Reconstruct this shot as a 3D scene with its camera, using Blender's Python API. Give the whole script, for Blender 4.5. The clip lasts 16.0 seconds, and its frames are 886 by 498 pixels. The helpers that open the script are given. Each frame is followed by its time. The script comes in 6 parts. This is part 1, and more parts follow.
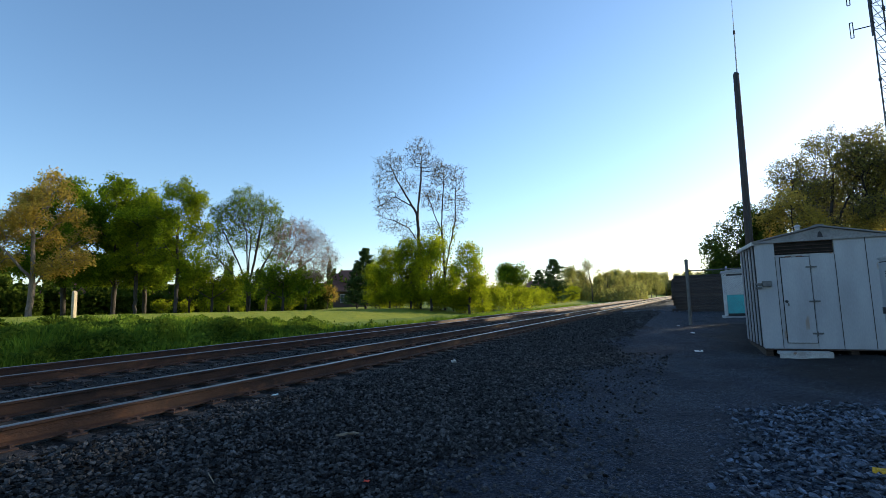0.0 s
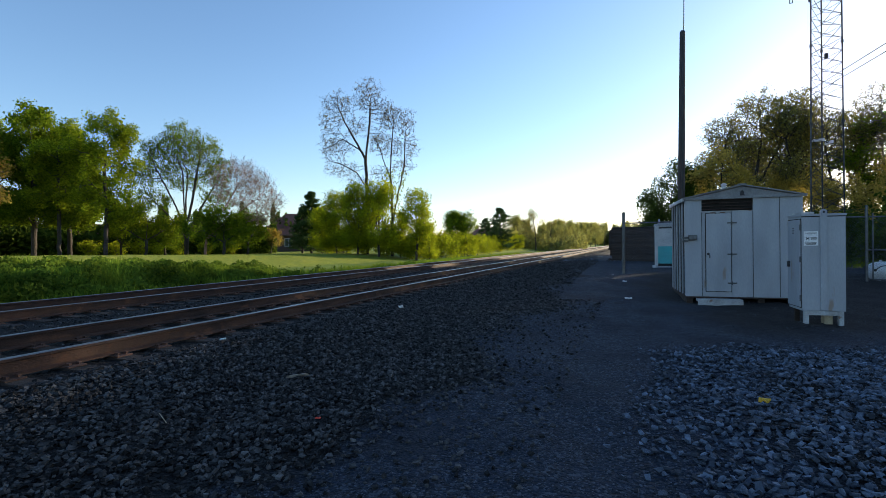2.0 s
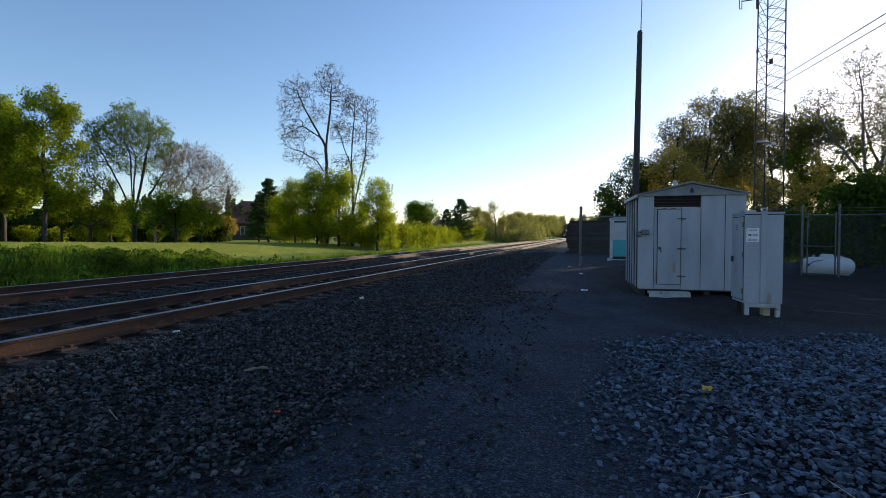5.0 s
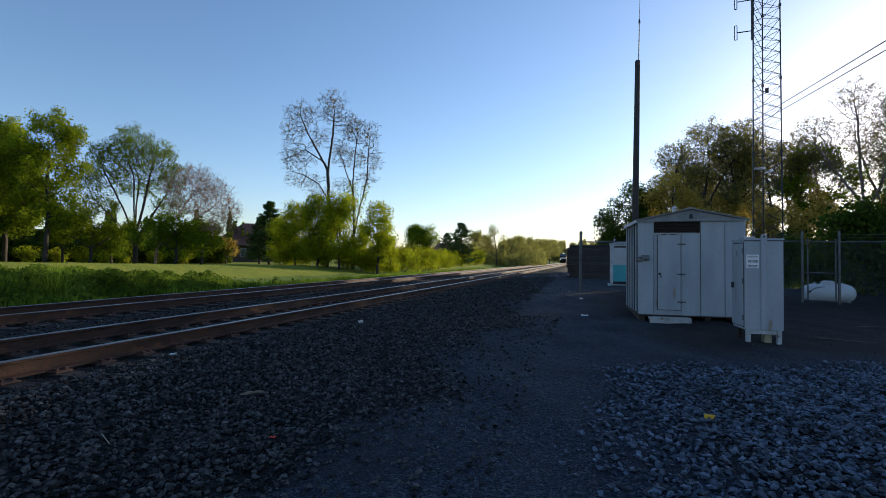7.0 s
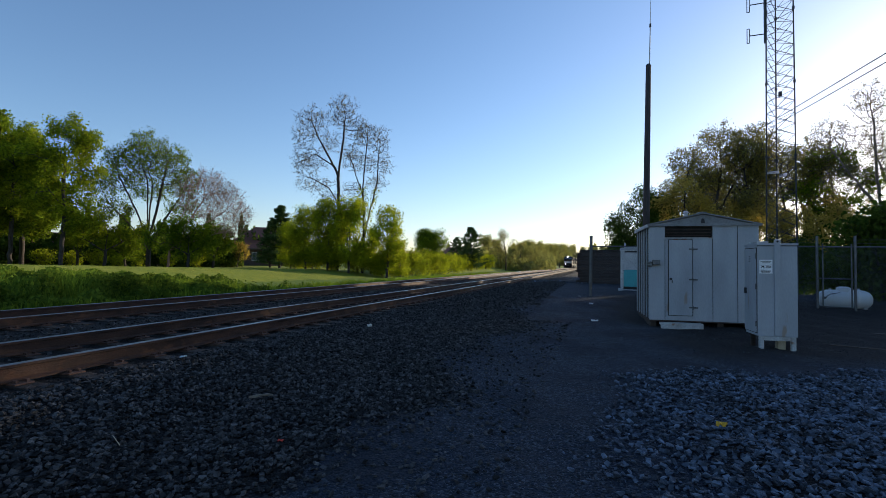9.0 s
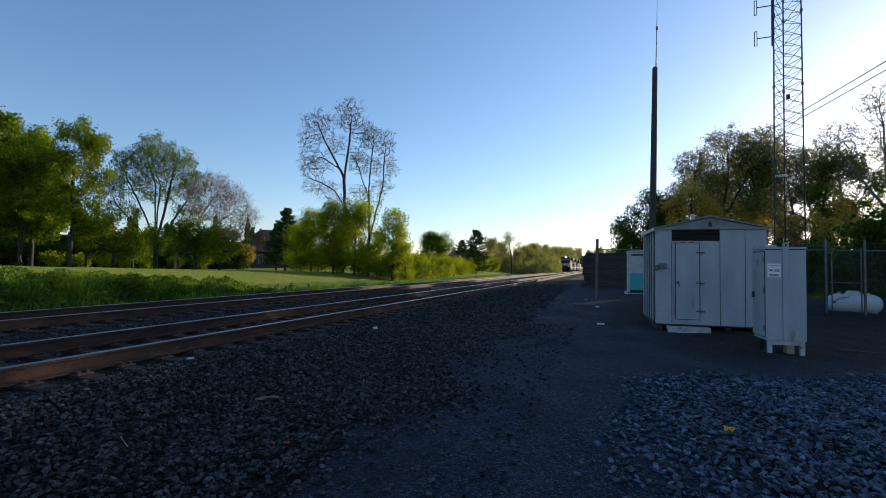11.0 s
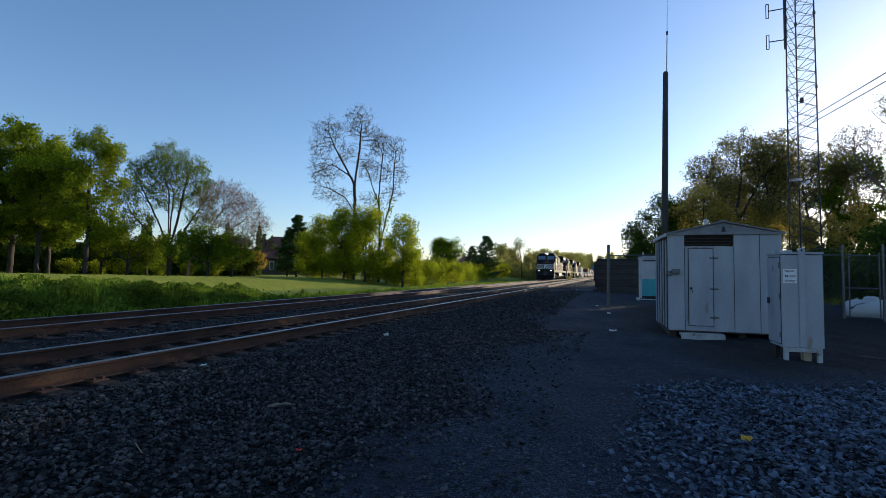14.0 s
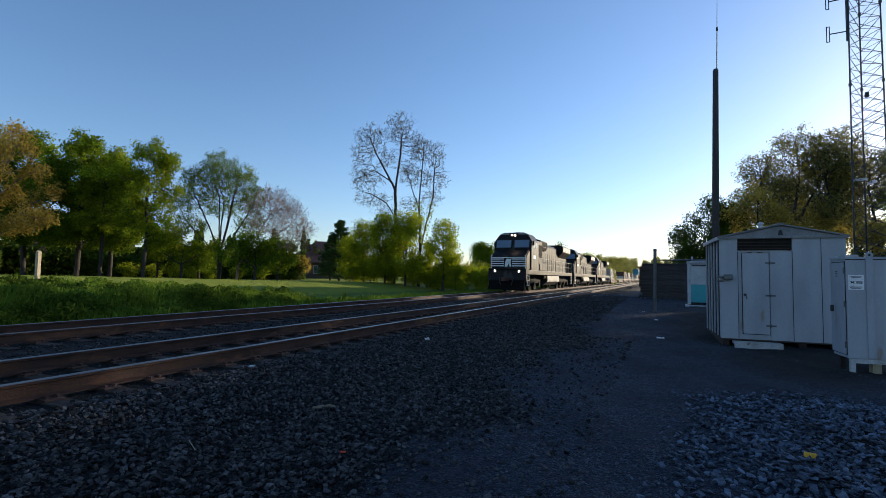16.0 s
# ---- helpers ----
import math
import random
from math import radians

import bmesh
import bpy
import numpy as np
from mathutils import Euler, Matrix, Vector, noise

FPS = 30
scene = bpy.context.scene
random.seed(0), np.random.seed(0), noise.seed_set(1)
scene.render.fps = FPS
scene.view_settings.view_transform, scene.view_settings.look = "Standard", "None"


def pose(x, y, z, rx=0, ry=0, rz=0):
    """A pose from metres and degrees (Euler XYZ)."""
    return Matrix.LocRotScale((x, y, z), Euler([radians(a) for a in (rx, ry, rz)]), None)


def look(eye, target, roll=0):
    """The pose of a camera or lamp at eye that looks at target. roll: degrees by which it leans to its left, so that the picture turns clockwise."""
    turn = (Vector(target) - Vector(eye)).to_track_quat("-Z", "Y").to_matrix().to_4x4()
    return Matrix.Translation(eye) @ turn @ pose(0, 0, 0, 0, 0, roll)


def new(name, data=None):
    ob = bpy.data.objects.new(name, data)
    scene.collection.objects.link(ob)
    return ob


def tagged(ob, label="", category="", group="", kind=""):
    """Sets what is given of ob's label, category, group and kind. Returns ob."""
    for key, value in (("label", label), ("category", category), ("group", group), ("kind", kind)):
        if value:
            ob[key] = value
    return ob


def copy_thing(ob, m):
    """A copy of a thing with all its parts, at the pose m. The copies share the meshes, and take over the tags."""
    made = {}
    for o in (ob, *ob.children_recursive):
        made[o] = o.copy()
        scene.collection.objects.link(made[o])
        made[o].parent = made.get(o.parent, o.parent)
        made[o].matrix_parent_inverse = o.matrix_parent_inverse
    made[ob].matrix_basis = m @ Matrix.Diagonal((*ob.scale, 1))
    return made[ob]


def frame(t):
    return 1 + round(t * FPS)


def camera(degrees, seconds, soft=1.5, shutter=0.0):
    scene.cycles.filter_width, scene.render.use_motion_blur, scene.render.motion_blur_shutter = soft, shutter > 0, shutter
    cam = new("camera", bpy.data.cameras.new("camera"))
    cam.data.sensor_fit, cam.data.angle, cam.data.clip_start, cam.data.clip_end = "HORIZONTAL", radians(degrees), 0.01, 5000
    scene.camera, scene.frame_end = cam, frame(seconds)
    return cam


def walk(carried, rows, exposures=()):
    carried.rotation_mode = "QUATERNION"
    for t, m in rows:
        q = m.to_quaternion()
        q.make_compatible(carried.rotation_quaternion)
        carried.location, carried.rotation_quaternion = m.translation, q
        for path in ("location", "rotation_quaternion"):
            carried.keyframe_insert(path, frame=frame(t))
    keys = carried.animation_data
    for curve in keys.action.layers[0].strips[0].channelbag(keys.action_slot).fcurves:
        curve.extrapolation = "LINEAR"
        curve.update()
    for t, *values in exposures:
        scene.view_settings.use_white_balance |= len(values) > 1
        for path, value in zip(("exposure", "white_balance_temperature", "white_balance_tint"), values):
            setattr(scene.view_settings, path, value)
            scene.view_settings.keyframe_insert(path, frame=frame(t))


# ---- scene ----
cam = camera(84.8, 16.0, soft=0.65)

# seconds, stops, white balance
EXPOSURES = [(0.0, 0.8, 6000, 15), (4.0, 0.62, 6100, 20), (6.5, 0.42, 6000, 20), (12.0, 0.32, 5800, 19), (16.0, 0.30, 5700, 19)]
# eye, target, lean
PATH = [
    (0, (-0.031, 0.133, 1.571), (-0.936, 1.904, 1.783), -1.7),
    (0.5, (0.009, 0.087, 1.581), (-0.823, 1.901, 1.714), -1.1),
    (1, (0.015, 0.046, 1.58), (-0.765, 1.886, 1.66), -1.0),
    (1.5, (0.02, 0.012, 1.599), (-0.724, 1.868, 1.626), -0.8),
    (2, (0.015, -0.01, 1.604), (-0.703, 1.856, 1.591), -0.7),
    (2.5, (0.015, -0.009, 1.609), (-0.68, 1.865, 1.56), -0.5),
    (3, (0.013, -0.014, 1.612), (-0.641, 1.875, 1.533), -0.4),
    (3.5, (0.005, -0.007, 1.607), (-0.607, 1.896, 1.526), -0.3),
    (4, (0.01, -0.024, 1.617), (-0.57, 1.889, 1.535), -0.2),
    (6.5, (0.008, -0.051, 1.636), (-0.554, 1.868, 1.661), 0.4),
    (7, (0.017, -0.047, 1.636), (-0.55, 1.87, 1.68), 0.5),
    (7.5, (0.018, -0.046, 1.636), (-0.557, 1.869, 1.689), 0.6),
    (8, (0.017, -0.039, 1.636), (-0.567, 1.873, 1.692), 0.6),
    (8.5, (0.024, -0.04, 1.636), (-0.57, 1.869, 1.69), 0.7),
    (9, (0.028, -0.04, 1.635), (-0.577, 1.865, 1.696), 0.7),
    (11.5, (0.021, -0.045, 1.636), (-0.612, 1.851, 1.711), 0.8),
    (12, (0.02, -0.043, 1.638), (-0.622, 1.85, 1.718), 0.7),
    (12.5, (0.014, -0.046, 1.637), (-0.634, 1.844, 1.722), 0.7),
    (13, (0.01, -0.048, 1.637), (-0.643, 1.84, 1.725), 0.7),
    (13.5, (0.005, -0.049, 1.641), (-0.653, 1.838, 1.733), 0.7),
    (14, (0.01, -0.048, 1.642), (-0.655, 1.836, 1.739), 0.7),
    (14.5, (0.01, -0.041, 1.642), (-0.664, 1.84, 1.741), 0.7),
    (15, (0.009, -0.037, 1.644), (-0.684, 1.837, 1.744), 0.7),
    (15.5, (0.0, -0.037, 1.639), (-0.732, 1.821, 1.744), 0.8),
    (16, (-0.015, -0.043, 1.645), (-0.832, 1.779, 1.758), 0.9),
]
walk(cam, [(t, look(eye, target, roll)) for t, eye, target, roll in PATH], EXPOSURES)

# ---- light ----
SUN_AZ, SUN_EL = 32.0, 12.0    # degrees to the right of +y, and above the ground
world = bpy.data.worlds.new("sky")
scene.world = world
world.use_nodes = True
wn = world.node_tree.nodes
sky = wn.new("ShaderNodeTexSky")
sky.sky_type, sky.sun_disc = "NISHITA", False
sky.sun_elevation, sky.sun_rotation = radians(SUN_EL), radians(SUN_AZ)
sky.air_density, sky.dust_density, sky.ozone_density = 1.0, 0.4, 2.2
wn["Background"].inputs["Strength"].default_value = 0.15
deep = wn.new("ShaderNodeHueSaturation")
deep.inputs["Hue"].default_value, deep.inputs["Saturation"].default_value = 0.495, 1.03
world.node_tree.links.new(sky.outputs[0], deep.inputs["Color"])
world.node_tree.links.new(deep.outputs[0], wn["Background"].inputs["Color"])
sun = new("sun", bpy.data.lights.new("sun", "SUN"))
sun.data.energy, sun.data.angle, sun.data.color = 5.0, radians(0.6), (1.0, 0.83, 0.50)
sd = Vector((math.sin(radians(SUN_AZ)) * math.cos(radians(SUN_EL)), math.cos(radians(SUN_AZ)) * math.cos(radians(SUN_EL)), math.sin(radians(SUN_EL))))
sun.matrix_world = look(sd * 100, (0, 0, 0))


# ---- materials ----
def rgba(c):
    return (c[0], c[1], c[2], 1.0)


def mat(name, a, b=None, rough=0.7, metal=0.0, scale=6.0, fine=60.0, bump=0.3, spots=None, spot_at=0.62, spot_scale=2.0, per_object=0.0, stretch=(1, 1, 1), island=0.0, spec=0.5, grain_amt=0.5):
    """Two-tone noise colour with fine grain, optional stains, and bump."""
    m = bpy.data.materials.new(name)
    m.use_nodes = True
    nt, ln = m.node_tree.nodes, m.node_tree.links
    bs = nt["Principled BSDF"]
    tc, mp = nt.new("ShaderNodeTexCoord"), nt.new("ShaderNodeMapping")
    ln.new(tc.outputs["Object"], mp.inputs["Vector"])
    mp.inputs["Scale"].default_value = stretch
    n1, n2 = nt.new("ShaderNodeTexNoise"), nt.new("ShaderNodeTexNoise")
    for n, s in ((n1, scale), (n2, fine)):
        ln.new(mp.outputs[0], n.inputs["Vector"])
        n.inputs["Scale"].default_value, n.inputs["Detail"].default_value = s, 6.0
    b = b or tuple(v * 0.65 for v in a)
    mix = nt.new("ShaderNodeMix")
    mix.data_type = "RGBA"
    mix.inputs["A"].default_value, mix.inputs["B"].default_value = rgba(a), rgba(b)
    ramp = nt.new("ShaderNodeMapRange")
    ramp.inputs["From Min"].default_value, ramp.inputs["From Max"].default_value = 0.35, 0.68
    ln.new(n1.outputs["Fac"], ramp.inputs["Value"])
    ln.new(ramp.outputs[0], mix.inputs["Factor"])
    out = mix.outputs["Result"]
    grain = nt.new("ShaderNodeMix")
    grain.data_type, grain.blend_type = "RGBA", "MULTIPLY"
    grain.inputs["Factor"].default_value = grain_amt
    ln.new(out, grain.inputs["A"])
    ln.new(n2.outputs["Color"], grain.inputs["B"])
    gm = nt.new("ShaderNodeMapRange")
    gm.inputs["From Min"].default_value, gm.inputs["From Max"].default_value = 0.3, 0.7
    gm.inputs["To Min"].default_value, gm.inputs["To Max"].default_value = 0.55, 1.35
    ln.new(n2.outputs["Fac"], gm.inputs["Value"])
    ln.new(gm.outputs[0], grain.inputs["B"])
    out = grain.outputs["Result"]
    if spots:
        n3, r3, m3 = nt.new("ShaderNodeTexNoise"), nt.new("ShaderNodeMapRange"), nt.new("ShaderNodeMix")
        n3.inputs["Scale"].default_value, n3.inputs["Detail"].default_value = spot_scale, 8.0
        ln.new(mp.outputs[0], n3.inputs["Vector"])
        r3.inputs["From Min"].default_value, r3.inputs["From Max"].default_value = spot_at, spot_at + 0.06
        ln.new(n3.outputs["Fac"], r3.inputs["Value"])
        m3.data_type = "RGBA"
        m3.inputs["B"].default_value = rgba(spots)
        ln.new(r3.outputs[0], m3.inputs["Factor"])
        ln.new(out, m3.inputs["A"])
        out = m3.outputs["Result"]
    if per_object or island:
        hs, mr = nt.new("ShaderNodeHueSaturation"), nt.new("ShaderNodeMapRange")
        v = per_object or island
        mr.inputs["To Min"].default_value, mr.inputs["To Max"].default_value = 1 - v, 1 + v
        if island:
            ln.new(nt.new("ShaderNodeNewGeometry").outputs["Random Per Island"], mr.inputs["Value"])
        else:
            ln.new(nt.new("ShaderNodeObjectInfo").outputs["Random"], mr.inputs["Value"])
        ln.new(mr.outputs[0], hs.inputs["Value"])
        ln.new(out, hs.inputs["Color"])
        out = hs.outputs["Color"]
    ln.new(out, bs.inputs["Base Color"])
    rr = nt.new("ShaderNodeMapRange")
    rr.inputs["To Min"].default_value, rr.inputs["To Max"].default_value = max(0.03, rough - 0.12), min(1, rough + 0.12)
    ln.new(n1.outputs["Fac"], rr.inputs["Value"])
    ln.new(rr.outputs[0], bs.inputs["Roughness"])
    bs.inputs["Metallic"].default_value = metal
    bs.inputs["Specular IOR Level"].default_value = spec
    if bump:
        bp = nt.new("ShaderNodeBump")
        bp.inputs["Strength"].default_value, bp.inputs["Distance"].default_value = bump, 0.02
        ln.new(n2.outputs["Fac"], bp.inputs["Height"])
        ln.new(bp.outputs[0], bs.inputs["Normal"])
    return m


def leaf_mat(name, a, b, thin=0.5, vary=0.35):
    """Thin leaf: colour varies leaf by leaf, part of the light goes through."""
    m = bpy.data.materials.new(name)
    m.use_nodes = True
    nt, ln = m.node_tree.nodes, m.node_tree.links
    nt.remove(nt["Principled BSDF"])
    geo = nt.new("ShaderNodeNewGeometry")
    mix = nt.new("ShaderNodeMix")
    mix.data_type = "RGBA"
    mix.inputs["A"].default_value, mix.inputs["B"].default_value = rgba(a), rgba(b)
    ln.new(geo.outputs["Random Per Island"], mix.inputs["Factor"])
    tc, n1 = nt.new("ShaderNodeTexCoord"), nt.new("ShaderNodeTexNoise")
    n1.inputs["Scale"].default_value = 0.5
    ln.new(tc.outputs["Object"], n1.inputs["Vector"])
    mr = nt.new("ShaderNodeMapRange")
    mr.inputs["From Min"].default_value, mr.inputs["From Max"].default_value = 0.3, 0.7
    mr.inputs["To Min"].default_value, mr.inputs["To Max"].default_value = 1 - vary, 1 + vary
    ln.new(n1.outputs["Fac"], mr.inputs["Value"])
    hs = nt.new("ShaderNodeHueSaturation")
    ln.new(mix.outputs["Result"], hs.inputs["Color"])
    ln.new(mr.outputs[0], hs.inputs["Value"])
    d, t, mx = nt.new("ShaderNodeBsdfDiffuse"), nt.new("ShaderNodeBsdfTranslucent"), nt.new("ShaderNodeMixShader")
    ln.new(hs.outputs["Color"], d.inputs["Color"])
    ln.new(hs.outputs["Color"], t.inputs["Color"])
    mx.inputs["Fac"].default_value = thin
    ln.new(d.outputs[0], mx.inputs[1])
    ln.new(t.outputs[0], mx.inputs[2])
    ln.new(mx.outputs[0], nt["Material Output"].inputs["Surface"])
    return m


def glow_mat(name, colour, strength):
    m = bpy.data.materials.new(name)
    m.use_nodes = True
    bs = m.node_tree.nodes["Principled BSDF"]
    bs.inputs["Base Color"].default_value = rgba(colour)
    bs.inputs["Emission Color"].default_value = rgba(colour)
    bs.inputs["Emission Strength"].default_value = strength
    return m


def glass_mat(name, tint=(0.03, 0.05, 0.07)):
    m = bpy.data.materials.new(name)
    m.use_nodes = True
    bs = m.node_tree.nodes["Principled BSDF"]
    bs.inputs["Base Color"].default_value = rgba(tint)
    bs.inputs["Roughness"].default_value = 0.06
    bs.inputs["Specular IOR Level"].default_value = 0.8
    return m


M_RAIL_HEAD = mat("polished_rail", (0.36, 0.35, 0.34), (0.22, 0.20, 0.19), rough=0.36, metal=1.0, scale=3, fine=40, bump=0.05, stretch=(8, 0.4, 8))
M_RUST = mat("rusty_rail_side", (0.060, 0.022, 0.009), (0.024, 0.0095, 0.005), rough=0.8, scale=5, fine=70, bump=0.4, spots=(0.095, 0.036, 0.014), spot_at=0.60, spot_scale=4, stretch=(1, 0.5, 1))
M_RUST_DARK = mat("rusty_plate", (0.13, 0.06, 0.035), (0.08, 0.04, 0.028), rough=0.85, scale=9, fine=90, per_object=0.3)
M_TIE = mat("creosoted_timber", (0.055, 0.036, 0.026), (0.025, 0.018, 0.014), rough=0.9, scale=7, fine=60, bump=0.7, stretch=(0.6, 8, 8), per_object=0.35)
M_TIE_OLD = mat("stacked_old_timber", (0.05, 0.034, 0.026), (0.025, 0.018, 0.015), rough=0.9, scale=6, fine=60, bump=0.7, stretch=(0.5, 8, 8), per_object=0.4)
M_STONE = mat("grey_ballast_stone", (0.072, 0.071, 0.072), (0.0085, 0.0083, 0.0086), spec=0.15, rough=0.8, scale=9, fine=80, bump=0.4, island=0.85)
M_PILE_STONE = mat("blue_grey_crushed_stone", (0.090, 0.117, 0.162), (0.020, 0.0265, 0.039), spec=0.35, rough=0.7, scale=9, fine=80, bump=0.4, island=0.8)
M_PILE_PIECE = mat("blue_grey_stone_piece", (0.094, 0.120, 0.166), (0.028, 0.036, 0.051), spec=0.35, rough=0.7, scale=9, fine=80, bump=0.4, per_object=0.6)
M_GRIT = mat("yard_grit", (0.060, 0.068, 0.086), (0.022, 0.025, 0.033), rough=0.9, scale=9, fine=80, bump=0.2, island=0.5)
M_WHITE = mat("weathered_white_paint", (0.34, 0.36, 0.39), (0.27, 0.285, 0.31), grain_amt=0.16, rough=0.55, scale=1.3, fine=35, bump=0.06, spots=(0.25, 0.20, 0.165), spot_at=0.66, spot_scale=2.4, stretch=(1.6, 1.6, 0.4))
M_WHITE_TRIM = mat("dirty_white_trim", (0.44, 0.45, 0.46), (0.28, 0.27, 0.26), rough=0.6, scale=4, fine=40, bump=0.1, spots=(0.22, 0.13, 0.09), spot_at=0.63, spot_scale=6)
M_GREY_ROOF = mat("grey_metal_roof", (0.20, 0.20, 0.205), (0.13, 0.13, 0.13), rough=0.55, scale=2, fine=30, bump=0.1, spots=(0.25, 0.15, 0.1), spot_at=0.66, spot_scale=4)
M_DARK = mat("dark_void_and_shade", (0.012, 0.009, 0.008), rough=0.9, bump=0)
M_SLAT = mat("brown_louvre", (0.05, 0.028, 0.02), (0.03, 0.018, 0.015), rough=0.8)
M_GALV = mat("galvanised_steel", (0.14, 0.145, 0.15), (0.085, 0.09, 0.095), rough=0.5, metal=0.8, scale=12, fine=60, bump=0.1)
M_TOWER = mat("tower_steel", (0.07, 0.072, 0.075), (0.045, 0.045, 0.048), rough=0.55, metal=0.6, scale=8, fine=50, bump=0.1)
M_POLE = mat("dark_pole_timber", (0.07, 0.055, 0.05), (0.04, 0.034, 0.034), rough=0.85, scale=5, fine=40, bump=0.6, stretch=(6, 6, 0.4))
M_WIRE = mat("black_cable", (0.03, 0.03, 0.032), rough=0.6, bump=0)
M_TANK = mat("white_tank_paint", (0.62, 0.64, 0.66), (0.54, 0.55, 0.57), rough=0.4, scale=2, fine=30, bump=0.03, spots=(0.4, 0.36, 0.32), spot_at=0.7)
M_TEAL = mat("teal_plastic", (0.04, 0.36, 0.38), (0.03, 0.28, 0.31), rough=0.45, scale=2, fine=20, bump=0.04)
M_GREYWHITE = mat("grey_white_plastic", (0.50, 0.50, 0.50), (0.38, 0.38, 0.39), rough=0.55, scale=2, fine=25, bump=0.05)
M_PAPER = mat("paper_notice", (0.75, 0.75, 0.75), (0.68, 0.68, 0.68), rough=0.7, bump=0)
M_INK = mat("black_ink", (0.03, 0.03, 0.035), rough=0.7, bump=0)
M_BARK = mat("grey_brown_bark", (0.055, 0.045, 0.037), (0.026, 0.021, 0.018), rough=0.9, scale=6, fine=40, bump=0.8, stretch=(3, 3, 0.6))
M_BARK_PALE = mat("pale_bark", (0.21, 0.165, 0.13), (0.12, 0.095, 0.075), rough=0.9, scale=6, fine=40, bump=0.8, stretch=(3, 3, 0.6))
M_TWIG = mat("pinkish_twigs", (0.33, 0.19, 0.145), (0.22, 0.13, 0.10), rough=0.9, bump=0)
M_LEAF_GREEN = leaf_mat("leaf_mid_green", (0.21, 0.28, 0.014), (0.075, 0.13, 0.009), 0.45)
M_LEAF_DEEP = leaf_mat("leaf_deep_green", (.09, .125, .016), (.04, .07, .012), 0.3)
M_LEAF_LIME = leaf_mat("leaf_young_lime", (0.41, 0.45, 0.014), (0.19, 0.25, 0.011), 0.56)
M_LEAF_SPRING = leaf_mat("leaf_spring_green", (0.30, 0.36, 0.014), (0.11, 0.165, 0.010), 0.5)
M_LEAF_OLIVE = leaf_mat("leaf_olive", (0.29, 0.26, 0.06), (0.17, 0.165, 0.045), 0.58)
M_LEAF_GOLD = leaf_mat("leaf_gold_and_backlight", (0.50, 0.36, 0.06), (0.32, 0.24, 0.05), 0.58)
M_LEAF_BUD = leaf_mat("leaf_buds", (0.28, 0.25, 0.1), (0.2, 0.19, 0.09), 0.4)
M_NEEDLE = leaf_mat("pine_needles", (0.08, 0.12, 0.035), (0.04, 0.075, 0.028), 0.2)
M_BLADE = leaf_mat("tall_grass_blade", (0.19, 0.26, 0.022), (0.08, 0.15, 0.018), 0.5, 0.4)
M_LEAF_WEED = leaf_mat("weed_leaf", (.13, .19, .02), (.05, .09, .014), 0.45, 0.5)
M_FARLEAF = leaf_mat("far_leaf", (.36, .34, .085), (.22, .23, .065), 0.45)
M_LOCO = mat("black_locomotive_paint", (0.006, 0.006, 0.0065), (0.011, 0.0105, 0.010), spec=0.12, rough=0.42, scale=1.5, fine=30, bump=0.02, spots=(0.04, 0.036, 0.032), spot_at=0.60, spot_scale=1.2, stretch=(1, 1.4, 0.35))
M_LOCO_UNDER = mat("grimy_running_gear", (0.006, 0.0055, 0.005), (0.012, 0.010, 0.009), spec=0.04, rough=0.75, scale=4, fine=40, bump=0.2)
M_HOOD = mat("dull_black_hood_paint", (0.020, 0.019, 0.0185), (0.008, 0.0076, 0.0074), spec=0.12, rough=0.55, scale=1.6, fine=30, bump=0.02, spots=(0.055, 0.048, 0.042), spot_at=0.55, spot_scale=1.4, stretch=(1, 1.8, 0.3))
M_STRIPE = mat("white_stripe_paint", (0.75, 0.75, 0.74), (0.62, 0.62, 0.60), rough=0.5, bump=0.02)
M_ROOFGREY = mat("grey_cab_roof", (0.30, 0.30, 0.30), (0.2, 0.2, 0.2), rough=0.6)
M_HANDRAIL = mat("grimy_grey_rail_paint", (0.09, 0.088, 0.085), (0.04, 0.038, 0.036), rough=0.6, bump=0.02)
M_TANKGREY = mat("grimy_fuel_tank", (0.030, 0.029, 0.028), (0.014, 0.013, 0.0125), rough=0.6, scale=2, bump=0.05)
# blue base colour paints part of the sky's reflection into the cab panes
M_GLASS = glass_mat("cab_glass_sky_tint", (0.08, 0.12, 0.17))
M_PANE = glass_mat("window_glass", (0.10, 0.11, 0.12))
M_LAMP = glow_mat("headlight_lens", (1.0, 0.72, 0.42), 24.0)
M_CARRED = mat("brown_red_car_paint", (0.085, 0.035, 0.025), (0.045, 0.022, 0.018), rough=0.7, scale=2, fine=20, spots=(0.16, 0.13, 0.11), spot_at=0.62)
M_BOXGREY = mat("pale_container_paint", (0.30, 0.29, 0.28), (0.20, 0.195, 0.19), rough=0.5, spots=(0.2, 0.13, 0.1), spot_at=0.66)
M_BOXBLUE = mat("blue_container_paint", (0.03, 0.22, 0.34), (0.025, 0.17, 0.27), rough=0.5)
M_SIDING = mat("brown_timber_siding", (0.10, 0.065, 0.045), (0.07, 0.045, 0.034), rough=0.8, stretch=(1, 1, 6))
M_SHINGLE = mat("brown_roof_shingle", (0.20, 0.078, 0.052), (0.13, 0.055, 0.04), rough=0.85, scale=4, fine=20)
M_BRICKWALL = mat("tan_render_wall", (0.24, 0.185, 0.145), (0.18, 0.14, 0.11), rough=0.85)
M_CREAM = mat("cream_window_frame", (0.6, 0.58, 0.52), rough=0.6, bump=0)
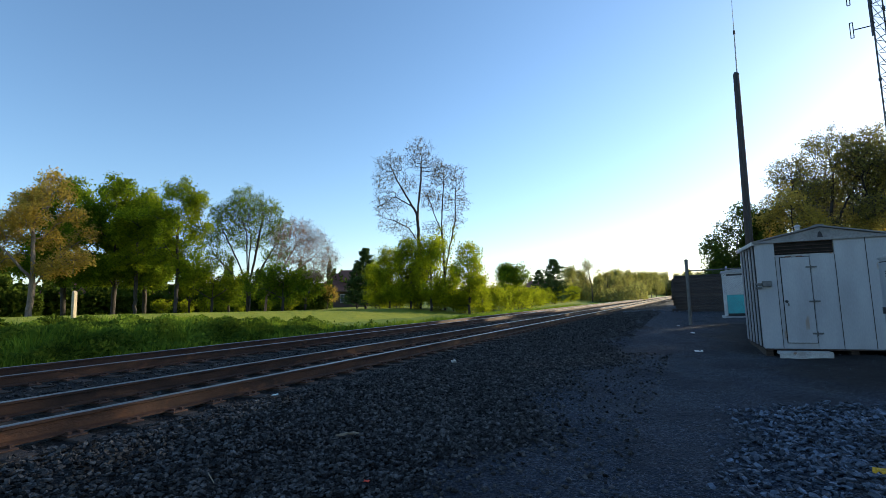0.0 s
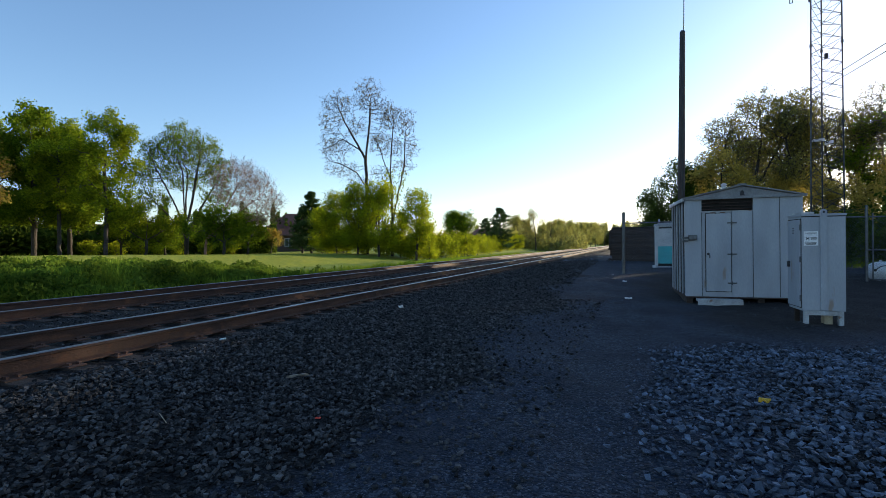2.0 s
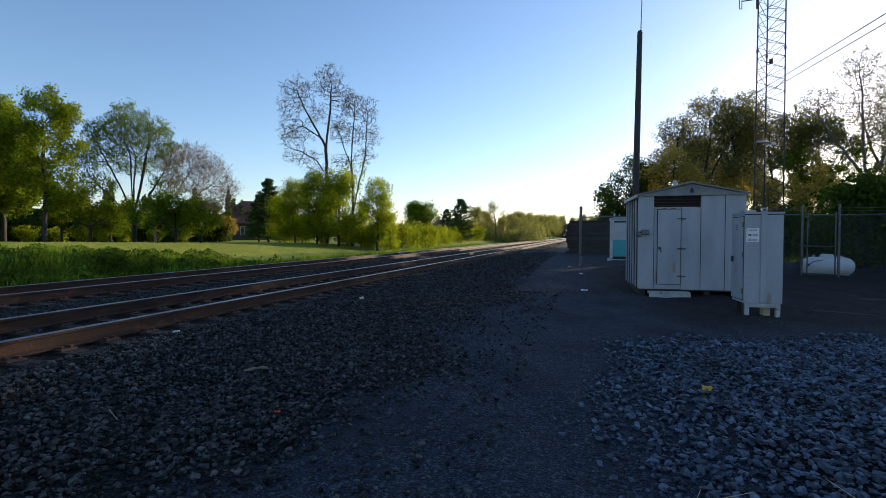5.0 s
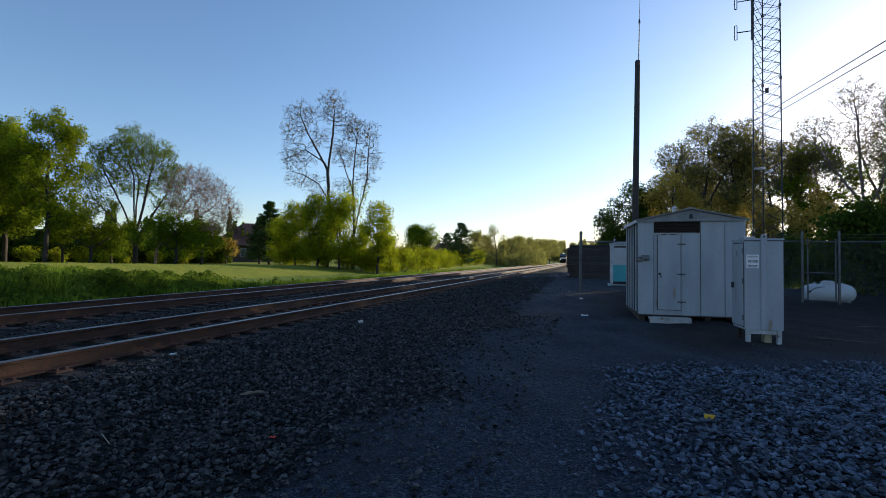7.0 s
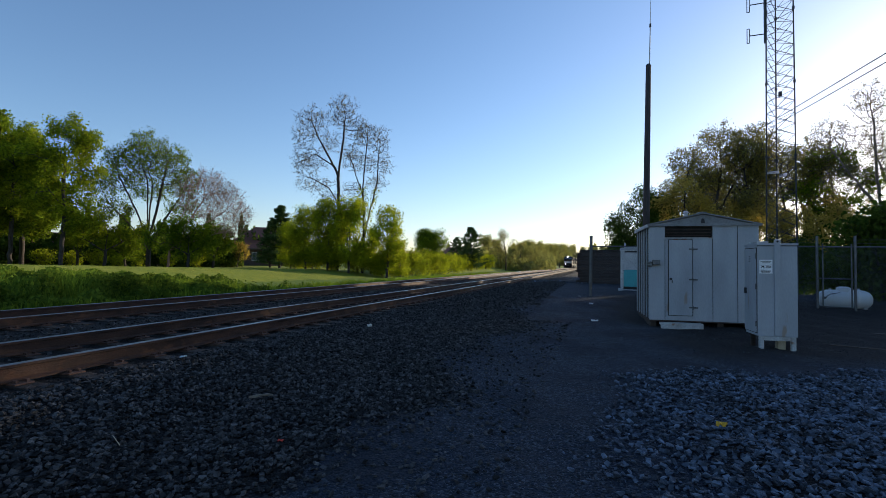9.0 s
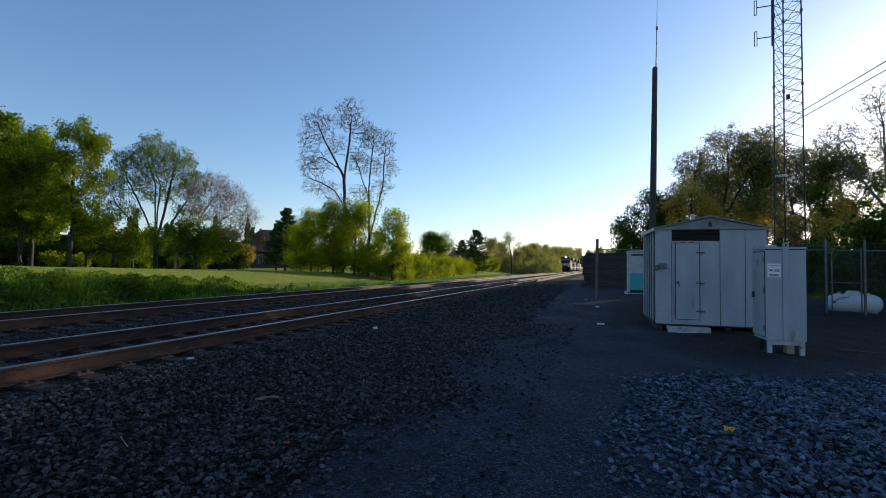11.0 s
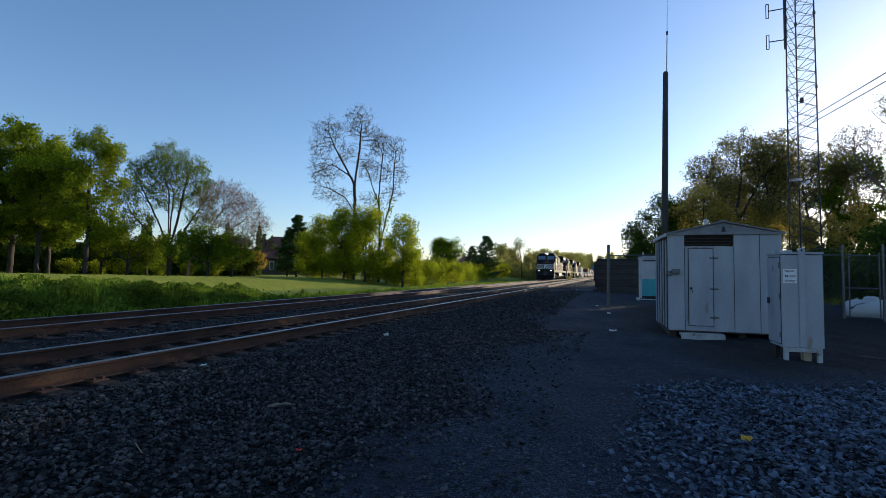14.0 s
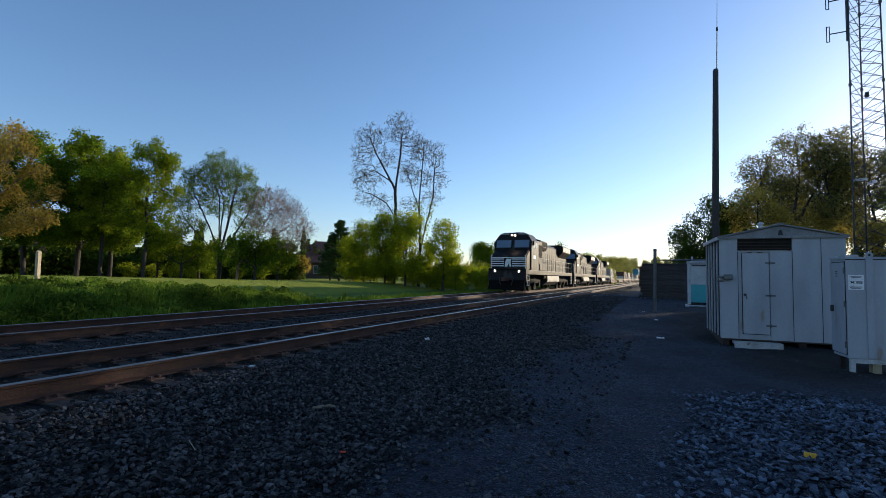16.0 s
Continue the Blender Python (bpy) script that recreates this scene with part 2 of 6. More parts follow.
M_POSTWOOD = mat("pale_post_timber", (0.45, 0.37, 0.25), (0.33, 0.27, 0.18), rough=0.85, stretch=(6, 6, 0.5), bump=0.4)
M_YELLOW = mat("yellow_scrap", (0.60, 0.34, 0.012), (0.45, 0.25, 0.012), rough=0.5, bump=0)
M_REDLIT = mat("red_scrap", (0.65, 0.06, 0.03), rough=0.5, bump=0)
M_BLUELIT = mat("pale_blue_scrap", (0.45, 0.6, 0.68), rough=0.5, bump=0)
M_STRAW = mat("dry_wood", (0.20, 0.17, 0.13), (0.12, 0.10, 0.075), rough=0.85, stretch=(1, 8, 8))


# ---- mesh helpers ----
def link(name, bm, m, parent=None, label="", smooth=False):
    me = bpy.data.meshes.new(name)
    bm.to_mesh(me)
    bm.free()
    for x in (m if isinstance(m, (list, tuple)) else [m]):
        me.materials.append(x)
    if smooth:
        me.polygons.foreach_set("use_smooth", [True] * len(me.polygons))
    ob = new(name, me)
    ob.parent = parent
    if label:
        ob["label"] = label
    return ob


def part(name, bm, material, parent, label="", smooth=False):
    return link(name, bm, material, parent, label, smooth)


def thing(name, label, category, at=(0, 0, 0), rz=0.0, group="", kind=""):
    ob = new(name)
    ob.matrix_basis = pose(*at, 0, 0, rz)
    return tagged(ob, label, category, group, kind)


def raw(name, verts, faces, material, parent=None, smooth=False):
    """A mesh from arrays; faces all have the same number of corners."""
    verts, faces = np.asarray(verts, dtype=np.float32), np.asarray(faces, dtype=np.int32)
    me = bpy.data.meshes.new(name)
    k = faces.shape[1]
    me.vertices.add(len(verts))
    me.vertices.foreach_set("co", verts.ravel())
    me.loops.add(faces.size)
    me.loops.foreach_set("vertex_index", faces.ravel())
    me.polygons.add(len(faces))
    me.polygons.foreach_set("loop_start", np.arange(0, faces.size, k, dtype=np.int32))
    me.polygons.foreach_set("use_smooth", np.full(len(faces), smooth))
    me.update(calc_edges=True)
    me.materials.append(material)
    ob = new(name, me)
    ob.parent = parent
    return ob


def box(bm, x0, x1, y0, y1, z0, z1, bev=0.0, m=None):
    r = bmesh.ops.create_cube(bm, size=1.0, matrix=(m or Matrix()) @ Matrix.LocRotScale(((x0 + x1) / 2, (y0 + y1) / 2, (z0 + z1) / 2), None, (abs(x1 - x0), abs(y1 - y0), abs(z1 - z0))))
    if bev:
        es = list({e for v in r["verts"] for e in v.link_edges})
        bmesh.ops.bevel(bm, geom=es, offset=bev, segments=2, affect="EDGES", profile=0.7)
    return bm


def rod(bm, a, b, r, r2=None, n=8):
    a, b = Vector(a), Vector(b)
    d = b - a
    m = Matrix.Translation((a + b) / 2) @ d.to_track_quat("Z", "Y").to_matrix().to_4x4()
    bmesh.ops.create_cone(bm, cap_ends=True, segments=n, radius1=r, radius2=r if r2 is None else r2, depth=d.length, matrix=m)
    return bm


def bx(*a, bev=0.0):
    return box(bmesh.new(), *a, bev=bev)


def rd(a, b, r, r2=None, n=8):
    return rod(bmesh.new(), a, b, r, r2, n)


def prism(bm, pts, axis, d0, d1, bev=0.0):
    """A flat outline carried along an axis ('x': points are y, z; 'y': points are x, z)."""
    def at(p, d):
        return (d, p[0], p[1]) if axis == "x" else (p[0], d, p[1])
    v0 = [bm.verts.new(at(p, d0)) for p in pts]
    v1 = [bm.verts.new(at(p, d1)) for p in pts]
    bm.faces.new(v0), bm.faces.new(v1[::-1])
    for i in range(len(pts)):
        j = (i + 1) % len(pts)
        bm.faces.new((v0[j], v0[i], v1[i], v1[j]))
    bmesh.ops.recalc_face_normals(bm, faces=bm.faces[:])
    if bev:
        bmesh.ops.bevel(bm, geom=bm.edges[:], offset=bev, segments=2, affect="EDGES")
    return bm


# ---- the lie of the land ----
TRACK_NEAR, TRACK_FAR, RAIL_TOP = -6.33, -10.74, 0.58


def sm(a, b, x):
    t = np.clip((x - a) / (b - a), 0, 1)
    return t * t * (3 - 2 * t)


def land(x, y):
    """Height of the ground at x, y."""
    x, y = np.asarray(x, float), np.asarray(y, float)
    yard = np.interp(y, (0, 10, 13, 15, 18, 25, 45), (0, 0.17, 0.15, 0.20, 0.36, 0.50, 0.52)) - 0.05 * sm(5, 8, x)
    yard = yard + 0.30 * np.exp(-(((x - 4.2) / 1.5) ** 2 + ((y - 4.6) / 1.3) ** 2)) + 0.05 * np.exp(-(((x - 2.4) / 1.5) ** 2 + ((y - 5.4) / 2.0) ** 2))
    bed = 0.36 + 0 * x
    z = yard + (bed - yard) * (1 - sm(-5.1, -2.7, x))
    lawn = 1.02 + 0.42 * (1 - sm(8, 45, y)) + 0.25 * np.sin(x * 0.05 + 1) * np.sin(y * 0.045) + 0.004 * np.clip(-x - 30, 0, 60)
    bank = 0.15 + 0.62 * (1 - sm(12, 20, y))
    left = np.where(x > -14.2, 0.36 - 0.36 * sm(12.9, 14.2, -x), np.where(x > -17, (bank) * sm(14.2, 17, -x), bank + (lawn - bank) * sm(17, 26 , -x)))
    return np.where(x < -12.9, left, z)


def ripple(x, y):
    """Small humps and hollows of the trodden ground near the yard."""
    wave = 0.02 * np.sin(x * 2.1 + 0.7 * np.sin(y * 1.3)) * np.sin(y * 1.7 + 0.4) + 0.012 * np.sin(x * 5.3 + y * 3.1)
    return wave * ((np.abs(x) < 30) & (y < 45) & (y > -5)) * ((x > -4.8) | (x < -13))


# ---- ground ----
def ground_material():
    """Yard dirt, ballast, grass and lawn, blended by the plan's zones, with shade painted between stones."""
    m = bpy.data.materials.new("ground_cover")
    m.use_nodes = True
    nt, ln = m.node_tree.nodes, m.node_tree.links
    bs = nt["Principled BSDF"]
    zone = nt.new("ShaderNodeVertexColor")
    zone.layer_name = "zone"
    sep = nt.new("ShaderNodeSeparateColor")
    ln.new(zone.outputs["Color"], sep.inputs[0])
    tc = nt.new("ShaderNodeTexCoord")

    def noise_node(s, d=8.0):
        n = nt.new("ShaderNodeTexNoise")
        n.inputs["Scale"].default_value, n.inputs["Detail"].default_value = s, d
        ln.new(tc.outputs["Object"], n.inputs["Vector"])
        return n.outputs["Fac"]

    def two(fac, a, b, lo=0.35, hi=0.65):
        r, x = nt.new("ShaderNodeMapRange"), nt.new("ShaderNodeMix")
        r.inputs["From Min"].default_value, r.inputs["From Max"].default_value = lo, hi
        ln.new(fac, r.inputs["Value"])
        x.data_type = "RGBA"
        for key, c in (("A", a), ("B", b)):
            if isinstance(c, tuple):
                x.inputs[key].default_value = rgba(c)
            else:
                ln.new(c, x.inputs[key])
        ln.new(r.outputs[0], x.inputs["Factor"])
        return x.outputs["Result"]

    big, mid, fine, tiny = noise_node(0.35), noise_node(2.5), noise_node(24), noise_node(90)
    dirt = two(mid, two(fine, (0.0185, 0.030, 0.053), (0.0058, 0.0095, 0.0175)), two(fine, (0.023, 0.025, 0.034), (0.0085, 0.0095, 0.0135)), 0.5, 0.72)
    def pebbles(s):
        v = nt.new("ShaderNodeTexVoronoi")
        v.inputs["Scale"].default_value = s
        ln.new(tc.outputs["Object"], v.inputs["Vector"])
        sp = nt.new("ShaderNodeSeparateColor")
        ln.new(v.outputs["Color"], sp.inputs[0])
        return v.outputs["Distance"], sp.outputs["Red"]

    d1, c1 = pebbles(38.0)
    d2, c2 = pebbles(95.0)
    dirt = two(c1, dirt, (0.060, 0.073, 0.094), 0.84, 0.95)
    dirt = two(c2, dirt, (0.085, 0.10, 0.128), 0.84, 0.96)
    # cell rims go near black: shade painted between the pebbles
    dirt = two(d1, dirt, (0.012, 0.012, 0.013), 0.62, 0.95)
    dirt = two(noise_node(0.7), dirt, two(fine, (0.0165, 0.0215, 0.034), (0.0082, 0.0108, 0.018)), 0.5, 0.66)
    dirt = two(tiny, dirt, (0.060, 0.066, 0.078), 0.63, 0.72)
    soil = two(fine, (0.0165, 0.0145, 0.0150), (0.0075, 0.0068, 0.0072))
    soil = two(c2, soil, (0.040, 0.038, 0.040), 0.88, 0.97)
    dirt = two(zone.outputs["Alpha"], dirt, soil, 0.2, 0.8)
    # near-black base and rims: gap shade painted under the loose ballast stones
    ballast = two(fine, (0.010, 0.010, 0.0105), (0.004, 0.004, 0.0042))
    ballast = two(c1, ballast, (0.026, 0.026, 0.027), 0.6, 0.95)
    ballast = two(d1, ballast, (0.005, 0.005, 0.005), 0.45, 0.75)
    lawn = two(big, two(mid, (0.22, 0.265, 0.022), (0.15, 0.205, 0.018)), two(mid, (0.28, 0.295, 0.026), (0.19, 0.235, 0.022)))
    lawn = two(fine, lawn, (0.08, 0.12, 0.02), 0.55, 0.8)
    rough = two(mid, (0.08, 0.14, 0.018), (0.12, 0.18, 0.022))
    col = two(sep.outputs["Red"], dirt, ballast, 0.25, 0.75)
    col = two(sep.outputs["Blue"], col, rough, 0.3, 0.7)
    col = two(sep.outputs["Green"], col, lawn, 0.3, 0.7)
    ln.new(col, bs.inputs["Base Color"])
    bs.inputs["Roughness"].default_value = 0.92
    bs.inputs["Specular IOR Level"].default_value = 0.25
    bp = nt.new("ShaderNodeBump")
    bp.inputs["Strength"].default_value, bp.inputs["Distance"].default_value = 0.9, 0.03
    hm = nt.new("ShaderNodeMath")
    hm.operation = "SUBTRACT"
    ln.new(fine, hm.inputs[0])
    ln.new(d1, hm.inputs[1])
    ln.new(hm.outputs[0], bp.inputs["Height"])
    ln.new(bp.outputs[0], bs.inputs["Normal"])
    return m


def steps(*spans):
    out = []
    for a, b, s in spans:
        out += list(np.arange(a, b, s))
    return np.array(out + [spans[-1][1]])


gx = steps((-3000, -600, 300), (-600, -120, 40), (-120, -40, 4), (-40, -18, 0.8), (-18, 7, 0.12), (7, 16, 0.4), (16, 60, 3), (60, 200, 20), (200, 3000, 280))
gy = steps((-600, -60, 60), (-60, -4, 4), (-4, 16, 0.13), (16, 40, 0.4), (40, 120, 1.5), (120, 300, 8), (300, 800, 40), (800, 4000, 320))
GX, GY = np.meshgrid(gx, gy)
rng = np.random.default_rng(4)
GZ = land(GX, GY)
near = (np.abs(GX) < 30) & (GY < 45) & (GY > -5)
GZ = GZ + ripple(GX, GY) + near * rng.normal(0, 0.005, GX.shape) * ((GX > -4.8) | (GX < -13))
nx, ny = len(gx), len(gy)
idx = np.arange(nx * ny).reshape(ny, nx)
quads = np.stack([idx[:-1, :-1], idx[:-1, 1:], idx[1:, 1:], idx[1:, :-1]], -1).reshape(-1, 4)
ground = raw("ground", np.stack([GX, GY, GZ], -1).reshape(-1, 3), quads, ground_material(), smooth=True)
tagged(ground, "dark gravel yard, track ballast and mown green lawn", "ground", kind="structure")
edge = 0.35 * np.sin(GY * 0.9) + 0.25 * np.sin(GY * 2.3 + GX) + 0.12 * rng.normal(0, 1, GX.shape)
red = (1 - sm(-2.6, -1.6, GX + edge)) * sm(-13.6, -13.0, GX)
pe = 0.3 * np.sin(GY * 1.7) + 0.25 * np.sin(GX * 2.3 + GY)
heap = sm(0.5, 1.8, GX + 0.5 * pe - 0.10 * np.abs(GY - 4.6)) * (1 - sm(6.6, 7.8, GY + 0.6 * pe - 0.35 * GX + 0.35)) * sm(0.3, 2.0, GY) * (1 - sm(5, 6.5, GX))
# heap ground takes the dark ballast colour as painted shade between its stones
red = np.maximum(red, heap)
green = 1 - sm(-21, -18.5, GX + edge * 0.6)
green = np.where(GX > 14 + edge, 0.0, green)
blue = np.maximum(1 - sm(-13.6, -13.0, GX + 0.2 * edge), sm(11, 14, GX + edge))
blue = np.maximum(blue, sm(75, 95, GY) * sm(0, 4, GX))
soil = sm(7.8, 9.8, GY + 0.8 * pe - 0.12 * GX) * (1 - sm(20, 23, GY)) * sm(0.2, 2.4, GX + edge + 0.12 * (GY - 10)) * (1 - sm(11, 14, GX))
zone = ground.data.color_attributes.new("zone", "FLOAT_COLOR", "POINT")
zone.data.foreach_set("color", np.stack([red, green, blue, soil], -1).astype(np.float32).ravel())

# ---- tracks ----
RAIL_PROFILE = [(-0.075, -0.18), (0.075, -0.18), (0.075, -0.165), (0.014, -0.145), (0.012, -0.045), (0.036, -0.036), (0.037, -0.008), (0.028, 0.0), (-0.028, 0.0), (-0.037, -0.008), (-0.036, -0.036), (-0.012, -0.045), (-0.014, -0.145), (-0.075, -0.165)]


def rail(name, x, parent):
    bm = bmesh.new()
    prism(bm, [(x + p[0], RAIL_TOP + p[1]) for p in RAIL_PROFILE], "y", -60, 900)
    for f in bm.faces:
        f.material_index = 1 if abs(f.calc_center_median().z - RAIL_TOP) < 0.006 else 0
    return part(name, bm, [M_RUST, M_RAIL_HEAD], parent)


def tie_mesh(name, seed):
    rg = random.Random(seed)
    bm = bx(-1.3, 1.3, -0.11, 0.11, -0.18, 0.0, bev=0.012)
    for v in bm.verts:
        v.co += Vector((rg.uniform(-0.02, 0.02), rg.uniform(-0.006, 0.006), rg.uniform(-0.008, 0.004)))
    me = bpy.data.meshes.new(name)
    bm.to_mesh(me)
    bm.free()
    me.materials.append(M_TIE)
    return me


def plate_mesh():
    bm = bx(-0.18, 0.18, -0.09, 0.09, 0, 0.018, bev=0.004)
    for sx in (-0.13, -0.1, 0.1, 0.13):
        for sy in (-0.05, 0.05):
            if (sx + sy) * 100 % 2 < 1.5:
                box(bm, sx - 0.014, sx + 0.014, sy - 0.014, sy + 0.014, 0.018, 0.045)
    me = bpy.data.meshes.new("tie_plate")
    bm.to_mesh(me)
    bm.free()
    me.materials.append(M_RUST_DARK)
    return me


TIES = [tie_mesh("tie", s) for s in range(6)]
PLATE = plate_mesh()


def railway(name, x, label, near_plates):
    track = thing(name, label, "railway track", kind="structure")
    for dx in (-0.755, 0.755):
        rail("rail", x + dx, track)
    rg = random.Random(int(-x * 10))
    y, k = -3.0, 0
    far = []
    while y < 420:
        dx, rz = rg.uniform(-0.06, 0.06), rg.uniform(-1.2, 1.2)
        if y < 75:
            t = new("tie", TIES[k % 6])
            t.parent = track
            t.matrix_basis = pose(x + dx, y, RAIL_TOP - 0.198, 0, 0, rz)
            if y < near_plates:
                for s in (-0.755, 0.755):
                    p = new("tie_plate", PLATE)
                    p.parent = track
                    p.matrix_basis = pose(x + s, y, RAIL_TOP - 0.198)
        else:
            far.append((x + dx, y))
        y += 0.52 + rg.uniform(-0.03, 0.03)
        k += 1
    c = np.array([(-1.3, -0.11, -0.18), (1.3, -0.11, -0.18), (1.3, 0.11, -0.18), (-1.3, 0.11, -0.18), (-1.3, -0.11, 0), (1.3, -0.11, 0), (1.3, 0.11, 0), (-1.3, 0.11, 0)])
    fq = np.array([(4, 5, 6, 7), (0, 1, 5, 4), (1, 2, 6, 5), (2, 3, 7, 6), (3, 0, 4, 7)])
    ctr = np.array([(a, b, RAIL_TOP - 0.198) for a, b in far])
    vs = (ctr[:, None, :] + c[None]).reshape(-1, 3)
    fs = (fq[None] + 8 * np.arange(len(far))[:, None, None]).reshape(-1, 4)
    tagged(raw("distant_ties", vs, fs, M_TIE, track), kind="stuff")
    return track


railway("near_track", TRACK_NEAR, "rusty steel rails on dark creosoted wooden ties", 38)
railway("far_track", TRACK_FAR, "rusty steel rails on wooden ties beyond", 24)

# ---- loose stone ----
_t = (1 + 5 ** 0.5) / 2
ICO_V = np.array([(-1, _t, 0), (1, _t, 0), (-1, -_t, 0), (1, -_t, 0), (0, -1, _t), (0, 1, _t), (0, -1, -_t), (0, 1, -_t), (_t, 0, -1), (_t, 0, 1), (-_t, 0, -1), (-_t, 0, 1)]) / 1.902
ICO_F = np.array([(0, 11, 5), (0, 5, 1), (0, 1, 7), (0, 7, 10), (0, 10, 11), (1, 5, 9), (5, 11, 4), (11, 10, 2), (10, 7, 6), (7, 1, 8), (3, 9, 4), (3, 4, 2), (3, 2, 6), (3, 6, 8), (3, 8, 9), (4, 9, 5), (2, 4, 11), (6, 2, 10), (8, 6, 7), (9, 8, 1)])
SHARD_V = np.array([(-1, -1, -1), (1, -1, -1), (1, 1, -1), (-1, 1, -1), (-1, -1, 1), (1, -1, 1), (1, 1, 1), (-1, 1, 1)]) / 1.45
SHARD_F = np.array([(0, 2, 1), (0, 3, 2), (4, 5, 6), (4, 6, 7), (0, 1, 5), (0, 5, 4), (1, 2, 6), (1, 6, 5), (2, 3, 7), (2, 7, 6), (3, 0, 4), (3, 4, 7)])
OCT_V = np.array([(1, 0, 0), (-1, 0, 0), (0, 1, 0), (0, -1, 0), (0, 0, 1), (0, 0, -1)], float)
OCT_F = np.array([(0, 2, 4), (2, 1, 4), (1, 3, 4), (3, 0, 4), (2, 0, 5), (1, 2, 5), (3, 1, 5), (0, 3, 5)])


def spin(n, rg):
    q = rg.normal(size=(n, 4))
    q /= np.linalg.norm(q, axis=1)[:, None]
    w, x, y, z = q.T
    return np.stack([np.stack([1 - 2 * (y * y + z * z), 2 * (x * y - z * w), 2 * (x * z + y * w)], -1),
                     np.stack([2 * (x * y + z * w), 1 - 2 * (x * x + z * z), 2 * (y * z - x * w)], -1),
                     np.stack([2 * (x * z - y * w), 2 * (y * z + x * w), 1 - 2 * (x * x + y * y)], -1)], -2)


def scatter(name, xs, ys, zs, lo, hi, material, seed, base="ico", flat=0.6, parent=None, skew=2.0):
    rg = np.random.default_rng(seed)
    bv, bf = {"ico": (ICO_V, ICO_F), "shard": (SHARD_V, SHARD_F), "oct": (OCT_V, OCT_F)}[base]
    n = len(xs)
    v = bv[None] * (1 + rg.uniform(-0.5, 0.4, (n, len(bv), 3 if base == "shard" else 1)))
    v = v * np.stack([rg.uniform(0.7, 1.25, n), rg.uniform(0.6, 1.0, n), rg.uniform(flat * 0.7, flat * 1.3, n)], -1)[:, None, :]
    tilt = spin(n, rg)
    if base == "shard":
        # flat pieces settle near level
        a, b, c = rg.uniform(0, 6.283, n), rg.normal(0, 0.55, n), rg.normal(0, 0.55, n)
        o = np.zeros(n)
        turn_z = np.stack([np.cos(a), -np.sin(a), o, np.sin(a), np.cos(a), o, o, o, o + 1], -1).reshape(n, 3, 3)
        turn_x = np.stack([o + 1, o, o, o, np.cos(b), -np.sin(b), o, np.sin(b), np.cos(b)], -1).reshape(n, 3, 3)
        turn_y = np.stack([np.cos(c), o, np.sin(c), o, o + 1, o, -np.sin(c), o, np.cos(c)], -1).reshape(n, 3, 3)
        tilt = turn_x @ turn_y @ turn_z
    v = np.einsum("nij,nkj->nki", tilt, v)
    size = lo + (hi - lo) * rg.random(n) ** skew
    v = v * size[:, None, None] / 2
    v[:, :, 2] *= 0.85
    v += np.stack([xs, ys, zs + size * rg.uniform(0.05, 0.4, n)], -1)[:, None, :]
    f = (bf[None] + len(bv) * np.arange(n)[:, None, None]).reshape(-1, 3)
    return tagged(raw(name, v.reshape(-1, 3), f, material, parent), kind="stuff")


def spread(n, x0, x1, y0, y1, seed, keep=None):
    rg = np.random.default_rng(seed)
    xs, ys = rg.uniform(x0, x1, n), rg.uniform(y0, y1, n)
    if keep is not None:
        ok = rg.random(n) < keep(xs, ys)
        xs, ys = xs[ok], ys[ok]
    return xs, ys, land(xs, ys) + ripple(xs, ys)


def shoulder(x, y):
    e = 0.35 * np.sin(y * 0.9) + 0.2 * np.sin(y * 2.3 + x)
    return 1 - 0.93 * sm(-2.9, -1.5, x + e - 0.05 * y + 0.3)


x, y, z = spread(60000, -5.2, -0.6, 0.6, 13, 11, lambda x, y: shoulder(x, y) * sm(0.4, 2.0, y))
tagged(scatter("track_ballast", x, y, z, 0.024, 0.064, M_STONE, 21, "shard", 0.6, None, 1.2), "dark grey crushed stone ballast on the shoulder", "ballast")
x, y, z = spread(9000, -5.2, -1.8, 13, 34, 12, shoulder)
tagged(scatter("track_ballast", x, y, z, 0.05, 0.10, M_STONE, 22, "oct"), "dark grey crushed stone ballast further along", "ballast")
x, y, z = spread(10000, -12.9, -5.0, 1.5, 26, 13, lambda x, y: np.where(np.abs(np.abs(x - TRACK_NEAR) - 0.755) < 0.12, 0.0, 1.0))
z = np.where((np.abs(x - TRACK_NEAR) < 1.3) | (np.abs(x - TRACK_FAR) < 1.3), z - 0.02, z)
tagged(scatter("track_ballast", x, y, z, 0.035, 0.085, M_STONE, 23, "shard", 0.6, None, 1.3), "grey stone ballast between the rails", "ballast")
x, y, z = spread(9000, -12.9, -3.2, 26, 90, 14)
tagged(scatter("track_ballast", x, y, z - 0.02, 0.06, 0.13, M_STONE, 24, "oct"), "grey stone ballast in the distance", "ballast")


def pile_zone(x, y):
    e = 0.3 * np.sin(y * 1.7) + 0.25 * np.sin(x * 2.3 + y)
    a = sm(-0.25, 0.6, x + 0.12 + 0.5 * e - 0.10 * np.abs(y - 4.6)) * (1 - sm(6.9, 8.0, y + 0.6 * e - 0.35 * x + 0.35))
    return a


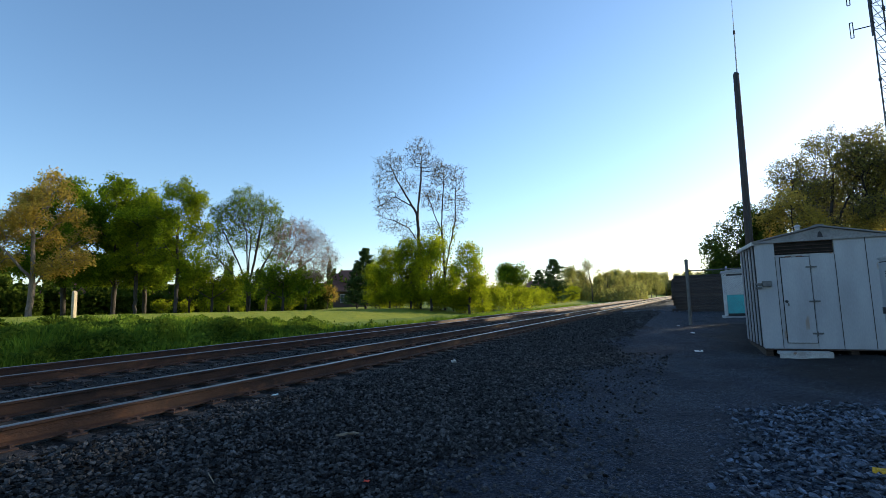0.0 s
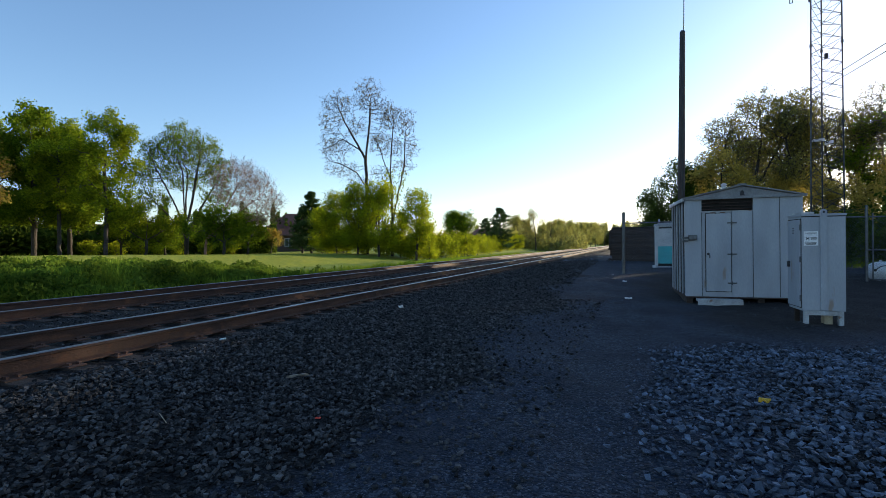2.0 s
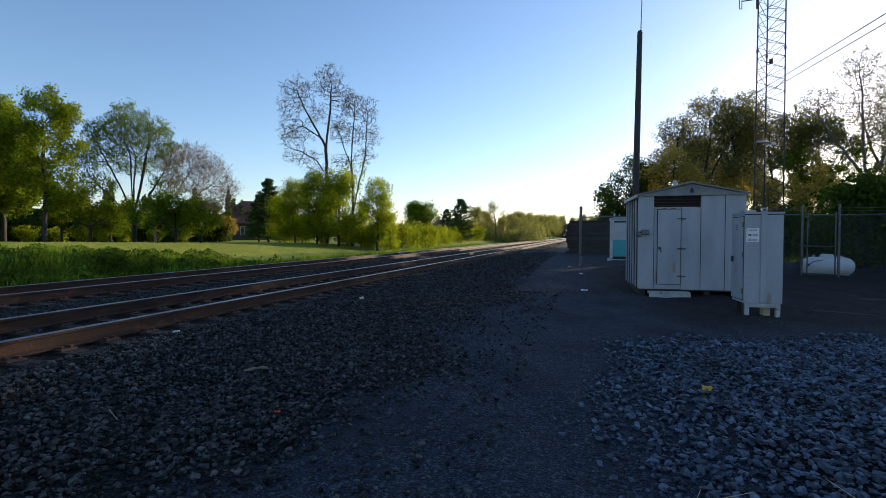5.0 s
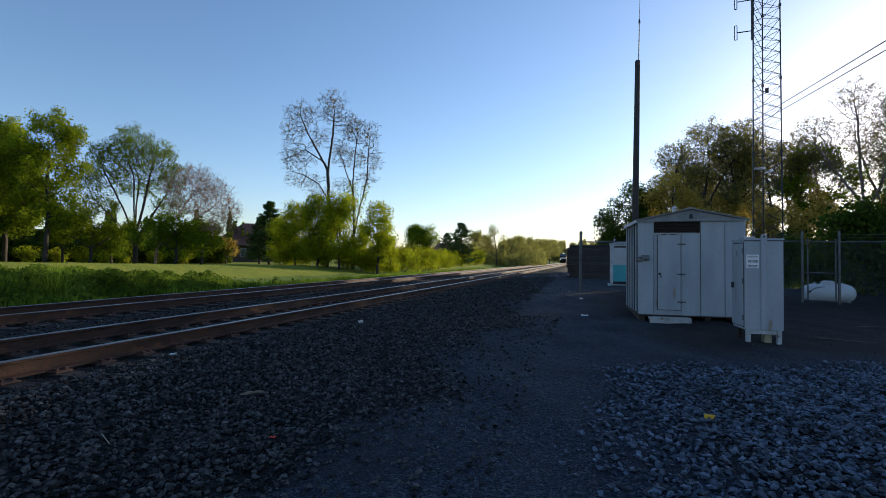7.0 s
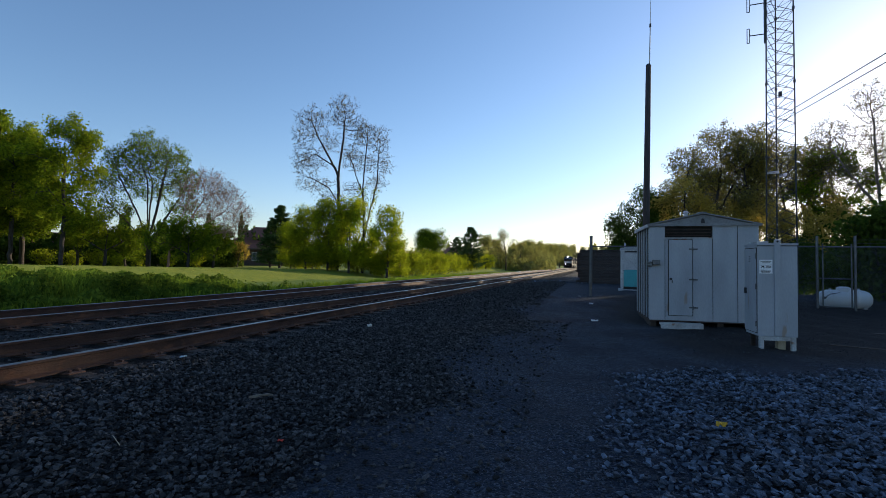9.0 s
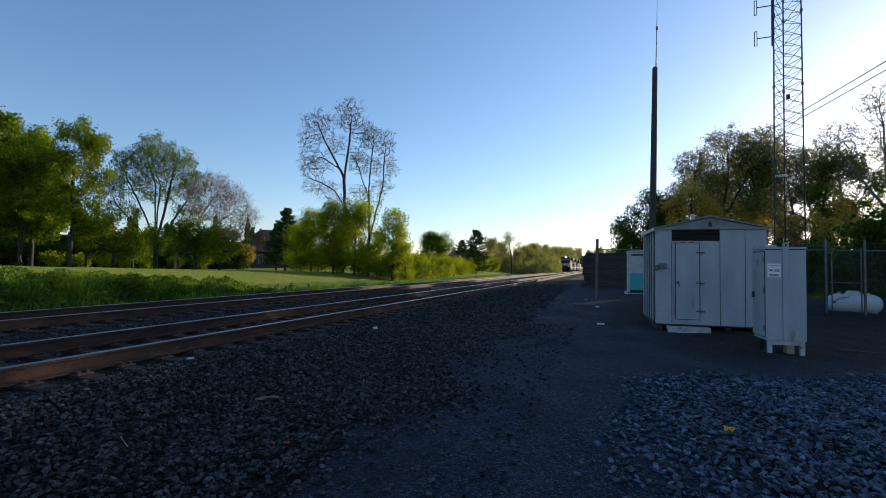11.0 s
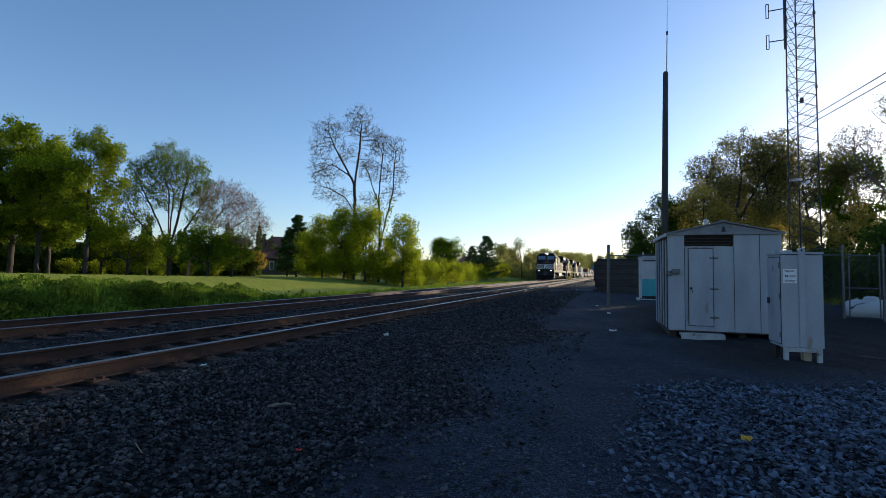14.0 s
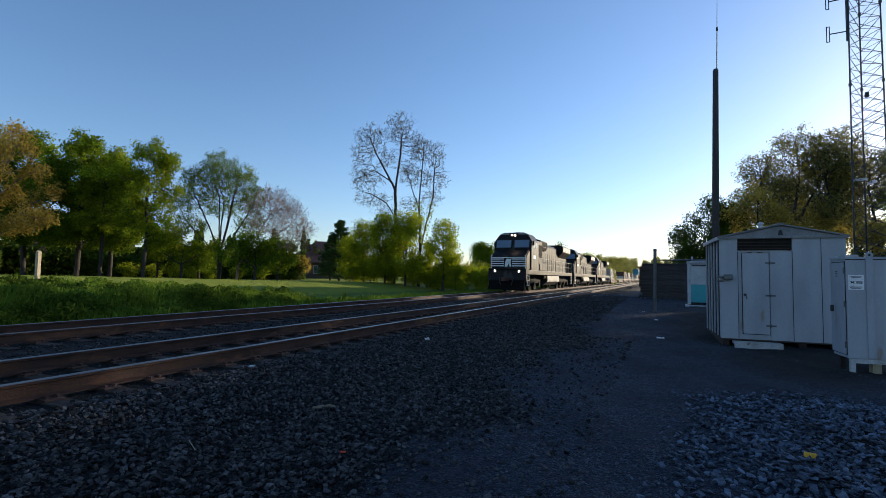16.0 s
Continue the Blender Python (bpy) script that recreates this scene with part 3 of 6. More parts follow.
x, y, z = spread(46000, -0.5, 6.4, 0.4, 9.2, 15, lambda x, y: pile_zone(x, y) * (0.45 + 0.55 * sm(0.2, 2.2, x)) * sm(0.3, 2.2, y) * (1 - sm(5.2, 6.4, x)))
pile = thing("gravel_pile", "low spread heap of pale blue-grey crushed stone", "gravel", kind="structure")
scatter("loose_stones", x, y, z, 0.028, 0.082, M_PILE_STONE, 25, "shard", 0.42, pile, 1.2)
stone_meshes = []
for s in range(8):
    rg = random.Random(s)
    bm = bmesh.new()
    for _ in range(11):
        bm.verts.new((rg.uniform(-0.6, 0.6), rg.uniform(-0.45, 0.45), rg.uniform(-0.26, 0.26)))
    bmesh.ops.convex_hull(bm, input=bm.verts[:])
    bmesh.ops.delete(bm, geom=[v for v in bm.verts if not v.link_faces], context="VERTS")
    bmesh.ops.recalc_face_normals(bm, faces=bm.faces[:])
    me = bpy.data.meshes.new("stone")
    bm.to_mesh(me)
    bm.free()
    me.materials.append(M_PILE_PIECE)
    stone_meshes.append(me)
rg = random.Random(77)
k = 0
while k < 280:
    sx, sy = rg.uniform(0.1, 3.6), rg.uniform(2.0, 6.0)
    if rg.random() > float(pile_zone(sx, sy)):
        continue
    d = rg.uniform(0.055, 0.092)
    st = new("stone", stone_meshes[k % 8])
    st.parent = pile
    st.matrix_basis = pose(sx, sy, float(land(sx, sy) + ripple(sx, sy)) + 0.02, rg.uniform(-25, 25), rg.uniform(-25, 25), rg.uniform(0, 360)) @ Matrix.Diagonal((d, d, d, 1))
    k += 1
x, y, z = spread(11000, -3.2, 5.5, 1.0, 12.5, 16, lambda x, y: 0.35 + 0.65 * (np.sin(x * 1.9 + y) * np.sin(y * 1.1) > 0))
tagged(scatter("yard_grit", x, y, z, 0.008, 0.028, M_GRIT, 26, "oct", 0.7), "fine grey grit strewn over the yard", "grit")
x, y, z = spread(3500, -3.0, 8, 8, 26, 17)
tagged(scatter("yard_grit", x, y, z, 0.02, 0.05, M_GRIT, 27, "oct", 0.5), "scattered small grey stones on the dirt", "grit")
x, y, z = spread(1500, -4.4, -0.2, 28, 38, 18, lambda x, y: np.exp(-((y - 33.5 + (x + 2.4) * 1.3 + 0.5 * np.sin(x * 3)) / 0.8) ** 2))
tagged(scatter("pale_stones", x, y, z + 0.02, 0.05, 0.13, M_PILE_STONE, 28, "ico", 0.5), "low windrow of pale stones beside the track", "stones")


# ---- shed ----
def build_shed():
    W, D, H, RISE = 2.44, 2.3, 2.36, 0.27
    s = thing("storage_shed", "white-painted corrugated metal shed with a low gable", "shed", (1.29, 13.2, 0.30), 3.0)
    # front panels left and right of the door leaf, butted
    fronts = [(0.0, 0.36), (1.44, 1.98), (1.985, W)]
    for a, b in fronts:
        part("front_panel", bx(a + 0.002, b - 0.002, 0, 0.05, 0, H, bev=0.006), M_WHITE, s)
    part("fixed_leaf", bx(1.0, 1.438, 0.004, 0.05, 0.0, 2.04, bev=0.006), M_WHITE, s)
    # dark plate added behind the door, painting the shaded gap round it
    part("door_seal", bx(0.436, 0.994, 0.0125, 0.0195, 0.116, 2.014), M_DARK, s)
    for xx in (0.36, 1.439, 1.983):
        part("seam", bx(xx - 0.005, xx + 0.005, -0.003, 0.002, 0.01, 2.35 if xx > 1.5 else 2.03), M_DARK, s)
    part("door_frame", bx(0.362, 0.998, 0.02, 0.05, 0.0, 2.04), M_WHITE, s)
    door = part("door", bx(0.45, 0.98, -0.022, 0.012, 0.13, 2.0, bev=0.008), M_WHITE, s)
    part("knob", rod(rod(bmesh.new(), (0.49, -0.022, 1.03), (0.49, -0.07, 1.03), 0.03, n=10), (0.49, -0.07, 1.03), (0.49, -0.09, 1.03), 0.024, n=10), M_INK, door, "black door knob")
    part("latch", bx(0.51, 0.535, -0.035, -0.021, 0.93, 1.0), M_GALV, door)
    for z in (0.33, 1.02, 1.77):
        hg = box(bmesh.new(), 0.90, 1.10, -0.036, -0.021, z - 0.018, z + 0.018, 0.003)
        rod(hg, (0.99, -0.03, z - 0.045), (0.99, -0.03, z + 0.045), 0.013)
        part("hinge", hg, M_GALV, s)
    for k in range(2):
        part("scuff_plate", bx(0.55 + k * 0.2, 0.66 + k * 0.2, 0.0, 0.015, 2.003, 2.03), M_RUST_DARK, s)
    part("vent_backing", bx(0.362, 1.436, 0.05, 0.07, 2.06, H), M_DARK, s)
    for i in range(4):
        part("louvre", box(bmesh.new(), 0.365, 1.434, 0.0, 0.06, 2.10 + i * 0.075, 2.112 + i * 0.075, 0, pose(0, 0.0, 0, 0)), M_SLAT, s)
    part("vent_frame", bx(0.362, 1.438, -0.006, 0.03, 2.042, 2.062), M_WHITE_TRIM, s)
    # ribbed left side: panels with proud ribs; dark wall colour paints the shade between
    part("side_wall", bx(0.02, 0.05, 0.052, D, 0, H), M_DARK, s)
    for i in range(6):
        yy = 0.05 + i * (D - 0.1) / 5
        part("rib", bx(-0.012, 0.018, yy - 0.04, yy + 0.04, 0.02, H - 0.02, bev=0.006), M_WHITE, s)
    part("right_wall", bx(W - 0.04, W, 0.052, D, 0, H), M_WHITE, s)
    part("back_wall", bx(0.042, W - 0.042, D - 0.04, D, 0, H), M_WHITE, s)
    part("inner_floor", bx(0.02, W - 0.02, 0.06, D, 0.0, 0.05), M_SLAT, s)
    gb = bmesh.new()
    prism(gb, [(-0.02, H + 0.002), (W + 0.02, H + 0.002), (W / 2, H + RISE)], "y", -0.01, 0.04)
    part("gable", gb, M_GREY_ROOF, s)
    part("gable_vent", prism(bmesh.new(), [(W / 2 - 0.05, H + 0.05), (W / 2 + 0.05, H + 0.05), (W / 2 + 0.03, H + 0.15), (W / 2, H + 0.18), (W / 2 - 0.03, H + 0.15)], "y", -0.025, -0.011), M_INK, s)
    part("eave_trim", bx(-0.06, W + 0.06, -0.05, -0.012, H - 0.02, H + 0.035, bev=0.006), M_GREY_ROOF, s)
    for sgn in (0, 1):
        rb = bmesh.new()
        x0, x1 = (-0.07, W / 2) if sgn == 0 else (W / 2, W + 0.07)
        z0, z1 = (H + 0.0, H + RISE + 0.012) if sgn == 0 else (H + RISE + 0.012, H + 0.0)
        prism(rb, [(x0, z0 + 0.005), (x1, z1 + 0.005), (x1, z1 + 0.035), (x0, z0 + 0.035)], "y", -0.06, D + 0.05)
        part("roof_sheet", rb, M_GREY_ROOF, s)
    part("ridge_cap", bx(W / 2 - 0.08, W / 2 + 0.08, -0.065, D + 0.05, H + RISE + 0.03, H + RISE + 0.06, bev=0.012), M_GREY_ROOF, s)
    part("side_gutter", bx(-0.075, -0.03, -0.05, D + 0.04, H - 0.05, H + 0.03, bev=0.008), M_WHITE_TRIM, s)
    part("roof_vent", rod(rd((1.05, 1.0, H + 0.2), (1.05, 1.0, H + 0.42), 0.05, n=10), (1.05, 1.0, H + 0.42), (1.05, 1.0, H + 0.47), 0.08, 0.03, 10), M_WHITE_TRIM, s)
    # swivel lock bar at the corner
    lock = box(bmesh.new(), -0.07, 0.06, -0.045, 0.0, 1.32, 1.37, 0.005)
    box(lock, 0.06, 0.24, -0.10, 0.0, 1.37, 1.50, 0.02)
    box(lock, -0.07, 0.18, -0.06, 0.0, 1.41, 1.455, 0.008)
    part("corner_lock", lock, M_GALV, s, "dull grey steel lock box")
    part("sill_beam", bx(0.0, W, 0.0, D, -0.03, -0.002), M_SLAT, s)
    for xx in (0.03, 0.8, 1.55, W - 0.16):
        part("skid_block", bx(xx, xx + 0.14, 0.06, D - 0.05, -0.30, -0.03), M_TIE, s)
    return s


build_shed()
step = thing("door_step", "pale weathered timber step in front of the shed door", "step", (1.50, 12.72, 0.205), 3.0)
part("tread", bx(0, 0.93, 0, 0.28, 0.02, 0.075, bev=0.01), M_WHITE_TRIM, step)
for xx in (0.04, 0.82):
    part("bearer", bx(xx, xx + 0.08, 0.02, 0.26, -0.09, 0.02), M_TIE, step)
part("riser", bx(0.0, 0.93, 0.002, 0.03, -0.075, 0.018), M_WHITE_TRIM, step)


def build_locker():
    s = thing("steel_locker", "tall white steel storage cabinet on feet", "cabinet", (2.83, 10.18, 0.19), 3.0)
    W, D, Z0, Z1 = 0.64, 0.62, 0.2, 1.86
    part("body", bx(0, W, 0, D, Z0, Z1, bev=0.012), M_WHITE, s)
    part("door_gap", bx(-0.006, -0.001, 0.015, D - 0.005, Z0 + 0.045, Z1 - 0.045), M_DARK, s)
    door = part("door", bx(-0.024, -0.007, 0.03, D - 0.02, Z0 + 0.06, Z1 - 0.06, bev=0.005), M_WHITE, s)
    part("padlock", bx(-0.06, -0.022, D - 0.14, D - 0.08, 0.95, 1.06, bev=0.01), M_INK, door, "black padlock")
    for z in (0.42, 1.1, 1.66):
        part("hinge", rd((-0.02, 0.018, z - 0.05), (-0.02, 0.018, z + 0.05), 0.014), M_GALV, s)
    for z in (1.56, 1.60, 1.64):
        part("vent_slot", bx(-0.027, -0.02, 0.28, 0.36, z, z + 0.015), M_INK, door)
    lid = box(bmesh.new(), -0.02, W + 0.012, -0.015, D + 0.02, Z1 - 0.005, Z1 + 0.03, 0.006)
    part("lid", lid, M_WHITE, s)
    part("top_strip", bx(0.02, 0.20, 0.05, 0.5, Z1 + 0.03, Z1 + 0.07, bev=0.01), M_WHITE_TRIM, s)
    eye = box(bmesh.new(), 0.265, 0.365, -0.028, -0.001, Z0 + 0.02, Z1 + 0.05, 0.004)
    rod(eye, (0.315, -0.028, Z1 + 0.06), (0.315, -0.012, Z1 + 0.06), 0.052, n=16)
    part("lifting_lug", eye, M_WHITE, s)
    part("lug_hole", rd((0.315, -0.031, Z1 + 0.062), (0.315, -0.0285, Z1 + 0.062), 0.018, n=12), M_INK, s)
    part("lid_shadow_gap", bx(-0.004, W + 0.004, -0.004, 0.0, Z1 - 0.022, Z1 - 0.008), M_DARK, s)
    for xx in (0.03, W - 0.1):
        for yy in (0.0, D - 0.2):
            # back feet take the dark tie colour as painted shade under the cabinet
            part("foot", bx(xx, xx + 0.07, yy, yy + 0.07, -0.06, Z0 - 0.002, bev=0.005), M_WHITE_TRIM if yy == 0.0 else M_TIE, s)
    part("skirt", bx(0.102, W - 0.102, 0.01, 0.05, Z0 - 0.075, Z0 - 0.003), M_WHITE_TRIM, s)
    part("block", bx(0.38, 0.5, 0.15, 0.3, -0.06, Z0 - 0.004), M_POSTWOOD, s)
    sign = part("notice", bx(0.03, 0.24, -0.006, -0.001, 1.34, 1.59), M_PAPER, s, "white printed notice")
    for i, (z, a, b) in enumerate(((1.56, 0.05, 0.22), (1.545, 0.07, 0.2), (1.39, 0.05, 0.22), (1.375, 0.05, 0.21), (1.36, 0.06, 0.2))):
        part("text_bar", bx(a, b, -0.0085, -0.0065, z - 0.004, z + 0.004), M_INK, sign)
    em = bmesh.new()
    for sg in (1, -1):
        box(em, -0.03, 0.03, -0.0085, -0.0065, -0.007, 0.007, 0, pose(0.085, 0, 1.465, 0, 35 * sg, 0))
    part("emblem", em, M_INK, sign)
    for z in (1.48, 1.465, 1.45):
        part("text_bar", bx(0.13, 0.22, -0.0085, -0.0065, z - 0.004, z + 0.004), M_INK, sign)
    return s


build_locker()

# ---- utility pole, tower, cables ----
pole = thing("utility_pole", "dark weathered timber pole with a whip antenna", "pole", (1.60, 18.0, 0.25))
pb = bmesh.new()
rod(pb, (0, 0, -0.1), (0.12, 0, 8.36), 0.125, 0.085, 16)
part("shaft", pb, M_POLE, pole, smooth=True)
part("top_cap", rd((0.12, 0, 8.36), (0.12, 0, 8.42), 0.09, 0.06, 12), M_GALV, pole)
part("conduit", rd((0.02, -0.14, 0.0), (0.13, -0.10, 8.2), 0.016), M_WIRE, pole)
part("whip_lower", rd((0.15, 0, 8.3), (0.18, 0, 9.75), 0.022, 0.016), M_GREYWHITE, pole)
part("whip_collar", rd((0.18, 0, 9.72), (0.18, 0, 9.84), 0.035, 0.03), M_INK, pole)
part("whip_upper", rd((0.18, 0, 9.84), (0.20, 0, 11.1), 0.012, 0.005), M_GREYWHITE, pole)

TX, TY, TZ, TOP = 7.13, 22.9, 0.25, 21.0
tower = thing("lattice_tower", "slender three-legged steel lattice radio mast", "radio tower", (TX, TY, TZ), -7)
legs = []
for a in (210, 330, 90):
    legs.append((radians(a), 0.60))


def leg_at(i, z):
    a, r = legs[i]
    r = r * (1.0 - 0.009 * z)
    return (r * math.cos(a), r * math.sin(a), z)


for i in range(3):
    part("leg", rd(leg_at(i, 0), leg_at(i, TOP), 0.028, 0.024, 8), M_TOWER, tower)
for i in range(3):
    j = (i + 1) % 3
    z, up = 0.3, True
    while z < TOP - 0.5:
        a, b = (i, j) if up else (j, i)
        part("brace", rd(leg_at(a, z), leg_at(b, z + 0.46), 0.012, n=5), M_TOWER, tower)
        part("brace", rd(leg_at(b, z), leg_at(a, z + 0.46), 0.009, n=5), M_TOWER, tower)
        z += 0.46
        up = not up
for z in (5.9, 8.9, 11.9, 14.9):
    for i in range(3):
        p = leg_at(i, z)
        part("flange", rd((p[0], p[1], z - 0.05), (p[0], p[1], z + 0.05), 0.052, n=10), M_TOWER, tower)
part("junction_box", bx(-0.08, 0.04, -0.42, -0.32, 8.3, 8.5, bev=0.02), M_INK, tower, "black junction box")
ant = bmesh.new()
for z in (11.0, 12.3):
    rod(ant, (-0.5, -0.28, z), (-1.05, -0.3, z), 0.022)
    for dx in (0.0, 0.09):
        rod(ant, (-1.05 - dx, -0.3, z - 0.3), (-1.05 - dx, -0.3, z + 0.3), 0.016)
    for dz in (-0.3, 0.3):
        rod(ant, (-1.05, -0.3, z + dz), (-1.14, -0.3, z + dz), 0.016)
rod(ant, (-0.52, -0.3, 10.6), (-0.52, -0.3, 13.3), 0.035)
for z in (11.1, 12.9):
    rod(ant, (-0.52, -0.3, z), (-0.42, -0.25, z), 0.03)
part("dipole_antenna", ant, M_TOWER, tower)
for z, a in ((5.25, 40), (5.08, 160)):
    part("side_arm", box(bmesh.new(), 0.02, 0.42, -0.04, 0.04, z, z + 0.10, 0.01, pose(0, 0, 0, 0, 0, a + 130)), M_GREYWHITE, tower)
part("base_pad", bx(-0.8, 0.8, -0.8, 0.8, -0.35, 0.04, bev=0.03), M_GREYWHITE, tower)


def cable(name, a, b, sag, r, label):
    bm = bmesh.new()
    a, b = Vector(a), Vector(b)
    pts = []
    for i in range(25):
        t = i / 24
        p = a.lerp(b, t)
        p.z -= sag * 4 * t * (1 - t)
        pts.append(p)
    for p, q in zip(pts, pts[1:]):
        rod(bm, p, q, r, n=5)
    return tagged(link(name, bm, M_WIRE), label, "cable")


# ---- fence, tank ----
def chain_link(p0, p1, z0, z1, parent, gap=0.075):
    """Crossed wires over a panel from p0 to p1."""
    p0, p1 = Vector(p0), Vector(p1)
    L, Hh = (p1 - p0).length, z1 - z0
    vs, fs = [], []
    u = (p1 - p0).normalized()
    k = 0
    for sgn in (1, -1):
        s = -Hh
        while s < L + Hh:
            a0, a1 = (s, s + Hh) if sgn > 0 else (s, s - Hh)
            t0, t1 = 0.0, 1.0
            lo, hi = min(a0, a1), max(a0, a1)
            pts = []
            for t in np.linspace(0, 1, 2):
                pts.append((a0 + (a1 - a0) * t, t))
            # clip to the panel
            def cut(t):
                return a0 + (a1 - a0) * t
            ts = [0.0, 1.0]
            if lo < 0:
                tt = (0 - a0) / (a1 - a0)
                ts = [tt, 1.0] if a0 < 0 else [0.0, tt]
            if hi > L:
                tt = (L - a0) / (a1 - a0)
                ts = [ts[0], min(ts[1], tt)] if a1 > L else [max(ts[0], tt), ts[1]]
            if ts[1] - ts[0] > 0.02:
                q = [p0 + u * cut(t) + Vector((0, 0, z0 + Hh * t)) for t in ts]
                w = Vector((0, 0, 0.0013))
                nrm = Vector((-u.y, u.x, 0)) * 0.0012
                b = len(vs)
                for e in q:
                    vs += [e + w, e - w + nrm, e - w - nrm]
                for i in range(3):
                    j = (i + 1) % 3
                    fs.append((b + i, b + j, b + 3 + j, b + 3 + i))
            s += gap
            k += 1
    o = raw("chain_link_mesh", [tuple(v) for v in vs], fs, M_GALV, parent)
    return tagged(o, kind="stuff")


FENCE = [(-0.22, 20.45), (2.2, 20.15), (4.3, 19.4), (6.82, 18.6), (7.78, 18.45), (9.3, 18.2), (11.0, 17.9), (12.8, 17.6), (15.0, 17.2)]
fence = thing("chain_link_fence", "galvanised chain-link fence with a gate round the compound", "fence")
for i, (fx, fy) in enumerate(FENCE):
    g = float(land(fx, fy))
    top = g + (2.35 if i else 2.42)
    part("post", rd((fx, fy, g - 0.2), (fx, fy, top), 0.04 if i in (0, 3, 4) else 0.03), M_GALV, fence)
for i in range(len(FENCE) - 1):
    (ax, ay), (bx_, by) = FENCE[i], FENCE[i + 1]
    ga, gb_ = float(land(ax, ay)), float(land(bx_, by))
    gate = i == 3
    zt = 2.0
    part("top_rail", rd((ax, ay, ga + zt), (bx_, by, gb_ + zt), 0.022), M_GALV, fence)
    if gate:
        part("gate_mid_rail", rd((ax, ay, ga + 0.98), (bx_, by, gb_ + 0.98), 0.02), M_GALV, fence)
        part("gate_bottom_rail", rd((ax, ay, ga + 0.08), (bx_, by, gb_ + 0.08), 0.022), M_GALV, fence)
        part("gate_stile", rd((ax + 0.14, ay - 0.04, ga + 0.08), (ax + 0.14, ay - 0.04, ga + 2.1), 0.02), M_GALV, fence)
        part("gate_stile", rd((bx_ - 0.09, by + 0.01, gb_ + 0.08), (bx_ - 0.09, by + 0.01, gb_ + 2.1), 0.022), M_GALV, fence)
    for zz in (2.12, 2.22):
        if not gate and i != 0:
            part("barbed_wire", rd((ax, ay, ga + zz), (bx_, by, gb_ + zz), 0.006, n=5), M_GALV, fence)
    chain_link((ax, ay, (ga + gb_) / 2), (bx_, by, (ga + gb_) / 2), 0.05, zt, fence)
tall = thing("gate_post", "tall dull steel post at the yard entrance", "post", (-0.22, 20.4, 0.38))
part("shaft", rd((0, 0, -0.05), (0.03, 0, 2.42), 0.055, n=10), M_GALV, tall)
part("cap", rd((0.03, 0, 2.42), (0.03, 0, 2.46), 0.075, 0.04, 10), M_GALV, tall)


def build_tank():
    s = thing("propane_tank", "white horizontal propane tank behind the fence", "gas tank", (7.86, 19.4, 0.17), -4)
    bm = bmesh.new()
    rings, seg = [], 24
    prof = [(-0.74, 0.0), (-0.735, 0.09), (-0.71, 0.17), (-0.65, 0.24), (-0.56, 0.288), (-0.46, 0.31), (0.46, 0.31), (0.56, 0.288), (0.65, 0.24), (0.71, 0.17), (0.735, 0.09), (0.74, 0.0)]
    for xx, r in prof:
        rings.append([bm.verts.new((xx, r * math.cos(2 * math.pi * k / seg), 0.45 + r * math.sin(2 * math.pi * k / seg))) for k in range(seg)] if r else [bm.verts.new((xx, 0, 0.45))])
    for a, b in zip(rings, rings[1:]):
        for k in range(seg):
            j = (k + 1) % seg
            if len(a) == 1:
                bm.faces.new((a[0], b[j], b[k]))
            elif len(b) == 1:
                bm.faces.new((a[k], a[j], b[0]))
            else:
                bm.faces.new((a[k], a[j], b[j], b[k]))
    bmesh.ops.recalc_face_normals(bm, faces=bm.faces[:])
    part("vessel", bm, M_TANK, s, smooth=True)
    dome = rd((-0.02, 0, 0.72), (-0.02, 0, 0.83), 0.2, 0.19, 20)
    rod(dome, (-0.02, 0, 0.83), (-0.02, 0, 0.87), 0.19, 0.1, 20)
    part("dome", dome, M_TANK, s)
    for xx in (-0.55, 0.45):
        part("saddle", bx(xx, xx + 0.1, -0.22, 0.22, 0.0, 0.2, bev=0.01), M_GREYWHITE, s)
    part("valve", rd((-0.62, -0.3, 0.5), (-0.62, -0.36, 0.5), 0.04), M_INK, s)
    part("hose", rod(rd((-0.62, -0.34, 0.5), (-0.5, -0.37, 0.62), 0.012, n=6), (-0.5, -0.37, 0.62), (-0.2, -0.3, 0.68), 0.012, n=6), M_INK, s)
    part("data_strip", bx(0.28, 0.33, -0.318, -0.305, 0.36, 0.56), M_PAPER, s)
    part("lifting_eye", bx(-0.42, -0.36, -0.01, 0.01, 0.74, 0.81, bev=0.004), M_TANK, s)
    part("lifting_eye", bx(0.36, 0.42, -0.01, 0.01, 0.74, 0.81, bev=0.004), M_TANK, s)


build_tank()


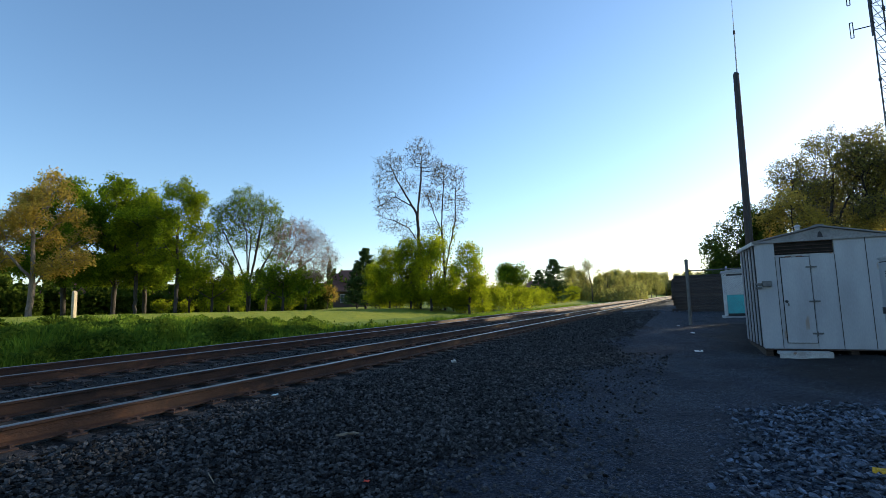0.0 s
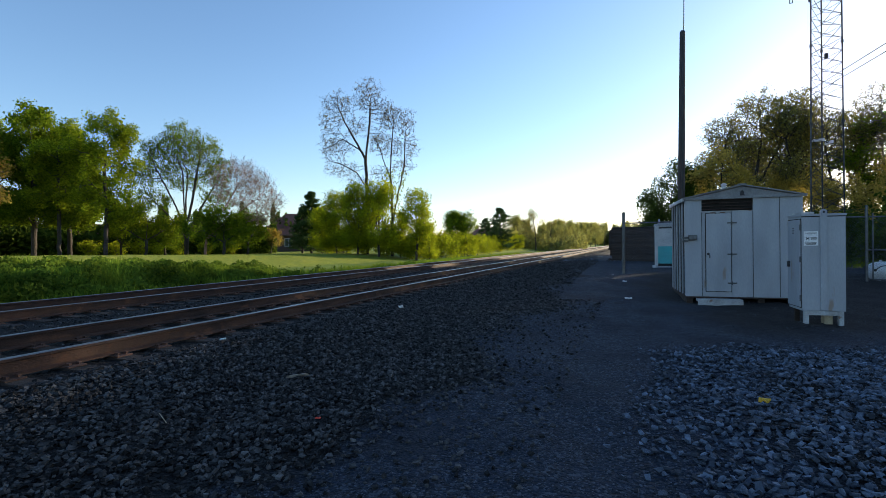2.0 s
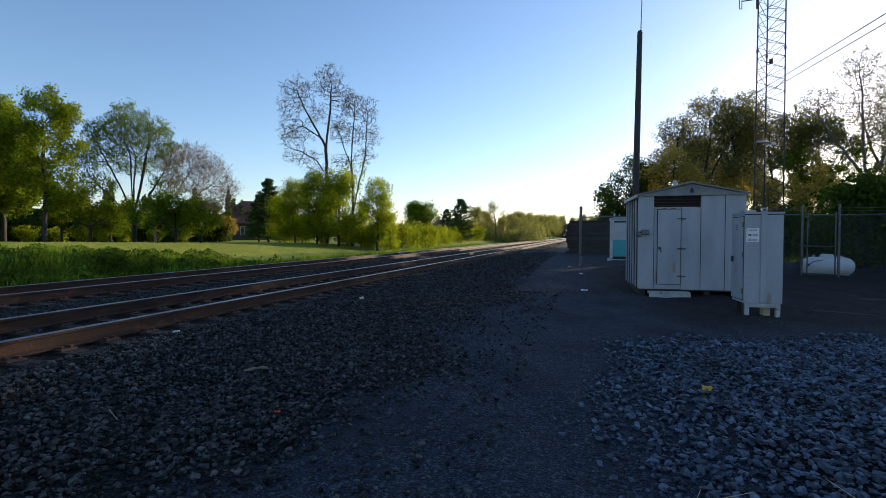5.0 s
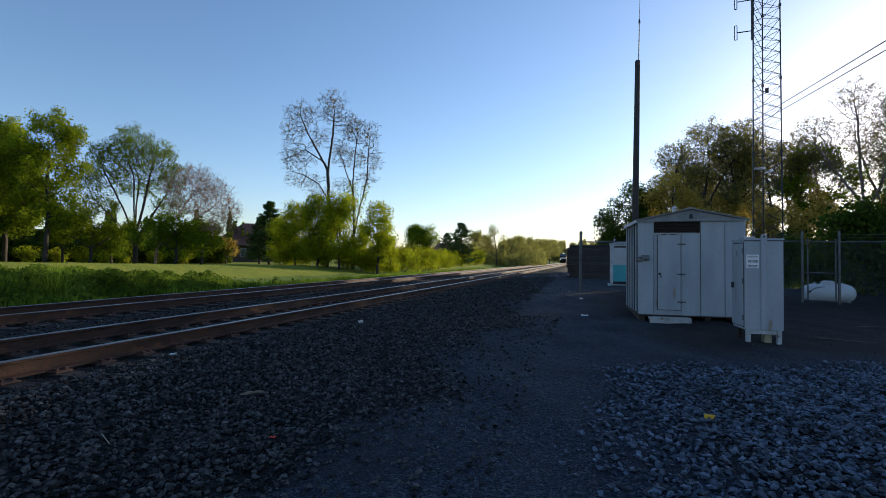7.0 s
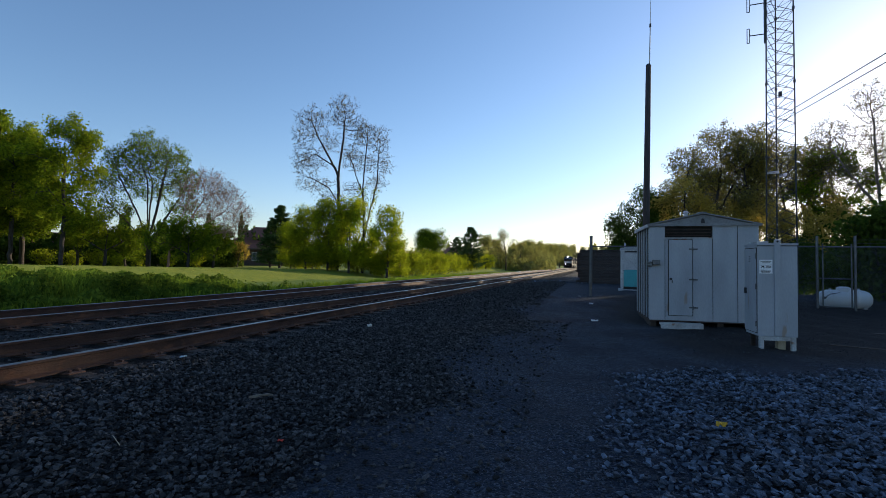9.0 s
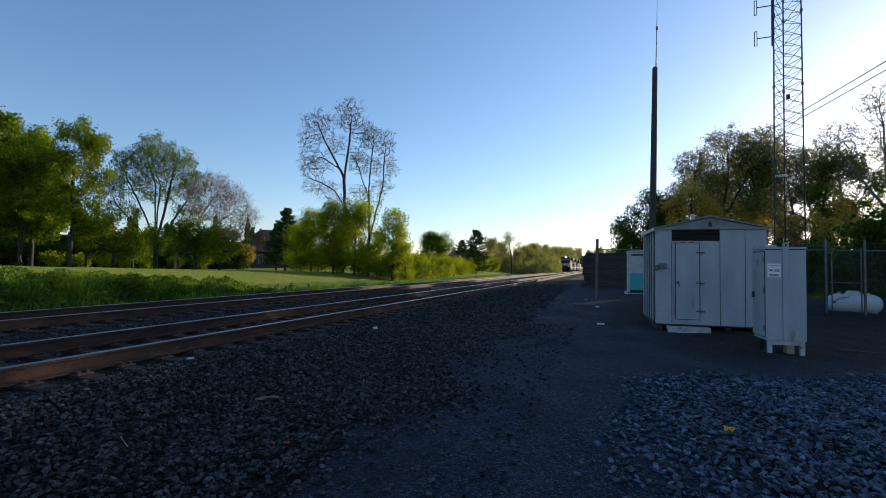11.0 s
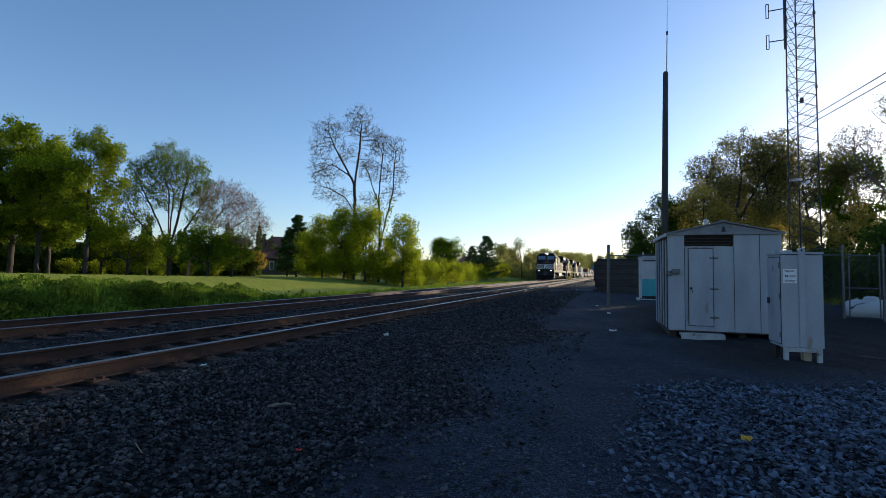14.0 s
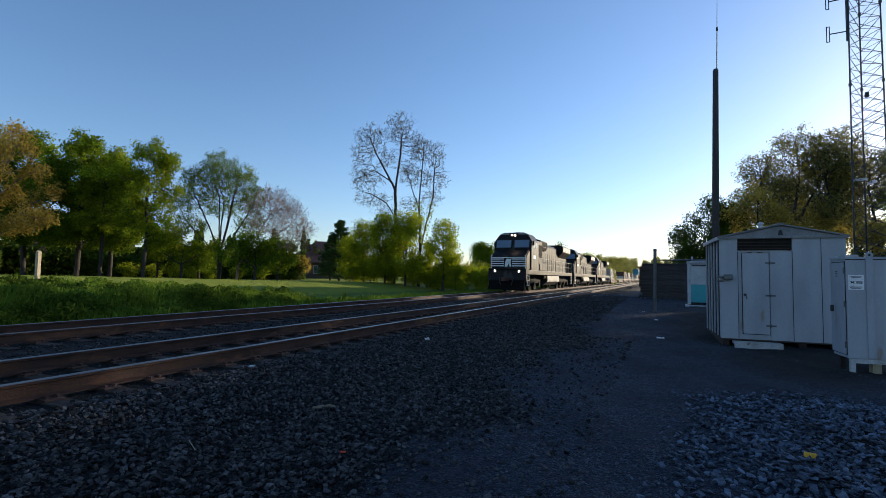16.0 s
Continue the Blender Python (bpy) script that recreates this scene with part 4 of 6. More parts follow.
def build_toilet():
    s = thing("portable_toilet", "grey-white portable toilet with teal lower panels", "portable toilet", (1.12, 24.6, 0.46), -2)
    W, D = 1.25, 1.2
    part("skid", bx(-0.12, W + 0.1, -0.25, D + 0.1, 0.0, 0.07, bev=0.02), M_GREYWHITE, s)
    part("base", bx(0.02, W - 0.02, 0.02, D - 0.02, 0.07, 0.2), M_DARK, s)
    part("front_lower_panel", bx(0.12, W, 0, 0.05, 0.2, 1.0, bev=0.012), M_TEAL, s, "teal plastic panel")
    part("kick_panel", bx(0.14, W - 0.02, -0.02, 0.0, 0.22, 0.62, bev=0.008), M_TEAL, s, "darker teal kick panel")
    part("front_upper_panel", bx(0.12, W, 0.004, 0.05, 1.004, 1.95, bev=0.01), M_GREYWHITE, s)
    part("corner_post", bx(-0.02, 0.118, -0.012, 0.12, 0.1, 1.95, bev=0.03), M_GREYWHITE, s)
    part("side_wall", bx(-0.005, 0.04, 0.122, D, 0.2, 1.95, bev=0.01), M_GREYWHITE, s)
    part("right_wall", bx(W - 0.04, W, 0.052, D, 0.2, 1.95), M_GREYWHITE, s)
    part("back_wall", bx(0.042, W - 0.042, D - 0.04, D, 0.2, 1.95), M_GREYWHITE, s)
    part("vent_strip", bx(0.16, W - 0.04, -0.004, 0.0035, 1.82, 1.9), M_INK, s)
    rf = bmesh.new()
    prism(rf, [(-0.06, 1.952), (W + 0.06, 1.952), (W + 0.04, 2.03), (W * 0.7, 2.09), (W * 0.3, 2.09), (-0.04, 2.03)], "y", -0.08, D + 0.06)
    part("roof", rf, M_WHITE, s)
    part("vent_pipe", rd((0.2, 1.05, 2.0), (0.2, 1.05, 2.3), 0.04), M_WHITE, s)


build_toilet()

# ---- stacks of old ties ----
rg = random.Random(5)
stack_mesh = []
for s in range(5):
    r2 = random.Random(100 + s)
    bm = bx(-1.3, 1.3, -0.115, 0.115, -0.088, 0.088, bev=0.014)
    for v in bm.verts:
        v.co += Vector((r2.uniform(-0.03, 0.03), r2.uniform(-0.012, 0.012), r2.uniform(-0.008, 0.008)))
    me = bpy.data.meshes.new("railroad_tie")
    bm.to_mesh(me)
    bm.free()
    me.materials.append(M_TIE_OLD)
    stack_mesh.append(me)
for layer in range(12):
    for row in range(5):
        if layer == 11 and row in (0, 3):
            continue
        t = new("railroad_tie", stack_mesh[rg.randrange(5)])
        t.matrix_basis = pose(0.22 + rg.uniform(-0.16, 0.16), 32.2 + row * 0.235, 0.50 + 0.09 + layer * 0.178, 0, 0, rg.uniform(-0.8, 0.8))
        tagged(t, "dark weathered wooden tie in a stack", "railroad tie", "stack of old ties")

# ---- lawn post and litter ----
lp = thing("lawn_post", "pale square timber post at the lawn edge", "post", (-22.0, 10.7, float(land(-22.0, 10.7)) - 0.1), 12)
part("shaft", bx(-0.065, 0.065, -0.065, 0.065, 0, 1.30, bev=0.012), M_POSTWOOD, lp)
part("cap", prism(bmesh.new(), [(-0.065, 1.302), (0.065, 1.302), (0, 1.35)], "y", -0.065, 0.065), M_POSTWOOD, lp)


def chip(name, label, category, material, x, y, l, w, h, rz, lift=0.03, rx=0.0):
    bm = bmesh.new()
    rgc = random.Random(int((x + 9) * 100))
    bmesh.ops.create_grid(bm, x_segments=4, y_segments=2, size=0.5)
    for v in bm.verts:
        v.co = Vector((v.co.x * l * (1 + rgc.uniform(-0.1, 0.1)), v.co.y * w * (1 - 0.7 * abs(v.co.x)), rgc.uniform(0, h)))
    r = bmesh.ops.extrude_face_region(bm, geom=bm.faces[:])
    for v in [g for g in r["geom"] if isinstance(g, bmesh.types.BMVert)]:
        v.co.z += max(0.004, h * 0.5)
    bmesh.ops.recalc_face_normals(bm, faces=bm.faces[:])
    ob = link(name, bm, material)
    ob.matrix_basis = pose(x, y, float(land(x, y)) + lift, rx, 0, rz)
    return tagged(ob, label, category)


chip("wood_splinter", "pale broken wood splinter on the ballast", "wood", M_STRAW, -3.42, 4.40, 0.24, 0.05, 0.03, 55)
chip("yellow_wrapper", "crumpled yellow wrapper on the stones", "litter", M_YELLOW, 1.12, 5.03, 0.085, 0.05, 0.03, -25, 0.06)
chip("paper_scrap", "pale scrap of paper lying on the dirt", "litter", M_PAPER, -0.03, 13.4, 0.17, 0.08, 0.03, 20, 0.015)
chip("paper_scrap", "small crumpled paper by the post", "litter", M_PAPER, -0.15, 17.2, 0.12, 0.08, 0.03, -10, 0.015)
chip("red_scrap", "small red plastic scrap on the ballast", "litter", M_REDLIT, -2.55, 3.55, 0.05, 0.03, 0.012, 10, 0.04)
chip("blue_scrap", "pale blue plastic scrap on the ballast", "litter", M_BLUELIT, -5.0, 4.9, 0.08, 0.06, 0.02, 60, 0.04)
chip("tin_lid", "small pale scrap near the gate", "litter", M_PAPER, -0.62, 20.0, 0.12, 0.1, 0.01, 60, 0.015)
chip("white_stone", "single pale curved stone on the ballast", "stone", M_PAPER, -4.3, 8.8, 0.11, 0.06, 0.05, 75, 0.05)
chip("plank", "weathered timber plank lying on the dirt", "plank", M_TIE, 4.7, 10.9, 0.9, 0.2, 0.012, -22, 0.01)
chip("plank", "short pale plank lying by the fence", "plank", M_POLE, 6.4, 13.6, 0.7, 0.18, 0.012, 5, 0.01)
for k, (sx, sy, rz, ln_) in enumerate(((0.62, 2.95, 65, 0.34), (0.85, 3.1, 20, 0.26), (1.5, 3.3, 110, 0.3), (-3.6, 2.9, 150, 0.2))):
    st = link("dry_stalk", rd((-ln_ / 2, 0, 0), (ln_ / 2, 0.02, 0.03), 0.004, 0.002, 5), M_POSTWOOD)
    st.matrix_basis = pose(sx, sy, float(land(sx, sy)) + 0.045, 0, 0, rz)
    tagged(st, "thin pale dry stalk lying on the stones", "stalk", "dry stalks")


# ---- trees ----
def rot_about(v, axis, a):
    return (Matrix.Rotation(a, 3, axis) @ v)


def grow(rg, p, d, length, r, level, cfg, segs, tips):
    """One limb as a bent chain of segments, with its side limbs."""
    n = cfg["bends"][min(level, len(cfg["bends"]) - 1)]
    step = length / n
    pts, rad = [p.copy()], [r]
    for i in range(n):
        jit = Vector((rg.gauss(0, 1), rg.gauss(0, 1), rg.gauss(0, 1))) * cfg["wild"] * (0.35 if level == 0 else 1)
        d = (d + jit + Vector((0, 0, cfg["up"] * (0.3 if level == 0 else 1)))).normalized()
        p = p + d * step
        pts.append(p.copy())
        rad.append(r * (1 - (i + 1) / n * (1 - cfg["taper"])))
    for i in range(n):
        segs.append((pts[i], pts[i + 1], rad[i], rad[i + 1], level))
    last = level >= cfg["levels"]
    if last:
        tips.append((pts[0], pts[-1]))
        return
    kids = cfg["kids"][min(level, len(cfg["kids"]) - 1)]
    start = cfg["bare"] if level == 0 else 0.2
    for k in range(kids):
        f = start + (1 - start) * (k + rg.random()) / kids
        i = min(n - 1, int(f * n))
        q = pts[i].lerp(pts[i + 1], f * n - i)
        base = (pts[i + 1] - pts[i]).normalized()
        side = base.orthogonal().normalized()
        side = rot_about(side, base, rg.uniform(0, 2 * math.pi))
        ang = radians(rg.uniform(*cfg["angle"]))
        nd = (base * math.cos(ang) + side * math.sin(ang)).normalized()
        shape = cfg["shape"](f) if level == 0 else (1.1 - 0.6 * f)
        grow(rg, q, nd, length * cfg["ratio"] * shape * rg.uniform(0.75, 1.2), max(0.005, rad[i] * cfg["thin"]), level + 1, cfg, segs, tips)
    grow(rg, pts[-1], d, length * cfg["ratio"] * 0.55, rad[-1], level + 1, cfg, segs, tips)


def limbs_mesh(name, segs, material, parent, least=0.0):
    vs, fs = [], []
    for a, b, r0, r1, lv in segs:
        k = 7 if lv == 0 else 4 if lv == 1 else 3
        d = (b - a).normalized()
        u = d.orthogonal().normalized()
        w = d.cross(u)
        base = len(vs)
        for c, r in ((a, r0), (b + d * 0.01, r1)):
            r = max(r, least)
            for i in range(k):
                t = 2 * math.pi * i / k
                vs.append(c + u * (r * math.cos(t)) + w * (r * math.sin(t)))
        for i in range(k):
            j = (i + 1) % k
            fs.append((base + i, base + j, base + k + j, base + k + i))
    return raw(name, np.array([tuple(v) for v in vs]), np.array(fs), material, parent, smooth=True)


LEAFY = 2.5


def leaves_mesh(name, tips, per, size, fuzz, material, parent, seed, droop=0.0):
    rg = np.random.default_rng(seed)
    A = np.array([tuple(a) for a, b in tips])
    B = np.array([tuple(b) for a, b in tips])
    n = int(len(tips) * per * LEAFY)
    size = size * 0.56
    i = rg.integers(0, len(tips), n)
    t = rg.random(n)[:, None]
    c = A[i] * (1 - t) + B[i] * t + np.clip(rg.normal(0, fuzz, (n, 3)), -1.5 * fuzz, 1.5 * fuzz)
    c[:, 2] -= droop * rg.random(n)
    R = spin(n, rg)
    s = size * (0.6 + 0.8 * rg.random(n))
    q = np.array([(0, -0.5, 0), (0.34, 0.02, 0.08), (0, 0.55, 0), (-0.34, 0.02, 0.08)])
    v = np.einsum("nij,kj->nki", R, q) * s[:, None, None] + c[:, None, :]
    f = (np.array([[0, 1, 2, 3]])[None] + 4 * np.arange(n)[:, None, None]).reshape(-1, 4)
    return raw(name, v.reshape(-1, 3), f, material, parent)


ROUND = lambda f: 0.5 + 1.1 * math.sin(math.pi * min(1, max(0.05, f)) ** 0.8)
CFG = dict(bends=(7, 5, 4, 3), wild=0.16, up=0.06, taper=0.35, levels=3, kids=(9, 6, 5), bare=0.22, angle=(35, 70), ratio=0.42, shape=ROUND, thin=0.42)


def tree(label, at, height, cfg, radius, bark, leaf, per, size, fuzz, seed, stems=((0, 0, 1.0),), least=0.012, name="tree", category="tree", twig=None):
    """stems: lean to x and y, and share of the height."""
    t = thing(name, label, category, (at[0], at[1], float(land(at[0], at[1])) - 0.08))
    rg = random.Random(seed)
    c = dict(CFG)
    c.update(cfg)
    segs, tips = [], []
    for k, (lx, ly, share) in enumerate(stems):
        grow(rg, Vector((0.16 * k * math.cos(k * 2.4), 0.16 * k * math.sin(k * 2.4), 0)), Vector((lx, ly, 1)).normalized(), height * share * 0.80, radius * (0.6 + 0.4 * share) if k else radius, 0, c, segs, tips)
    limbs_mesh("trunk", segs, bark, t, least)
    if per:
        cr = leaves_mesh("crown", tips, per, size, fuzz, leaf, t, seed)
        tagged(cr, kind="stuff")
    return t


def again(t, at, rz, label="", s=1.0):
    c = copy_thing(t, pose(at[0], at[1], float(land(at[0], at[1])) - 0.08, 0, 0, rz))
    c.scale = (s, s, s)
    if label:
        c["label"] = label
    return c


def polar(az, d):
    """az: degrees to the left of +y."""
    return (-d * math.sin(radians(az)), d * math.cos(radians(az)))


def colonize(rg, stems, lobes, count, step, kill, up, shell, wild):
    """Limbs that grow into the room of a crown: nodes, parents."""
    pos, par = [], []
    for line in stems:
        pts = [np.array(p, float) for p in line]
        prev = -1
        if pos:
            prev = int(np.argmin([np.linalg.norm(q - pts[0]) for q in pos]))
            pts = [pos[prev]] + pts[1:]
        else:
            pos.append(pts[0]), par.append(-1)
            prev = 0
        for a, b in zip(pts, pts[1:]):
            m = max(1, int(np.linalg.norm(b - a) / step))
            for i in range(1, m + 1):
                pos.append(a + (b - a) * i / m + (rg.normal(0, 0.3 * wild * step, 3) if i < m else 0))
                par.append(prev)
                prev = len(pos) - 1
    vol = np.array([l[3] * l[4] * l[5] for l in lobes]) ** 0.8
    which = rg.choice(len(lobes), count, p=vol / vol.sum())
    L = np.array(lobes, float)[which]
    d = rg.normal(size=(count, 3))
    d /= np.linalg.norm(d, axis=1)[:, None]
    att = L[:, :3] + d * L[:, 3:] * (rg.random(count) ** shell)[:, None]
    pos, par = np.array(pos), list(par)
    dist = np.linalg.norm(att[:, None] - pos[None], axis=2)
    near, nd, uses = dist.argmin(1), dist.min(1), np.zeros(len(pos), int)
    for _ in range(140):
        if len(att) < 3:
            break
        dirs = np.zeros_like(pos)
        v = att - pos[near]
        np.add.at(dirs, near, v / np.maximum(np.linalg.norm(v, axis=1), 1e-6)[:, None])
        spent = uses[near] > 2
        att, near, nd = att[~spent], near[~spent], nd[~spent]
        if not len(att):
            break
        src = np.unique(near)
        uses[src] += 1
        g = dirs[src] / np.maximum(np.linalg.norm(dirs[src], axis=1), 1e-6)[:, None] + np.array([0, 0, up]) + rg.normal(0, wild, (len(src), 3))
        new_pos = pos[src] + step * g / np.linalg.norm(g, axis=1)[:, None]
        base = len(pos)
        pos, uses = np.concatenate([pos, new_pos]), np.concatenate([uses, np.zeros(len(src), int)])
        par += src.tolist()
        dd = np.linalg.norm(att[:, None] - new_pos[None], axis=2)
        mi, md = dd.argmin(1), dd.min(1)
        closer = md < nd
        near, nd = np.where(closer, mi + base, near), np.where(closer, md, nd)
        ok = nd > kill
        att, near, nd = att[ok], near[ok], nd[ok]
    return pos, np.array(par)


def grown_tree(label, az, d, stems, lobes, radius, bark, leaf, seed, count=900, step=0.45, kill=0.5, up=0.12, shell=0.45, twigs=3, twig=0.45, per=10, size=0.2, fuzz=0.22, tip=0.012, name="tree", category="tree", low_leaf=None, wild=0.2, tufts=0):
    """stems: lines from the foot up; lobes: centre and radii of the parts of the crown; local x runs across the line from the yard."""
    at = polar(az, d)
    t = thing(name, label, category, (at[0], at[1], float(land(at[0], at[1])) - 0.08), az)
    rg = np.random.default_rng(seed)
    lobes = [l if len(l) == 6 else (l[0], rg.uniform(-0.4, 0.4) * l[2], l[1], l[2], l[2], l[3]) for l in lobes]
    if tufts:
        # the crown breaks up into tufts over its surface
        small = []
        for l in lobes:
            for _ in range(tufts):
                v = rg.normal(size=3)
                v /= np.linalg.norm(v)
                f = rg.uniform(0.34, 0.5)
                small.append(tuple(l[i] + v[i] * l[3 + i] * 0.68 for i in range(3)) + (l[3] * f, l[4] * f, l[5] * f * 0.8))
        lobes = small
    stems = [[(p[0], 0.0, p[1]) if len(p) == 2 else p for p in line] for line in stems]
    pos, par = colonize(rg, stems, lobes, count, step, kill, up, shell, wild)
    n = len(pos)
    kids = np.bincount(par[par >= 0], minlength=n)
    ends = np.zeros(n)
    for i in range(n - 1, 0, -1):
        if kids[i] == 0:
            ends[i] = 1
        ends[par[i]] += ends[i]
    power = math.log(max(2.0, ends[0])) / math.log(radius / tip)
    rad = tip * np.maximum(1, ends) ** (1 / power)
    V = [Vector(p) for p in pos]
    segs = [(V[par[i]], V[i], float(min(rad[par[i]], rad[i] * 1.5)), float(rad[i]), 0 if rad[i] > 0.09 else 1 if rad[i] > 0.035 else 2) for i in range(1, n)]
    tips = []
    fine = np.nonzero(ends[1:] <= 2)[0] + 1
    for i in fine:
        ahead = (pos[i] - pos[par[i]])
        ahead /= np.linalg.norm(ahead)
        for _ in range(twigs):
            g = ahead * 0.8 + rg.normal(0, 0.6, 3) + np.array([0, 0, 0.15])
            e = pos[i] + g / np.linalg.norm(g) * twig * rg.uniform(0.5, 1.2)
            segs.append((V[i], Vector(e), 0.008, 0.005, 2))
            tips.append((V[i], Vector(e)))
    limbs_mesh("trunk", segs, bark, t)
    if per:
        tagged(leaves_mesh("crown", tips, per / LEAFY, size / 0.56, fuzz, leaf, t, seed), kind="stuff")
    if low_leaf:
        low = [(V[par[i]], V[i]) for i in range(1, n) if low_leaf[0] < pos[i][2] < low_leaf[1] and rad[i] > 0.03]
        tagged(leaves_mesh("creeper", low, 12, 0.3, 0.28, low_leaf[2], t, seed + 1), kind="stuff")
    return t


def turned(t, az, d, rz, label="", s=1.0):
    return again(t, polar(az, d), az + rz, label, s)


# lawn trees
big_oak = grown_tree("broad dense dark green tree at the lawn edge", 61.2, 52, [[(0, 0), (0.1, 2.6), (0.0, 6.5)], [(0.1, 2.4), (1.5, 0.4, 5.0)], [(0.1, 2.6), (-1.4, -0.4, 5.2)]], [(0, 0, 9.2, 2.6, 2.8, 2.9), (-1.9, 0.5, 7.0, 2.2, 2.4, 2.4), (2.0, -0.5, 7.2, 2.2, 2.4, 2.4), (0, 1.0, 5.2, 3.2, 3.2, 2.0), (0.6, -1.6, 4.6, 2.4, 2.0, 1.6), (-1.6, -0.6, 4.0, 1.8, 2.0, 1.3)], 0.2, M_BARK, M_LEAF_GREEN, 1, count=1700, per=44, size=0.17, fuzz=0.26, twigs=3, tufts=7)
turned(big_oak, 65.0, 57, 130, "broad dense green tree behind the lawn", 1.05)
turned(big_oak, 58.6, 59, 250, "dense dark green tree in deep shade", 1.0)
light_tree = grown_tree("tall light green tree with airy crown on the lawn", 55.9, 46, [[(0, 0), (0.15, 3.5), (0.0, 8.5)], [(0.15, 3.2), (1.0, 0.3, 5.0)], [(0.1, 4.2), (-1.0, -0.3, 6.0)]], [(0.2, 0, 9.4, 1.9, 1.9, 2.1), (1.3, 0.2, 7.4, 1.5, 1.7, 1.6), (-1.2, -0.2, 7.8, 1.6, 1.7, 1.8), (0.9, -0.4, 5.0, 1.7, 1.7, 1.4), (-0.8, 0.5, 5.4, 1.6, 1.7, 1.5), (1.6, 0.3, 3.3, 1.5, 1.4, 0.9)], 0.15, M_BARK, M_LEAF_SPRING, 2, count=1100, per=30, size=0.155, fuzz=0.24, twigs=3, kill=0.45, step=0.42, tufts=6)
turned(light_tree, 59.4, 49, 75, "light green tree among darker ones", 0.98)
gold_tree = grown_tree("large golden-brown budding tree on the lawn", 67.4, 44, [[(0, 0), (0.1, 2.6), (0.0, 6.0)], [(0.1, 2.2), (1.6, 0.3, 4.4)], [(0.1, 2.5), (-1.6, -0.3, 4.8)]], [(0, 0, 8.2, 2.5, 2.6, 2.2), (2.0, 0.2, 6.0, 1.9, 2.0, 1.8), (-2.2, -0.2, 6.2, 2.0, 2.1, 1.9), (1.0, -0.8, 4.0, 2.2, 2.0, 1.3), (-1.2, 0.5, 4.0, 2.2, 2.0, 1.2)], 0.2, M_BARK_PALE, M_LEAF_GOLD, 3, count=1500, per=16, size=0.15, fuzz=0.22, twigs=4, tufts=6)
turned(gold_tree, 72.4, 50, 140, "golden-brown tree at the far lawn", 1.1)
small_lime = grown_tree("small spreading bright green tree under taller ones", 52.6, 49, [[(0, 0), (0.1, 1.4), (0.2, 2.6)], [(0.1, 1.3), (1.6, 0.2, 2.5)], [(0.1, 1.3), (-1.4, -0.2, 2.4)]], [(0.2, 0, 3.6, 1.9, 1.6, 1.1), (1.9, 0.1, 3.0, 1.5, 1.3, 0.9), (-1.5, 0.1, 2.8, 1.3, 1.3, 0.8)], 0.12, M_BARK, M_LEAF_SPRING, 4, count=420, per=34, size=0.15, fuzz=0.24, tufts=6)
turned(small_lime, 54.6, 55, 100, "small bright green tree in shade", 0.9)
multi = grown_tree("multi-stemmed vase-shaped tree with sparse young leaves", 48.9, 50, [[(0, 0), (0, 2.0), (-0.1, 2.9), (-0.2, 7.5)], [(0, 2.5), (0.5, 0.3, 5.0), (1.0, 0.5, 8.0)], [(0, 2.3), (-0.9, -0.2, 4.8), (-1.9, -0.4, 7.0)], [(0, 2.1), (1.2, -0.4, 4.4), (2.4, -0.6, 6.6)], [(0, 2.1), (-1.5, 0.4, 3.9), (-3.0, 0.6, 5.6)], [(0, 2.4), (0.0, 1.0, 5.2), (0.2, 1.8, 7.8)]], [(-0.3, 0.2, 10.2, 1.9, 2.2, 1.9), (1.6, 0.2, 9.4, 1.6, 2.0, 1.7), (-2.2, 0, 8.8, 1.6, 1.9, 1.7), (2.8, -0.2, 7.6, 1.2, 1.6, 1.6), (-3.3, 0.3, 6.8, 1.2, 1.5, 1.5), (0, 1.2, 8.0, 2.6, 1.6, 2.0), (-2.6, 0.2, 5.0, 1.5, 1.5, 1.0), (2.6, -0.2, 5.2, 1.4, 1.4, 1.1)], 0.2, M_BARK, M_LEAF_GREEN, 5, count=2400, step=0.34, kill=0.32, per=6.5, size=0.125, fuzz=0.18, twigs=3, shell=0.4, wild=0.14, tufts=0)
bare = grown_tree("leaning bare tree with pinkish twigs on the lawn", 47.2, 46, [[(0, 0), (0.15, 1.5), (1.6, 0.3, 4.2), (2.8, 0.4, 6.4)], [(0.15, 1.4), (2.2, -0.2, 3.5), (4.2, -0.2, 5.0)], [(0.1, 1.3), (0.8, 0.2, 4.0), (1.5, 0.3, 6.0)], [(0.15, 1.4), (2.6, 0.5, 2.7), (4.6, 0.6, 3.4)]], [(2.6, 0.2, 7.4, 1.6, 1.8, 1.2), (4.0, 0.1, 6.3, 1.7, 1.8, 1.3), (5.2, 0.2, 4.9, 1.3, 1.6, 1.2), (3.0, 0.2, 5.2, 2.0, 1.8, 1.4), (4.6, 0.4, 3.6, 1.5, 1.5, 0.9), (1.4, 0.2, 6.2, 1.1, 1.4, 1.4)], 0.11, M_TWIG, M_LEAF_BUD, 6, count=2200, step=0.34, kill=0.26, per=0.4, size=0.09, fuzz=0.1, twigs=5, twig=0.6, tip=0.009, wild=0.12)
